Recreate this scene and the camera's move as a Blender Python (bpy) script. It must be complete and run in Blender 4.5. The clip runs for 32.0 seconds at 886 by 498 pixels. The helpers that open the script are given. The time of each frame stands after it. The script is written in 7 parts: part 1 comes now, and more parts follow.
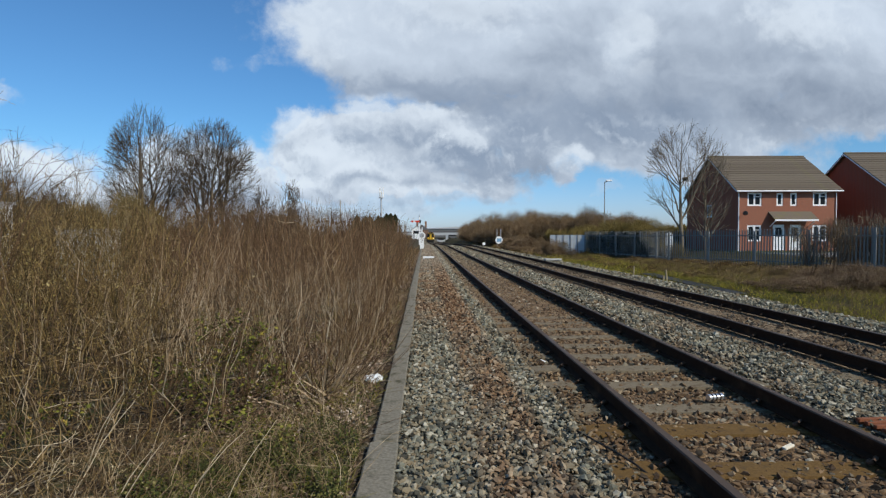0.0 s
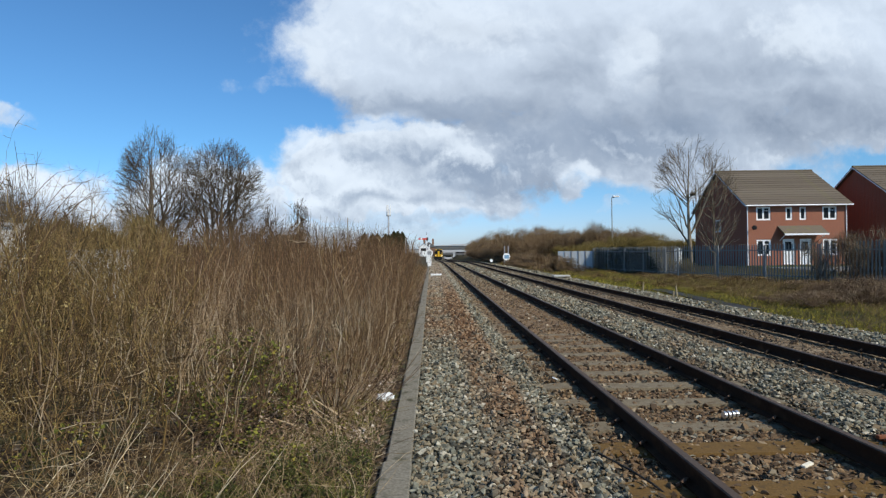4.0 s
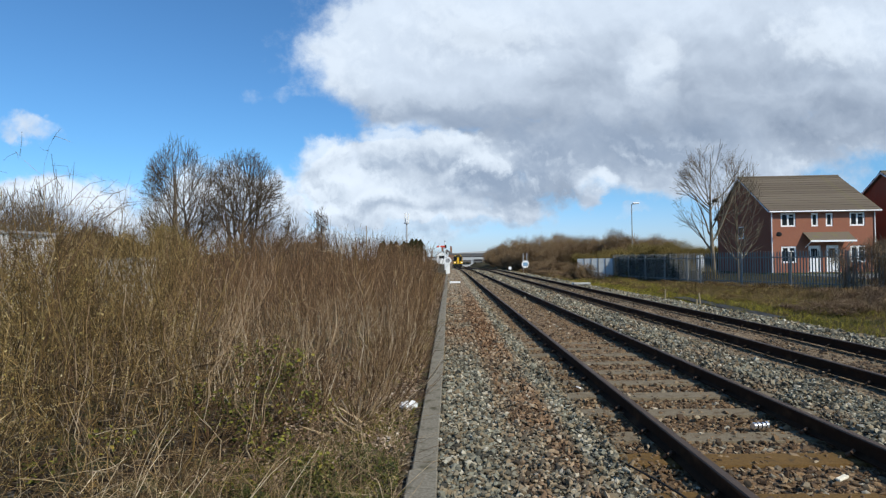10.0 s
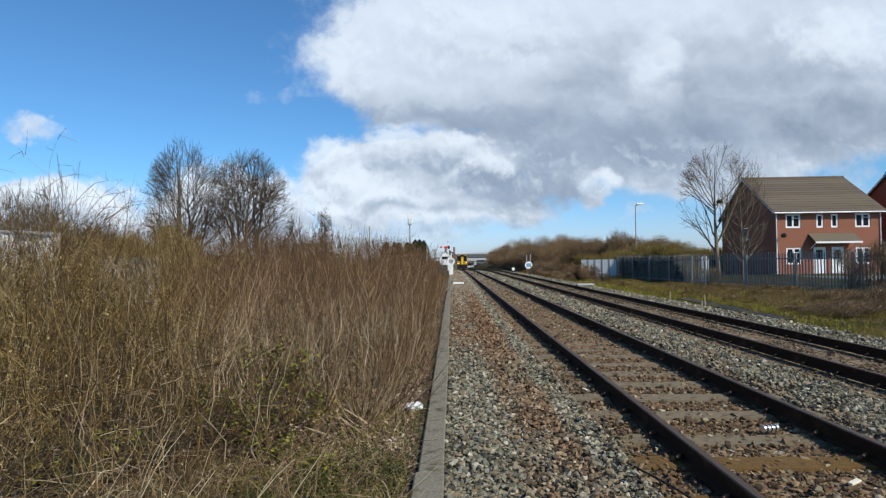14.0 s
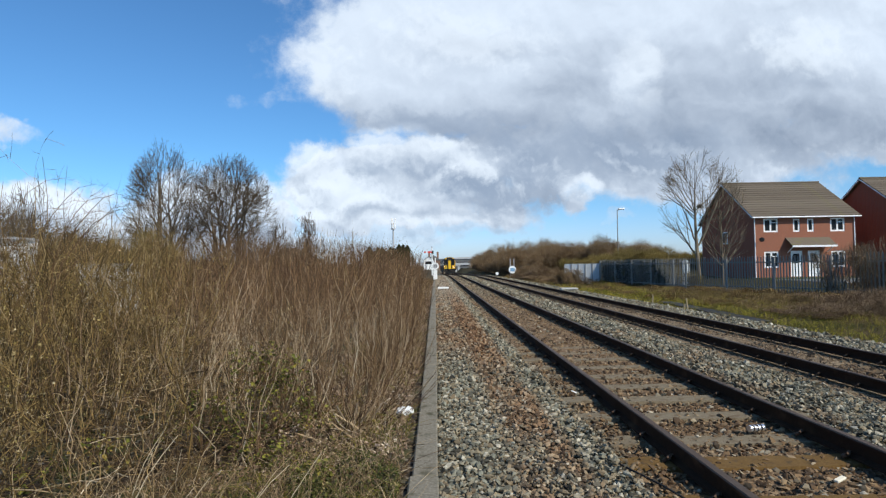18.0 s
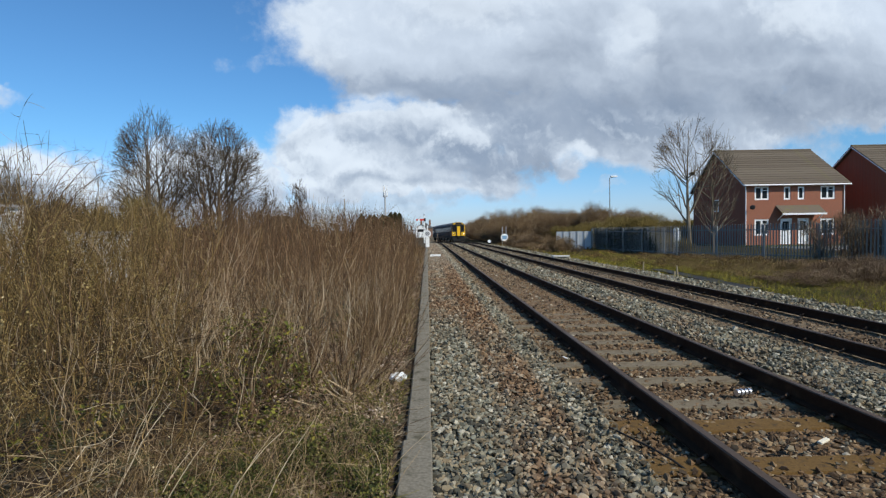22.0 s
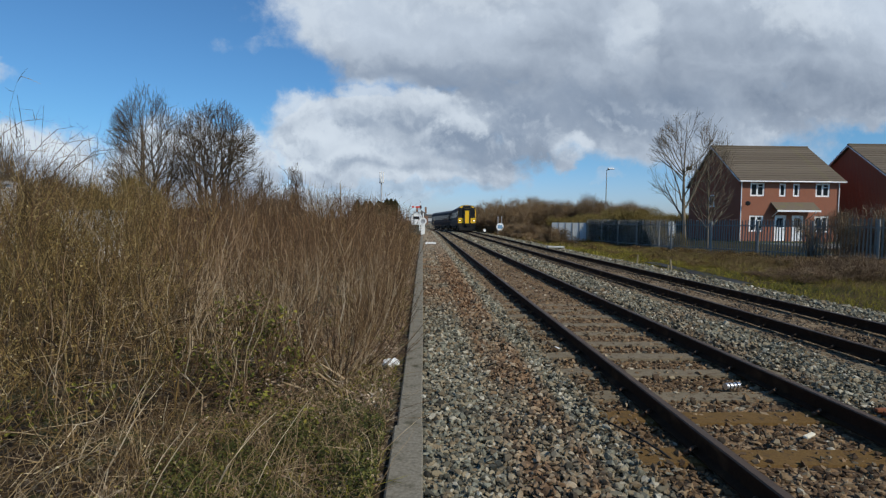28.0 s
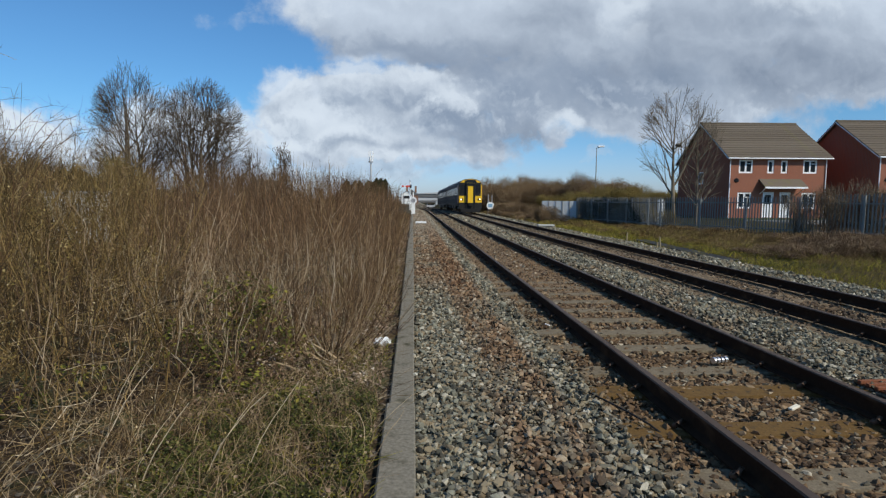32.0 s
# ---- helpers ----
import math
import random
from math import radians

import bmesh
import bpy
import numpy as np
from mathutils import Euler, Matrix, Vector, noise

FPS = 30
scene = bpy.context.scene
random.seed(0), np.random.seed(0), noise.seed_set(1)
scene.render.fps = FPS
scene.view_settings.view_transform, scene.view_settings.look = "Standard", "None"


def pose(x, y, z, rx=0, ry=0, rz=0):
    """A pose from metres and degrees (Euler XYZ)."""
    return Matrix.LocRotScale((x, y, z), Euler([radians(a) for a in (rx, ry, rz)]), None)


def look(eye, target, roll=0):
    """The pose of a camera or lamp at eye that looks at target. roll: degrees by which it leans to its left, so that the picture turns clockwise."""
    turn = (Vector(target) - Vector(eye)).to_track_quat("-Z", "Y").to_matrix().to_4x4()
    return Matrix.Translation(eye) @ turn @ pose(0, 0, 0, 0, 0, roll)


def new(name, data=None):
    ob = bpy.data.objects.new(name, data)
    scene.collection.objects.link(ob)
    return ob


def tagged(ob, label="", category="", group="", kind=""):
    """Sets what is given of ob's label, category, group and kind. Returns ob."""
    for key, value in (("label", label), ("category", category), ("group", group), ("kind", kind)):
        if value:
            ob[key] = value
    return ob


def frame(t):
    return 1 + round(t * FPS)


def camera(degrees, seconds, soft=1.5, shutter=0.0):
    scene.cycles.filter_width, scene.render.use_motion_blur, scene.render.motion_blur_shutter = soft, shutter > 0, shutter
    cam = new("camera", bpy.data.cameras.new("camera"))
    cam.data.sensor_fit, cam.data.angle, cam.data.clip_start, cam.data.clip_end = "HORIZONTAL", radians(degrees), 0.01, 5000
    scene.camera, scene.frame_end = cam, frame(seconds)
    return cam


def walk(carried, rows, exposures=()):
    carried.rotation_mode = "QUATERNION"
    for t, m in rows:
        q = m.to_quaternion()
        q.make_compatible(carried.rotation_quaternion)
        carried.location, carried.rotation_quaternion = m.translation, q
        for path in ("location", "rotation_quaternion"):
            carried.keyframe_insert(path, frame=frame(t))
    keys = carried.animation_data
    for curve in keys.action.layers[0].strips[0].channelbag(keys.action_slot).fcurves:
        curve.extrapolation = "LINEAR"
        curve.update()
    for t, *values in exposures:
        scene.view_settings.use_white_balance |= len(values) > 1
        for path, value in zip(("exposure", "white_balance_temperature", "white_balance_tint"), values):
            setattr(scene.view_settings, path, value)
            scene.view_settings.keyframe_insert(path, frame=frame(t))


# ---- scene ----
cam = camera(77.9, 32.0, soft=1.3)
PATH = [
    (0, (-1.8, -0.297, 1.665), (-1.73, 1.702, 1.612), -0.1),
    (0.5, (-1.802, -0.288, 1.662), (-1.728, 1.71, 1.615), -0.1),
    (1, (-1.802, -0.301, 1.666), (-1.722, 1.697, 1.632), -0.3),
    (1.5, (-1.796, -0.298, 1.665), (-1.717, 1.701, 1.642), -0.5),
    (2, (-1.796, -0.306, 1.671), (-1.727, 1.693, 1.66), -0.5),
    (2.5, (-1.805, -0.293, 1.667), (-1.742, 1.706, 1.668), -0.5),
    (3, (-1.822, -0.303, 1.672), (-1.765, 1.696, 1.678), -0.3),
    (3.5, (-1.831, -0.317, 1.672), (-1.779, 1.682, 1.68), -0.5),
    (5.5, (-1.852, -0.318, 1.674), (-1.833, 1.682, 1.694), -0.4),
    (6, (-1.858, -0.317, 1.671), (-1.848, 1.683, 1.696), -0.4),
    (6.5, (-1.869, -0.329, 1.676), (-1.869, 1.671, 1.704), -0.2),
    (7, (-1.876, -0.333, 1.678), (-1.882, 1.667, 1.708), -0.2),
    (7.5, (-1.873, -0.328, 1.677), (-1.886, 1.672, 1.71), -0.1),
    (8, (-1.877, -0.328, 1.677), (-1.896, 1.672, 1.713), 0.1),
    (8.5, (-1.883, -0.335, 1.68), (-1.906, 1.664, 1.718), -0.3),
    (9, (-1.887, -0.336, 1.68), (-1.911, 1.663, 1.719), -0.7),
    (9.5, (-1.891, -0.338, 1.679), (-1.915, 1.661, 1.717), -0.8),
    (10, (-1.895, -0.339, 1.683), (-1.916, 1.661, 1.721), -0.7),
    (10.5, (-1.896, -0.342, 1.682), (-1.918, 1.657, 1.724), -0.7),
    (11, (-1.894, -0.341, 1.679), (-1.916, 1.658, 1.728), -0.7),
    (11.5, (-1.892, -0.341, 1.678), (-1.914, 1.658, 1.731), -0.8),
    (12, (-1.893, -0.338, 1.682), (-1.918, 1.661, 1.732), -0.8),
    (12.5, (-1.9, -0.326, 1.682), (-1.926, 1.674, 1.728), -0.5),
    (13, (-1.911, -0.313, 1.679), (-1.94, 1.687, 1.725), -0.5),
    (13.5, (-1.916, -0.307, 1.678), (-1.947, 1.693, 1.723), -0.6),
    (14, (-1.927, -0.302, 1.679), (-1.959, 1.697, 1.72), -0.6),
    (14.5, (-1.936, -0.308, 1.678), (-1.969, 1.691, 1.718), -0.5),
    (16.5, (-2.002, -0.329, 1.674), (-1.983, 1.67, 1.732), -0.8),
    (17, (-2.013, -0.339, 1.675), (-1.988, 1.66, 1.738), -0.9),
    (17.5, (-2.01, -0.32, 1.673), (-1.986, 1.679, 1.735), -0.8),
    (18, (-2.008, -0.322, 1.672), (-1.979, 1.676, 1.73), -0.8),
    (18.5, (-2.004, -0.32, 1.67), (-1.975, 1.68, 1.715), -0.6),
    (19, (-2.005, -0.32, 1.672), (-1.973, 1.68, 1.685), -0.6),
    (19.5, (-2.004, -0.302, 1.666), (-1.968, 1.698, 1.632), -0.5),
    (20, (-2.004, -0.295, 1.668), (-1.968, 1.703, 1.611), -0.5),
    (20.5, (-2.01, -0.293, 1.662), (-1.975, 1.706, 1.599), -0.5),
    (21, (-2.018, -0.294, 1.665), (-1.976, 1.705, 1.599), -0.5),
    (21.5, (-2.021, -0.287, 1.66), (-1.971, 1.711, 1.597), -0.6),
    (22, (-2.015, -0.287, 1.665), (-1.959, 1.712, 1.605), -0.8),
    (22.5, (-2.014, -0.286, 1.661), (-1.957, 1.713, 1.604), -0.6),
    (23, (-2.01, -0.292, 1.664), (-1.955, 1.707, 1.607), -0.5),
    (23.5, (-2.01, -0.297, 1.664), (-1.955, 1.702, 1.607), -0.6),
    (24, (-2.016, -0.29, 1.666), (-1.963, 1.708, 1.602), -0.4),
    (24.5, (-2.021, -0.286, 1.662), (-1.97, 1.712, 1.592), -0.3),
    (25, (-2.025, -0.277, 1.658), (-1.977, 1.721, 1.582), -0.3),
    (25.5, (-2.021, -0.271, 1.664), (-1.979, 1.727, 1.582), -0.4),
    (27.5, (-2.023, -0.298, 1.662), (-1.961, 1.699, 1.573), 0.5),
    (28, (-2.021, -0.287, 1.662), (-1.947, 1.709, 1.558), 0.7),
    (28.5, (-2.02, -0.266, 1.656), (-1.918, 1.727, 1.537), 0.8),
    (29, (-2.023, -0.264, 1.653), (-1.918, 1.73, 1.529), 0.7),
    (29.5, (-2.024, -0.266, 1.655), (-1.925, 1.727, 1.522), 0.6),
    (30, (-2.029, -0.266, 1.648), (-1.927, 1.726, 1.498), 0.8),
    (30.5, (-2.025, -0.259, 1.65), (-1.928, 1.731, 1.485), 0.6),
    (31, (-2.019, -0.251, 1.649), (-1.919, 1.738, 1.471), 0.4),
    (31.5, (-2.023, -0.266, 1.655), (-1.913, 1.723, 1.477), 0.3),
    (32, (-2.02, -0.272, 1.652), (-1.911, 1.717, 1.473), 0.3),
]
walk(cam, [(t, look(eye, target, roll)) for t, eye, target, roll in PATH],
     exposures=[(0, -0.23), (3, -0.12), (6, 0.0), (10, -0.02), (14, -0.05), (17, -0.01), (18, 0.04), (19, -0.02), (20, -0.01), (22, -0.12), (23, -0.19), (25, -0.28), (28, -0.39), (30, -0.36), (32, -0.29)])


# ---- light and sky ----
SUN_AZ, SUN_EL = radians(141), radians(41)      # clockwise from +y, above the horizon
sun_dir = Vector((math.sin(SUN_AZ) * math.cos(SUN_EL), math.cos(SUN_AZ) * math.cos(SUN_EL), math.sin(SUN_EL)))
sun = new("sun", bpy.data.lights.new("sun", "SUN"))
sun.data.energy, sun.data.angle, sun.data.color = 4.4, radians(0.53), (1.0, 0.93, 0.80)
sun.matrix_world = look(sun_dir * 100, (0, 0, 0))


class Nodes:
    """A small writer of node trees."""

    def __init__(self, tree):
        self.tree = tree
        tree.nodes.clear()

    def add(self, kind, inputs=None):
        node = self.tree.nodes.new(kind)
        for key, value in (inputs or {}).items():
            self.put(node.inputs[key], value)
        return node

    def put(self, socket, value):
        if isinstance(value, bpy.types.NodeSocket):
            self.tree.links.new(value, socket)
        elif isinstance(value, (tuple, list)) and len(value) == 3 and socket.type == "RGBA":
            socket.default_value = (*value, 1)
        else:
            socket.default_value = value

    def math(self, op, a, b=0.0, c=0.0, clamp=False):
        node = self.add("ShaderNodeMath", {0: a, 1: b, 2: c})
        node.operation, node.use_clamp = op, clamp
        return node.outputs[0]

    def vec(self, op, a, b=(0, 0, 0)):
        node = self.add("ShaderNodeVectorMath", {0: a})
        node.operation = op
        if op == "SCALE":
            self.put(node.inputs["Scale"], b)
        else:
            self.put(node.inputs[1], b)
        return node.outputs["Value" if op in ("LENGTH", "DOT_PRODUCT", "DISTANCE") else "Vector"]

    def ramp(self, x, low, high, to_low=0.0, to_high=1.0, smooth=True):
        node = self.add("ShaderNodeMapRange", {0: x, 1: low, 2: high, 3: to_low, 4: to_high})
        node.interpolation_type = "SMOOTHSTEP" if smooth else "LINEAR"
        return node.outputs[0]

    def mix(self, factor, a, b, blend="MIX"):
        node = self.add("ShaderNodeMix")
        node.data_type, node.blend_type = "RGBA", blend
        self.put(node.inputs[0], factor), self.put(node.inputs[6], a), self.put(node.inputs[7], b)
        return node.outputs[2]

    def noise(self, where, scale, detail=4.0, rough=0.55, warp=0.0):
        return self.add("ShaderNodeTexNoise", {"Vector": where, "Scale": scale, "Detail": detail, "Roughness": rough,
                                               "Distortion": warp}).outputs[0]

    def voronoi(self, where, scale, feature="F1", out=0):
        node = self.add("ShaderNodeTexVoronoi", {"Vector": where, "Scale": scale})
        node.feature = feature
        return node.outputs[out]

    def colours(self, x, stops):
        node = self.add("ShaderNodeValToRGB", {0: x})
        ramp = node.color_ramp
        while len(ramp.elements) < len(stops):
            ramp.elements.new(0.5)
        for e, (at, c) in zip(ramp.elements, stops):
            e.position, e.color = at, (*c, 1)
        return node.outputs[0]


def make_world():
    world = bpy.data.worlds.new("world")
    scene.world = world
    world.use_nodes = True
    n = Nodes(world.node_tree)
    sky = n.add("ShaderNodeTexSky")
    sky.sky_type, sky.sun_disc, sky.sun_elevation, sky.sun_rotation = "NISHITA", False, SUN_EL, SUN_AZ
    sky.air_density, sky.dust_density, sky.ozone_density = 1.0, 0.6, 2.0
    way = n.add("ShaderNodeTexCoord").outputs["Generated"]
    split = n.add("ShaderNodeSeparateXYZ", {0: way})
    dx, dy, dz = split.outputs
    ahead = n.math("MAXIMUM", dy, 0.05)
    u, v = n.math("DIVIDE", dx, ahead), n.math("DIVIDE", dz, ahead)
    flat = n.add("ShaderNodeCombineXYZ", {0: u, 1: v}).outputs[0]
    # cumulus shapes ahead: centre and half size across and up, as slopes from the eye, and weight
    masses = [(0.56, 0.43, 0.85, 0.25, 1.0), (0.02, 0.37, 0.33, 0.17, 0.95), (0.38, 0.20, 0.50, 0.11, 0.85),
              (-0.135, 0.135, 0.155, 0.090, 0.95), (0.06, 0.115, 0.16, 0.06, 0.72), (-0.74, 0.10, 0.22, 0.085, 0.80),
              (-0.775, 0.260, 0.10, 0.032, 0.46), (-0.30, 0.295, 0.11, 0.026, 0.31), (0.265, 0.115, 0.04, 0.03, 0.62),
              (0.95, 0.235, 0.40, 0.09, 0.85), (0.34, 0.075, 0.04, 0.012, 0.36), (-0.45, 0.035, 0.5, 0.045, 0.62), (-0.42, 0.10, 0.22, 0.075, 0.95), (0.0, 0.165, 0.12, 0.065, 0.85)]
    warp = n.vec("SUBTRACT", n.add("ShaderNodeTexNoise", {"Vector": flat, "Scale": 5.0, "Detail": 6.0, "Roughness": 0.58}).outputs[1], (0.5, 0.5, 0.5))
    bent = n.vec("ADD", flat, n.vec("SCALE", warp, 0.20))
    field = None
    for cx, cy, rx, ry, weight in masses:
        d = n.vec("LENGTH", n.vec("MULTIPLY", n.vec("SUBTRACT", bent, (cx, cy, 0)), (1 / rx, 1 / ry, 0)))
        one = n.ramp(d, 0.45, 1.3, weight, 0.0)
        field = one if field is None else n.math("MAXIMUM", field, one)
    front = n.ramp(dy, 0.10, 0.3)
    above = n.add("ShaderNodeCombineXYZ", {0: n.math("DIVIDE", dx, n.math("ADD", n.math("MAXIMUM", dz, 0.0), 0.12)),
                                           1: n.math("DIVIDE", dy, n.math("ADD", n.math("MAXIMUM", dz, 0.0), 0.12))}).outputs[0]
    round_about = n.ramp(n.noise(above, 0.8, 6.0, 0.55), 0.50, 0.70, 0.05, 0.6)
    field = n.math("ADD", n.math("MULTIPLY", field, front), n.math("MULTIPLY", round_about, n.math("SUBTRACT", 1.0, front)))
    fine = n.noise(flat, 16.0, 8.0, 0.62)
    cover = n.ramp(n.math("ADD", field, n.math("MULTIPLY", n.math("SUBTRACT", fine, 0.5), 0.75)), 0.24, 0.68)
    # grey undersides: where the cloud above is deep
    greys = [(0.12, 0.245, 0.34, 0.055, 1.0), (0.36, 0.21, 0.30, 0.09, 0.95), (0.00, 0.160, 0.08, 0.030, 1.0),
             (-0.14, 0.100, 0.06, 0.018, 1.0), (-0.22, 0.155, 0.05, 0.02, 0.6), (-0.26, 0.075, 0.08, 0.02, 0.8), (0.17, 0.125, 0.14, 0.045, 0.9), (0.60, 0.235, 0.5, 0.09, 0.95), (0.50, 0.32, 0.45, 0.07, 0.75),
             (0.06, 0.095, 0.16, 0.03, 0.7), (-0.02, 0.285, 0.28, 0.04, 0.55), (0.42, 0.37, 0.22, 0.05, 0.55), (-0.1, 0.055, 0.5, 0.02, 0.8),
             (0.10, 0.40, 0.2, 0.04, 0.4)]
    shade = None
    bent2 = n.vec("ADD", flat, n.vec("SCALE", warp, 0.10))
    for cx, cy, rx, ry, weight in greys:
        d = n.vec("LENGTH", n.vec("MULTIPLY", n.vec("SUBTRACT", bent2, (cx, cy, 0)), (1 / rx, 1 / ry, 0)))
        one = n.ramp(d, 0.0, 1.7, weight, 0.0)
        shade = one if shade is None else n.math("MAXIMUM", shade, one)
    billow = n.math("ADD", n.math("MULTIPLY", n.noise(n.vec("MULTIPLY", bent2, (1.0, 1.4, 1.0)), 5.0, 5.0, 0.5), 0.76),
                   n.math("MULTIPLY", n.noise(n.vec("MULTIPLY", bent, (1.0, 1.5, 1.0)), 17.0, 6.0, 0.5), 0.18))
    # relief: darker where the cloud above a place is thicker
    over = n.vec("ADD", bent2, (0.006, 0.020, 0.0))
    relief = n.math("SUBTRACT", n.noise(over, 6.5, 6.0, 0.52), n.noise(bent2, 6.5, 6.0, 0.52))
    shade = n.math("ADD", n.math("MULTIPLY", shade, n.ramp(billow, 0.20, 0.75, 0.55, 0.78)), n.math("ADD", n.ramp(billow, 0.34, 0.70, 0.10, 0.34), n.math("MULTIPLY", relief, 1.1)), clamp=True)
    # sunlit billows
    tops = [(-0.06, 0.235, 0.06, 0.022, 0.9), (0.07, 0.168, 0.07, 0.026, 1.0), (0.270, 0.130, 0.024, 0.022, 0.8), (0.37, 0.365, 0.06, 0.06, 0.6),
            (-0.18, 0.40, 0.20, 0.09, 0.7), (-0.22, 0.11, 0.10, 0.05, 0.8), (-0.72, 0.075, 0.2, 0.05, 0.9), (0.78, 0.40, 0.12, 0.05, 0.6), (0.12, 0.47, 0.3, 0.06, 0.8), (0.02, 0.36, 0.14, 0.05, 0.4), (0.05, 0.06, 0.12, 0.02, 0.5)]
    glow = None
    for cx, cy, rx, ry, weight in tops:
        d = n.vec("LENGTH", n.vec("MULTIPLY", n.vec("SUBTRACT", bent, (cx, cy, 0)), (1 / rx, 1 / ry, 0)))
        one = n.ramp(d, 0.2, 1.5, weight, 0.0)
        glow = one if glow is None else n.math("MAXIMUM", glow, one)
    shade = n.math("MULTIPLY", shade, n.math("SUBTRACT", 1.0, n.math("MULTIPLY", glow, 0.85)))
    cloud = n.mix(n.ramp(shade, 0.0, 1.05, 0.0, 1.0, False), CLOUD_LIT, CLOUD_GREY)
    # nearer cumulus heads, each with a lit top and a grey base
    ragged = n.vec("ADD", flat, n.vec("SCALE", warp, 0.11))
    lump = n.math("SUBTRACT", n.noise(flat, 24.0, 6.0, 0.6), 0.5)
    high = n.add("ShaderNodeSeparateXYZ", {0: ragged}).outputs[1]
    for cx, cy, rx, ry, dense in ((-0.225, 0.178, 0.052, 0.042, 0.85), (-0.17, 0.135, 0.10, 0.035, 0.7), (0.05, 0.085, 0.13, 0.030, 0.7), (-0.12, 0.052, 0.16, 0.022, 0.7), (-0.105, 0.198, 0.062, 0.050, 0.85), (0.0, 0.205, 0.060, 0.030, 0.75), (-0.04, 0.135, 0.07, 0.035, 0.6), (-0.10, 0.085, 0.16, 0.038, 0.8),
                                  (0.055, 0.160, 0.075, 0.036, 0.9), (-0.03, 0.182, 0.050, 0.020, 0.6), (0.015, 0.150, 0.045, 0.018, 0.6), (-0.20, 0.135, 0.055, 0.020, 0.65), (-0.115, 0.110, 0.050, 0.018, 0.7), (-0.035, 0.108, 0.060, 0.017, 0.65), (0.06, 0.100, 0.060, 0.015, 0.65), (-0.235, 0.092, 0.05, 0.016, 0.6), (0.270, 0.132, 0.022, 0.022, 0.7), (-0.72, 0.105, 0.20, 0.060, 0.85), (0.385, 0.37, 0.042, 0.065, 0.42), (0.41, 0.30, 0.03, 0.025, 0.3), (0.70, 0.36, 0.10, 0.05, 0.25), (-0.31, 0.11, 0.08, 0.055, 0.85), (-0.44, 0.115, 0.13, 0.062, 0.95), (-0.60, 0.085, 0.12, 0.055, 0.7)):
        d = n.vec("LENGTH", n.vec("MULTIPLY", n.vec("SUBTRACT", ragged, (cx, cy, 0)), (1 / rx, 1 / ry, 0)))
        body = n.math("MULTIPLY", n.ramp(n.math("ADD", d, n.math("MULTIPLY", lump, 1.3)), 1.22, 0.62, 0.0, dense), front)
        lit = n.ramp(n.math("ADD", n.math("DIVIDE", n.math("SUBTRACT", high, cy), ry), n.math("MULTIPLY", lump, 1.6)), -1.1, 0.5)
        cloud = n.mix(body, cloud, n.mix(lit, CLOUD_BASE, CLOUD_TOP))
        cover = n.math("MAXIMUM", cover, body)
    crisp = n.math("SUBTRACT", n.noise(n.vec("ADD", ragged, (0.004, 0.010, 0.0)), 15.0, 7.0, 0.55), n.noise(ragged, 15.0, 7.0, 0.55))
    # ragged grey hollows and bright rims within the heap of cumulus
    hollows = [(-0.02, 0.176, 0.060, 0.020, 0.7), (0.068, 0.150, 0.045, 0.020, 1.0), (-0.02, 0.150, 0.10, 0.020, 0.4), (-0.115, 0.095, 0.045, 0.010, 0.4), (-0.20, 0.122, 0.05, 0.010, 0.3),
               (0.03, 0.105, 0.12, 0.022, 0.5), (0.13, 0.16, 0.09, 0.07, 0.75), (0.0, 0.255, 0.17, 0.030, 0.6), (-0.19, 0.262, 0.09, 0.016, 0.5),
               (0.25, 0.20, 0.16, 0.055, 0.6), (0.42, 0.20, 0.14, 0.06, 0.5), (-0.72, 0.075, 0.10, 0.03, 0.4)]
    rims = [(0.085, 0.180, 0.045, 0.022, 0.75), (0.02, 0.212, 0.065, 0.018, 0.6), (-0.10, 0.236, 0.04, 0.014, 0.5), (-0.225, 0.200, 0.035, 0.020, 0.6),
            (-0.15, 0.122, 0.08, 0.016, 0.5), (-0.02, 0.088, 0.09, 0.012, 0.55), (-0.24, 0.11, 0.04, 0.03, 0.6), (0.280, 0.140, 0.020, 0.020, 0.7), (0.37, 0.345, 0.040, 0.035, 0.4),
            (0.41, 0.375, 0.030, 0.030, 0.4), (0.70, 0.39, 0.09, 0.045, 0.55), (-0.235, 0.36, 0.08, 0.06, 0.5), (0.06, 0.42, 0.14, 0.05, 0.5), (-0.70, 0.13, 0.08, 0.03, 0.7)]
    for cx, cy, rx, ry, weight, tone in [(*h, CLOUD_DIM) for h in hollows] + [(*h, CLOUD_TOP) for h in rims]:
        d = n.vec("LENGTH", n.vec("MULTIPLY", n.vec("SUBTRACT", ragged, (cx, cy, 0)), (1 / rx, 1 / ry, 0)))
        cloud = n.mix(n.math("MULTIPLY", n.ramp(n.math("ADD", d, n.math("MULTIPLY", n.math("ADD", lump, crisp), 2.4)), 1.45, 0.25, 0.0, weight), front), cloud, tone)
    crisp = n.math("MULTIPLY", crisp, n.ramp(v, 0.24, 0.17, 0.4, 2.8))
    cloud = n.mix(n.math("MAXIMUM", crisp, 0.0), n.mix(n.math("MAXIMUM", n.math("MULTIPLY", crisp, -1.0), 0.0), cloud, CLOUD_TOP), CLOUD_DIM)
    low = n.ramp(dz, 0.0, 0.16)
    blue = n.mix(1.0, n.vec("SCALE", sky.outputs[0], SKY_GAIN), n.mix(low, (0.92, 1.15, 1.72), (0.62, 1.09, 1.45)), "MULTIPLY")
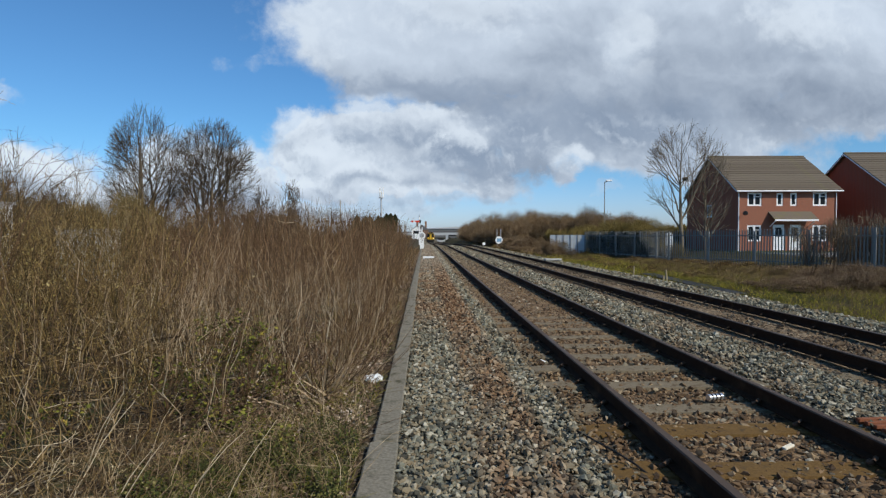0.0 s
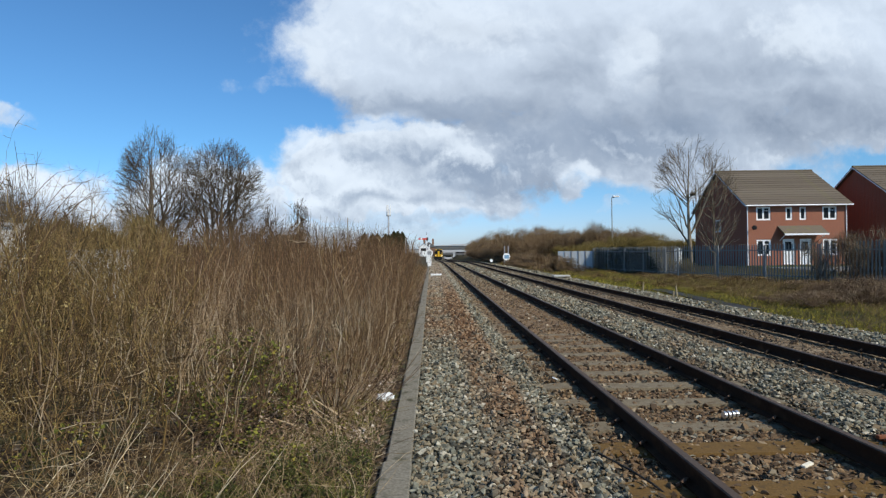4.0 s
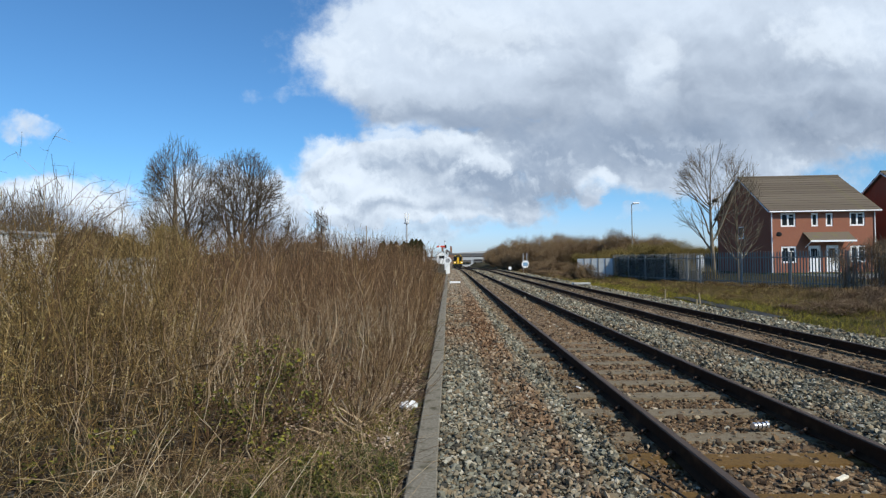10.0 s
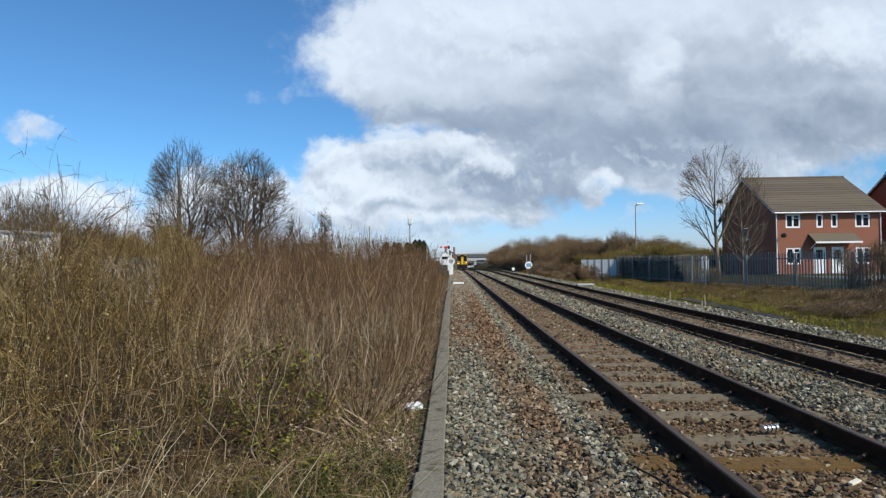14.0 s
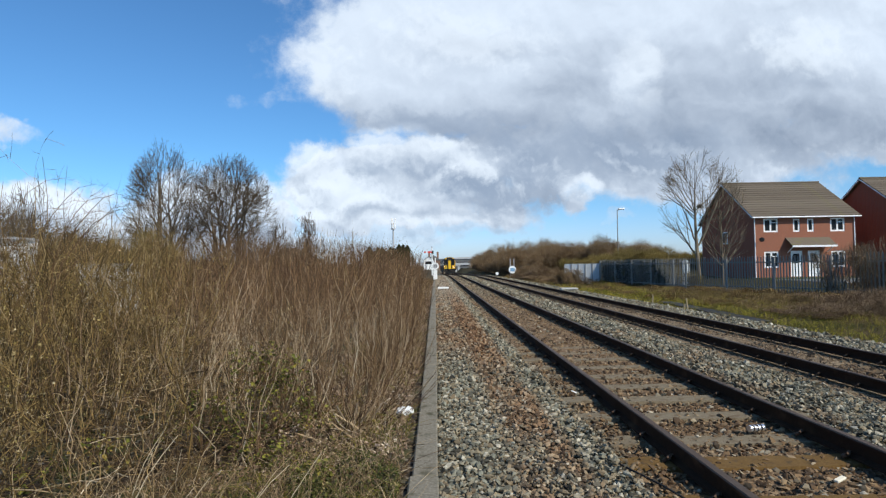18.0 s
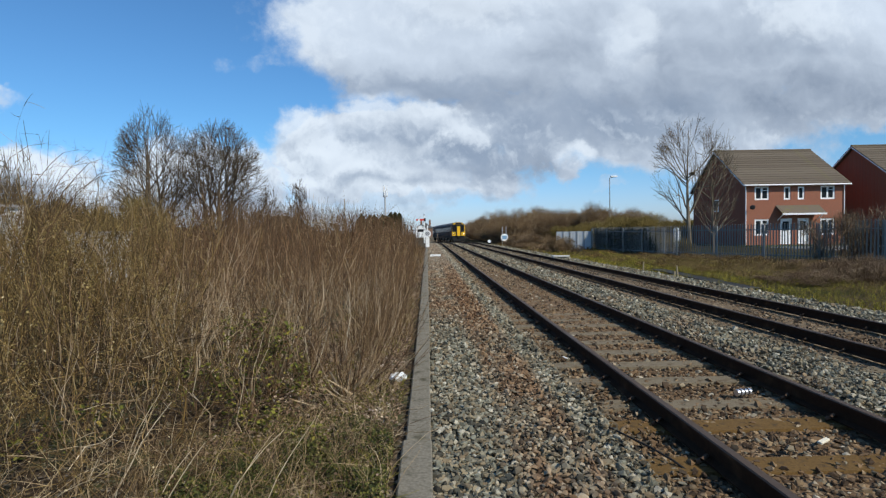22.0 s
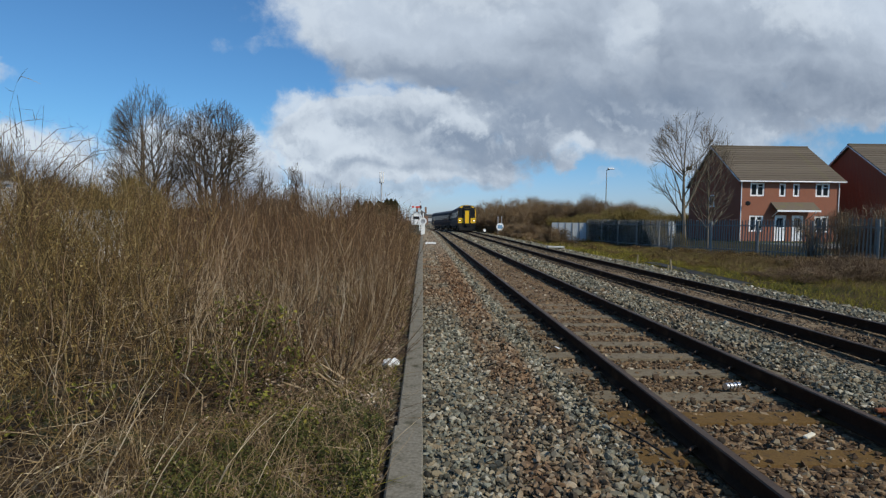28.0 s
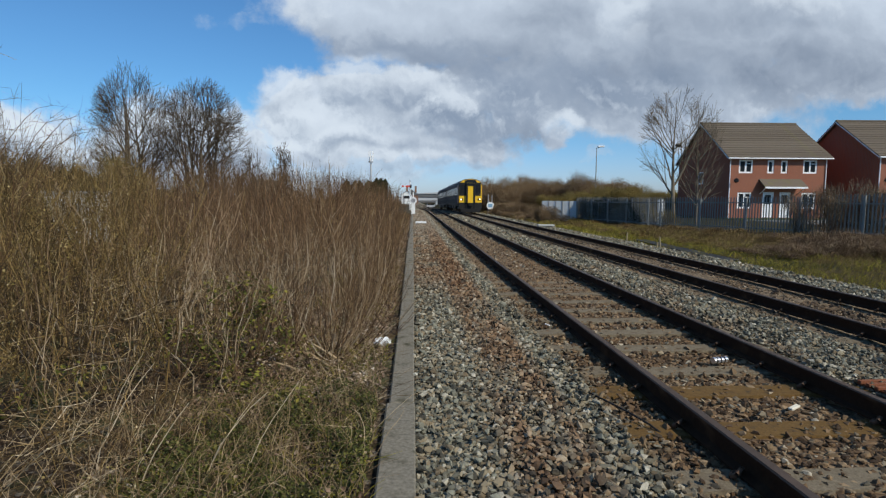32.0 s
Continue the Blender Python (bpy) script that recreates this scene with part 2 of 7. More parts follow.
    colour = n.mix(n.math("MULTIPLY", cover, n.ramp(dz, -0.01, 0.05, 0.45, 0.98)), blue, cloud)
    back = n.add("ShaderNodeBackground", {0: colour, 1: 0.1})
    n.add("ShaderNodeOutputWorld", {0: back.outputs[0]})


CLOUD_DIM = (3.15, 4.0, 5.35)
CLOUD_TOP, CLOUD_BASE = (8.7, 9.7, 10.8), (3.8, 4.75, 6.15)
CLOUD_LIT, CLOUD_GREY, SKY_GAIN = (7.6, 8.7, 10.1), (2.3, 2.95, 4.05), 1.02
make_world()


# ---- materials ----
def material(name, build, bump=None):
    """build(n, where) returns colour, roughness, metal and a height socket (or None) with its depth in metres."""
    m = bpy.data.materials.new(name)
    m.use_nodes = True
    n = Nodes(m.node_tree)
    where = n.add("ShaderNodeTexCoord").outputs["Object"]
    colour, rough, metal, height, depth = build(n, where)
    shader = n.add("ShaderNodeBsdfPrincipled", {"Base Color": colour, "Roughness": rough, "Metallic": metal, "Specular IOR Level": 0.5 if isinstance(rough, float) and rough < 0.3 else 0.12})
    if height is not None:
        b = n.add("ShaderNodeBump", {"Height": height, "Distance": depth, "Strength": 1.0})
        n.put(shader.inputs["Normal"], b.outputs[0])
    n.add("ShaderNodeOutputMaterial", {0: shader.outputs[0]})
    return m


def plain(name, colour, rough=0.6, metal=0.0, spread=0.15, scale=6.0, fine=60.0, dirt=(0.09, 0.08, 0.065), wear=0.25):
    """A painted or raw surface with two sizes of unevenness, dirt and a fine relief."""
    def build(n, where):
        a, b = n.noise(where, scale, 5.0), n.noise(where, fine, 3.0)
        dark = tuple(c * (1 - spread) for c in colour)
        light = tuple(min(1, c * (1 + spread)) for c in colour)
        col = n.mix(n.math("MULTIPLY", n.ramp(a, 0.52, 0.78), wear), n.mix(b, dark, light), dirt)
        return col, n.ramp(a, 0.3, 0.7, rough - 0.08, min(1, rough + 0.1)), metal, b, 0.002
    return material(name, build)


def stone_colours(n):
    return n.add("ShaderNodeNewGeometry").outputs["Random Per Island"]


def make_ballast(n, where):
    r = stone_colours(n)
    pos = n.add("ShaderNodeNewGeometry").outputs["Position"]
    col = n.colours(r, [(0.0, (0.03, 0.028, 0.020)), (0.2, (0.115, 0.110, 0.080)), (0.5, (0.265, 0.258, 0.192)), (0.65, (0.175, 0.128, 0.074)),
                        (0.85, (0.29, 0.240, 0.152)), (1.0, (0.52, 0.48, 0.375))])
    rust = n.colours(r, [(0.0, (0.035, 0.019, 0.009)), (0.4, (0.115, 0.062, 0.027)), (0.75, (0.195, 0.115, 0.054)), (1.0, (0.30, 0.205, 0.11))])
    x = n.add("ShaderNodeSeparateXYZ", {0: pos}).outputs[0]
    patch = n.noise(n.vec("MULTIPLY", pos, (1.0, 0.35, 1.0)), 1.7, 4.0, 0.6)
    inside = n.math("MULTIPLY", n.ramp(x, -0.62, -0.30), n.ramp(x, 1.9, 1.7))
    far_side = n.math("MULTIPLY", n.ramp(x, 3.0, 3.3), n.math("MULTIPLY", n.ramp(x, 5.6, 5.3), 0.95))
    strip = n.math("MULTIPLY", n.math("MULTIPLY", n.ramp(x, -1.55, -1.25), n.ramp(x, -0.72, -0.92)), n.math("MAXIMUM", n.ramp(patch, 0.42, 0.56, 0.25, 0.85), n.ramp(n.add("ShaderNodeSeparateXYZ", {0: pos}).outputs[1], 6.0, 10.0)))
    far_path = n.math("MULTIPLY", n.ramp(n.add("ShaderNodeSeparateXYZ", {0: pos}).outputs[1], 8.5, 12.0), n.ramp(x, -0.75, -1.0))
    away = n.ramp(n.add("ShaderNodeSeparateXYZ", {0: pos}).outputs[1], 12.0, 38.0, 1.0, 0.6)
    f = n.math("MULTIPLY", away, n.math("MAXIMUM", n.math("MULTIPLY", inside, 0.92), far_side))
    some = n.ramp(n.math("FRACT", n.math("MULTIPLY", r, 31.7)), 0.05, 0.25, 0.35, 1.0)
    strip = n.math("MULTIPLY", strip, some)
    between = n.math("MULTIPLY", n.math("MULTIPLY", n.ramp(x, 1.7, 2.0), n.ramp(x, 3.3, 3.0)), n.math("MULTIPLY", n.ramp(patch, 0.50, 0.66, 0.0, 0.5), some))
    strip = n.math("MAXIMUM", strip, between)
    fs = n.math("MAXIMUM", strip, n.math("MULTIPLY", far_path, n.ramp(patch, 0.40, 0.58, 0.3, 0.9)))
    # path stones blend to pale tan between 16 and 40 m along y
    far_tan = n.math("MULTIPLY", n.ramp(n.add("ShaderNodeSeparateXYZ", {0: pos}).outputs[1], 16.0, 40.0, 0.0, 0.5), n.ramp(x, -0.3, -0.6))
    orange = n.colours(r, [(0.0, (0.05, 0.024, 0.010)), (0.4, (0.165, 0.085, 0.040)), (0.75, (0.26, 0.152, 0.078)), (1.0, (0.37, 0.265, 0.165))])
    f = n.math("MULTIPLY", f, n.ramp(n.math("FRACT", n.math("MULTIPLY", r, 17.3)), 0.05, 0.3, 0.3, 1.0))
    grain = n.noise(where, 90.0, 4.0)
    col = n.mix(far_tan, n.mix(fs, n.mix(f, col, rust), orange), (0.36, 0.31, 0.235))
    col = n.mix(n.math("MULTIPLY", far_side, 0.4), col, (0.06, 0.052, 0.042))
    col = n.mix(n.ramp(grain, 0.3, 0.75, 0.0, 0.35), col, (0.12, 0.105, 0.09))
    return col, 0.85, 0.0, None, 0


def make_ground(n, where):
    pos = where
    xyz = n.add("ShaderNodeSeparateXYZ", {0: pos})
    x, y = xyz.outputs[0], xyz.outputs[1]
    big, mid, fine = n.noise(pos, 0.35, 4.0), n.noise(pos, 2.2, 5.0, 0.6), n.noise(pos, 30.0, 4.0, 0.65)
    # ballast
    cell = n.voronoi(pos, 17.0, "F1", 1)
    edge = n.voronoi(pos, 17.0, "DISTANCE_TO_EDGE", 0)
    tone = n.add("ShaderNodeSeparateColor", {0: cell}).outputs[0]
    stones = n.colours(tone, [(0.0, (0.11, 0.105, 0.08)), (0.35, (0.21, 0.20, 0.15)), (0.65, (0.27, 0.215, 0.135)), (1.0, (0.38, 0.335, 0.24))])
    rust = n.colours(tone, [(0.0, (0.08, 0.05, 0.03)), (0.5, (0.19, 0.12, 0.065)), (1.0, (0.30, 0.215, 0.13))])
    inside = n.math("MULTIPLY", n.ramp(x, -0.62, -0.30), n.ramp(x, 1.9, 1.6))
    far_side = n.math("MULTIPLY", n.ramp(x, 3.0, 3.3), n.ramp(x, 5.6, 5.3))
    path = n.math("MULTIPLY", n.math("MULTIPLY", n.ramp(x, -0.3, -0.6), n.ramp(y, 9.0, 13.0)), n.ramp(mid, 0.3, 0.6, 0.1, 0.5))
    rusty = n.math("MULTIPLY", n.math("MAXIMUM", n.math("MAXIMUM", inside, n.math("MULTIPLY", far_side, 0.75)), path), n.ramp(y, 22.0, 50.0, 1.0, 0.45))
    bed = n.mix(rusty, stones, rust)
    bed = n.mix(n.ramp(edge, 0.0, 0.08, 0.5, 0.0), bed, (0.045, 0.038, 0.03))
    # soil with litter
    litter = n.voronoi(pos, 26.0, "F1", 1)
    lt = n.add("ShaderNodeSeparateColor", {0: litter}).outputs[1]
    soil = n.colours(lt, [(0.0, (0.022, 0.015, 0.009)), (0.6, (0.058, 0.039, 0.023)), (0.88, (0.115, 0.085, 0.056)), (1.0, (0.24, 0.20, 0.15))])
    soil = n.mix(n.ramp(mid, 0.48, 0.66, 0.0, 0.75), soil, (0.075, 0.085, 0.03))
    # grass verge
    blades = n.noise(n.vec("MULTIPLY", pos, (1, 1, 1)), 9.0, 6.0, 0.75)
    grass = n.colours(blades, [(0.25, (0.014, 0.015, 0.005)), (0.5, (0.036, 0.034, 0.010)), (0.72, (0.075, 0.062, 0.02))])
    grass = n.mix(n.ramp(big, 0.42, 0.58, 0.0, 0.85), grass, (0.065, 0.046, 0.02))
    wobble = n.math("MULTIPLY", n.math("SUBTRACT", mid, 0.5), 0.9)
    left = n.ramp(n.math("ADD", x, 0.0), -2.10, -2.14)
    right = n.ramp(n.math("ADD", x, wobble), 7.25, 7.45)
    col = n.mix(left, n.mix(right, bed, grass), soil)
    height = n.math("ADD", n.math("MULTIPLY", n.ramp(edge, 0.0, 0.25), 1.0), n.math("MULTIPLY", fine, 0.4))
    return col, 0.95, 0.0, height, 0.008


def make_twig(stops, bark=0.5):
    def build(n, where):
        r = stone_colours(n)
        pos = n.add("ShaderNodeNewGeometry").outputs["Position"]
        zone = n.noise(pos, 0.55, 3.0)
        clump = n.noise(n.vec("MULTIPLY", pos, (1, 1, 0.45)), 4.2, 4.0, 0.65)
        tone = n.math("ADD", n.math("MULTIPLY", r, 0.75), n.math("ADD", n.math("MULTIPLY", n.math("SUBTRACT", zone, 0.42), 0.7), n.math("MULTIPLY", n.math("SUBTRACT", clump, 0.5), 1.5)), clamp=True)
        grain = n.noise(n.vec("MULTIPLY", pos, (1, 1, 0.3)), 45.0, 3.0)
        col = n.mix(n.math("MULTIPLY", grain, bark), n.colours(tone, stops), (0.06, 0.05, 0.04))
        col = n.mix(1.0, col, (1.06, 1.02, 0.96), "MULTIPLY")
        return col, 0.75, 0.0, None, 0
    return build


M = {}
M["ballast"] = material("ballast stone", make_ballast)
M["ground"] = material("ground", make_ground)
M["whip"] = material("willow whips", make_twig([(0.0, (0.042, 0.020, 0.011)), (0.4, (0.105, 0.060, 0.031)), (0.7, (0.215, 0.136, 0.072)),
                                                (0.88, (0.40, 0.26, 0.145)), (1.0, (0.66, 0.53, 0.36))], 0.35))
M["scrub"] = material("olive scrub", make_twig([(0.0, (0.022, 0.014, 0.005)), (0.35, (0.085, 0.055, 0.016)), (0.6, (0.24, 0.155, 0.052)),
                                                (0.8, (0.47, 0.325, 0.13)), (1.0, (0.66, 0.55, 0.33))]))
def make_stem(n, where):
    """Weathered pale bark low down, young reddish-brown wood towards the tips."""
    r = stone_colours(n)
    pos = n.add("ShaderNodeNewGeometry").outputs["Position"]
    z = n.add("ShaderNodeSeparateXYZ", {0: pos}).outputs[2]
    clump = n.noise(n.vec("MULTIPLY", pos, (1, 1, 0.45)), 4.2, 4.0, 0.65)
    tone = n.math("ADD", n.math("MULTIPLY", r, 0.8), n.math("MULTIPLY", n.math("SUBTRACT", clump, 0.42), 1.4), clamp=True)
    old = n.colours(tone, [(0.0, (0.06, 0.036, 0.019)), (0.4, (0.20, 0.125, 0.064)), (0.7, (0.46, 0.335, 0.195)), (1.0, (0.72, 0.63, 0.48))])
    young = n.colours(tone, [(0.0, (0.035, 0.017, 0.009)), (0.4, (0.14, 0.068, 0.031)), (0.7, (0.35, 0.205, 0.102)), (1.0, (0.68, 0.52, 0.34))])
    col = n.mix(n.ramp(n.math("ADD", z, n.math("MULTIPLY", n.math("SUBTRACT", r, 0.5), 1.1)), 0.5, 1.7), old, young)
    col = n.mix(n.math("MULTIPLY", n.noise(n.vec("MULTIPLY", pos, (1, 1, 0.3)), 45.0, 3.0), 0.3), col, (0.06, 0.05, 0.04))
    return col, 0.75, 0.0, None, 0


M["stem"] = material("weathered stems", make_stem)
M["old stem"] = material("grey stems", make_twig([(0.0, (0.13, 0.075, 0.038)), (0.3, (0.31, 0.215, 0.12)), (0.65, (0.52, 0.405, 0.26)), (1.0, (0.70, 0.60, 0.44))], 0.3))
# dead stems, coloured darker to paint in the shade inside the thicket
M["tangle"] = material("shade-dark dead tangle", make_twig([(0.0, (0.022, 0.012, 0.006)), (0.4, (0.088, 0.052, 0.021)), (0.75, (0.21, 0.138, 0.06)), (1.0, (0.48, 0.37, 0.22))]))
M["straw"] = material("dead grass", make_twig([(0.0, (0.13, 0.088, 0.046)), (0.4, (0.28, 0.198, 0.112)), (0.75, (0.44, 0.335, 0.205)), (1.0, (0.66, 0.56, 0.40))], 0.2))
M["green"] = material("green grass", make_twig([(0.0, (0.035, 0.042, 0.007)), (0.4, (0.135, 0.130, 0.016)), (0.75, (0.29, 0.26, 0.032)), (1.0, (0.36, 0.27, 0.08))], 0.2))
M["bark"] = material("grey bark", make_twig([(0.0, (0.08, 0.065, 0.05)), (0.4, (0.16, 0.13, 0.095)), (0.7, (0.23, 0.19, 0.135)), (1.0, (0.32, 0.275, 0.20))]))
M["tree bark"] = material("dark tree bark", make_twig([(0.0, (0.045, 0.035, 0.026)), (0.4, (0.10, 0.078, 0.055)), (0.7, (0.16, 0.128, 0.09)), (1.0, (0.25, 0.205, 0.15))]))
M["thorn"] = material("far scrub twigs", make_twig([(0.0, (0.10, 0.066, 0.040)), (0.4, (0.20, 0.138, 0.080)), (0.7, (0.28, 0.20, 0.118)), (1.0, (0.40, 0.305, 0.19))], 0.25))
M["hedge"] = material("hedge twigs", make_twig([(0.0, (0.10, 0.08, 0.022)), (0.4, (0.20, 0.155, 0.045)), (0.7, (0.28, 0.22, 0.07)), (1.0, (0.37, 0.30, 0.11))]))
M["leaf"] = material("bramble leaf", make_twig([(0.0, (0.03, 0.042, 0.010)), (0.35, (0.12, 0.13, 0.022)), (0.75, (0.26, 0.235, 0.045)), (1.0, (0.38, 0.22, 0.06))], 0.2))
M["creeper"] = material("creeping leaf", make_twig([(0.0, (0.022, 0.030, 0.008)), (0.4, (0.060, 0.070, 0.016)), (0.8, (0.14, 0.135, 0.034)), (1.0, (0.40, 0.32, 0.17))], 0.2))
M["bramble"] = material("bramble tangle", make_twig([(0.0, (0.06, 0.036, 0.025)), (0.4, (0.15, 0.100, 0.062)), (0.7, (0.25, 0.178, 0.108)), (1.0, (0.42, 0.33, 0.21))]))
M["bud"] = material("buds", make_twig([(0.0, (0.07, 0.055, 0.018)), (0.4, (0.22, 0.165, 0.045)), (0.75, (0.37, 0.29, 0.13)), (1.0, (0.62, 0.54, 0.36))], 0.2))
M["dry leaf"] = material("fallen leaf", make_twig([(0.0, (0.07, 0.043, 0.028)), (0.45, (0.22, 0.145, 0.10)), (0.75, (0.44, 0.335, 0.25)), (1.0, (0.80, 0.72, 0.62))], 0.2))
M["needle"] = material("conifer needles", make_twig([(0.0, (0.02, 0.028, 0.012)), (0.5, (0.05, 0.062, 0.024)), (1.0, (0.10, 0.105, 0.04))], 0.2))
M["rail"] = plain("rusty rail steel", (0.040, 0.019, 0.010), 0.9, 0.0, 0.4, 3.0, 40.0, (0.13, 0.068, 0.034), 0.7)
M["railtop"] = plain("worn rail head", (0.085, 0.062, 0.048), 0.6, 0.15, 0.2, 2.0, 50.0, (0.12, 0.085, 0.065), 0.6)
M["ivy"] = material("ivy leaf", make_twig([(0.0, (0.008, 0.012, 0.004)), (0.5, (0.022, 0.03, 0.009)), (1.0, (0.055, 0.06, 0.02))], 0.2))
M["concrete"] = plain("weathered concrete", (0.20, 0.178, 0.135), 0.92, 0.0, 0.75, 5.0, 38.0, (0.05, 0.047, 0.024), 1.0)
M["sleeper"] = plain("dirty concrete sleeper", (0.185, 0.150, 0.100), 0.92, 0.0, 0.7, 7.0, 70.0, (0.085, 0.052, 0.028), 0.95)
M["rust sleeper"] = plain("rust-stained sleeper", (0.145, 0.085, 0.03), 0.9, 0.0, 0.6, 9.0, 60.0, (0.06, 0.046, 0.032), 0.95)
M["black"] = plain("black fittings", (0.02, 0.02, 0.02), 0.5, 0.0)
M["white"] = plain("white paint", (0.80, 0.80, 0.78), 0.5, 0.0, 0.06, 3.0, 40.0, (0.35, 0.33, 0.3), 0.3)
M["upvc"] = plain("white window frame", (0.82, 0.82, 0.82), 0.35, 0.0, 0.03, 3.0, 40.0, (0.5, 0.5, 0.48), 0.15)
M["steel"] = plain("galvanised steel", (0.25, 0.245, 0.225), 0.65, 0.0, 0.15, 4.0, 40.0, (0.2, 0.2, 0.2), 0.3)
M["red"] = plain("red enamel", (0.60, 0.05, 0.03), 0.4, 0.0, 0.1)
M["yellow"] = plain("warning yellow", (0.78, 0.47, 0.03), 0.35, 0.0, 0.08)
M["maroon"] = plain("dark maroon paint", (0.075, 0.018, 0.022), 0.4, 0.0, 0.12)
M["blue"] = plain("train plum-grey", (0.075, 0.060, 0.062), 0.7, 0.0, 0.12)
M["navy"] = plain("dark plum", (0.022, 0.017, 0.019), 0.65, 0.0, 0.12)
M["roofgrey"] = plain("train roof grey", (0.13, 0.13, 0.13), 0.6, 0.0)
M["clip"] = plain("rusty spring steel", (0.10, 0.062, 0.04), 0.75, 0.1)
M["dry verge"] = material("dry verge grass", make_twig([(0.0, (0.05, 0.036, 0.016)), (0.4, (0.115, 0.080, 0.036)), (0.75, (0.19, 0.138, 0.066)), (1.0, (0.34, 0.26, 0.14))], 0.2))
M["rust"] = plain("rust", (0.22, 0.085, 0.045), 0.85, 0.2, 0.35, 8.0, 60.0)
M["grey"] = plain("grey paint", (0.42, 0.43, 0.44), 0.6, 0.0)
M["tan"] = plain("tan wood", (0.30, 0.24, 0.15), 0.8)
M["brickfar"] = plain("far brown brick", (0.22, 0.13, 0.09), 0.9)


def make_glass(n, where):
    return (0.012, 0.014, 0.016), 0.3, 0.0, None, 0


M["glass"] = material("dark window glass", make_glass)
M["tinted"] = plain("tinted train glass", (0.012, 0.013, 0.016), 0.16, 0.0, 0.1)


def make_brick(n, where):
    tex = n.add("ShaderNodeTexBrick", {"Vector": n.vec("MULTIPLY", where, (1, 1, 1)), "Color1": (0.285, 0.078, 0.043), "Color2": (0.36, 0.104, 0.056),
                                       "Mortar": (0.26, 0.115, 0.075), "Scale": 1.0, "Mortar Size": 0.006, "Brick Width": 0.225, "Row Height": 0.075})
    big = n.noise(where, 0.7, 4.0)
    col = n.mix(n.ramp(big, 0.45, 0.7, 0.0, 0.25), tex.outputs[0], (0.22, 0.085, 0.055))
    col = n.mix(n.ramp(n.noise(where, 7.0, 3.0), 0.4, 0.7, 0.0, 0.3), col, (0.38, 0.13, 0.075))
    return col, 0.9, 0.0, tex.outputs[1], -0.006


M["brick"] = material("red brick", make_brick)


def make_tile(n, where):
    r = n.add("ShaderNodeObjectInfo").outputs["Random"]
    a, b = n.noise(where, 1.2, 5.0), n.noise(where, 14.0, 3.0)
    col = n.mix(b, (0.085, 0.067, 0.05), (0.15, 0.122, 0.09))
    col = n.mix(n.math("MULTIPLY", r, 0.35), col, (0.20, 0.165, 0.125))
    col = n.mix(n.ramp(a, 0.56, 0.72, 0.0, 0.5), col, (0.16, 0.15, 0.055))
    return col, 0.85, 0.0, b, 0.01


M["tile"] = material("brown roof tile", make_tile)


# ---- mesh tools ----
def part(name, bm, mat, parent=None, label="", smooth=False):
    if isinstance(bm, bmesh.types.BMesh):
        me = bpy.data.meshes.new(name)
        bm.to_mesh(me)
        bm.free()
    else:
        me = bm
    if not me.materials:
        me.materials.append(M[mat] if isinstance(mat, str) else mat)
    if smooth:
        me.polygons.foreach_set("use_smooth", [True] * len(me.polygons))
    ob = new(name, me)
    ob.parent = parent
    if label:
        ob["label"] = label
    return ob


def empty(name, m, label, category, group="", kind=""):
    ob = new(name)
    ob.empty_display_size = 0.2
    ob.matrix_basis = m
    return tagged(ob, label, category, group, kind)


def box(bm, x0, x1, y0, y1, z0, z1, bevel=0.0):
    new_verts = [bm.verts.new(p) for p in ((x0, y0, z0), (x1, y0, z0), (x1, y1, z0), (x0, y1, z0), (x0, y0, z1), (x1, y0, z1), (x1, y1, z1), (x0, y1, z1))]
    faces = [bm.faces.new([new_verts[i] for i in f]) for f in ((3, 2, 1, 0), (4, 5, 6, 7), (0, 1, 5, 4), (1, 2, 6, 5), (2, 3, 7, 6), (3, 0, 4, 7))]
    if bevel:
        edges = list({e for f in faces for e in f.edges})
        bmesh.ops.bevel(bm, geom=edges, offset=bevel, segments=1, affect="EDGES", profile=0.7)
    return bm


def boxed(x0, x1, y0, y1, z0, z1, bevel=0.0):
    return box(bmesh.new(), x0, x1, y0, y1, z0, z1, bevel)


def tube(bm, a, b, r0, r1=None, sides=10, caps=True):
    r1 = r0 if r1 is None else r1
    d = Vector(b) - Vector(a)
    m = Matrix.Translation((Vector(a) + Vector(b)) / 2) @ d.to_track_quat("Z", "Y").to_matrix().to_4x4()
    bmesh.ops.create_cone(bm, cap_ends=caps, segments=sides, radius1=r0, radius2=r1, depth=d.length, matrix=m)
    return bm


def prism(bm, outline, y0, y1, axis="y"):
    """Extrudes an outline of (x, z) from y0 to y1."""
    n = len(outline)
    at = (lambda p, q: (p[0], q, p[1])) if axis == "y" else (lambda p, q: (q, p[0], p[1]))
    a = [bm.verts.new(at(p, y0)) for p in outline]
    b = [bm.verts.new(at(p, y1)) for p in outline]
    for i in range(n):
        bm.faces.new((a[i], a[(i + 1) % n], b[(i + 1) % n], b[i]))
    bm.faces.new(a[::-1])
    bm.faces.new(b)
    bmesh.ops.recalc_face_normals(bm, faces=bm.faces)
    return bm


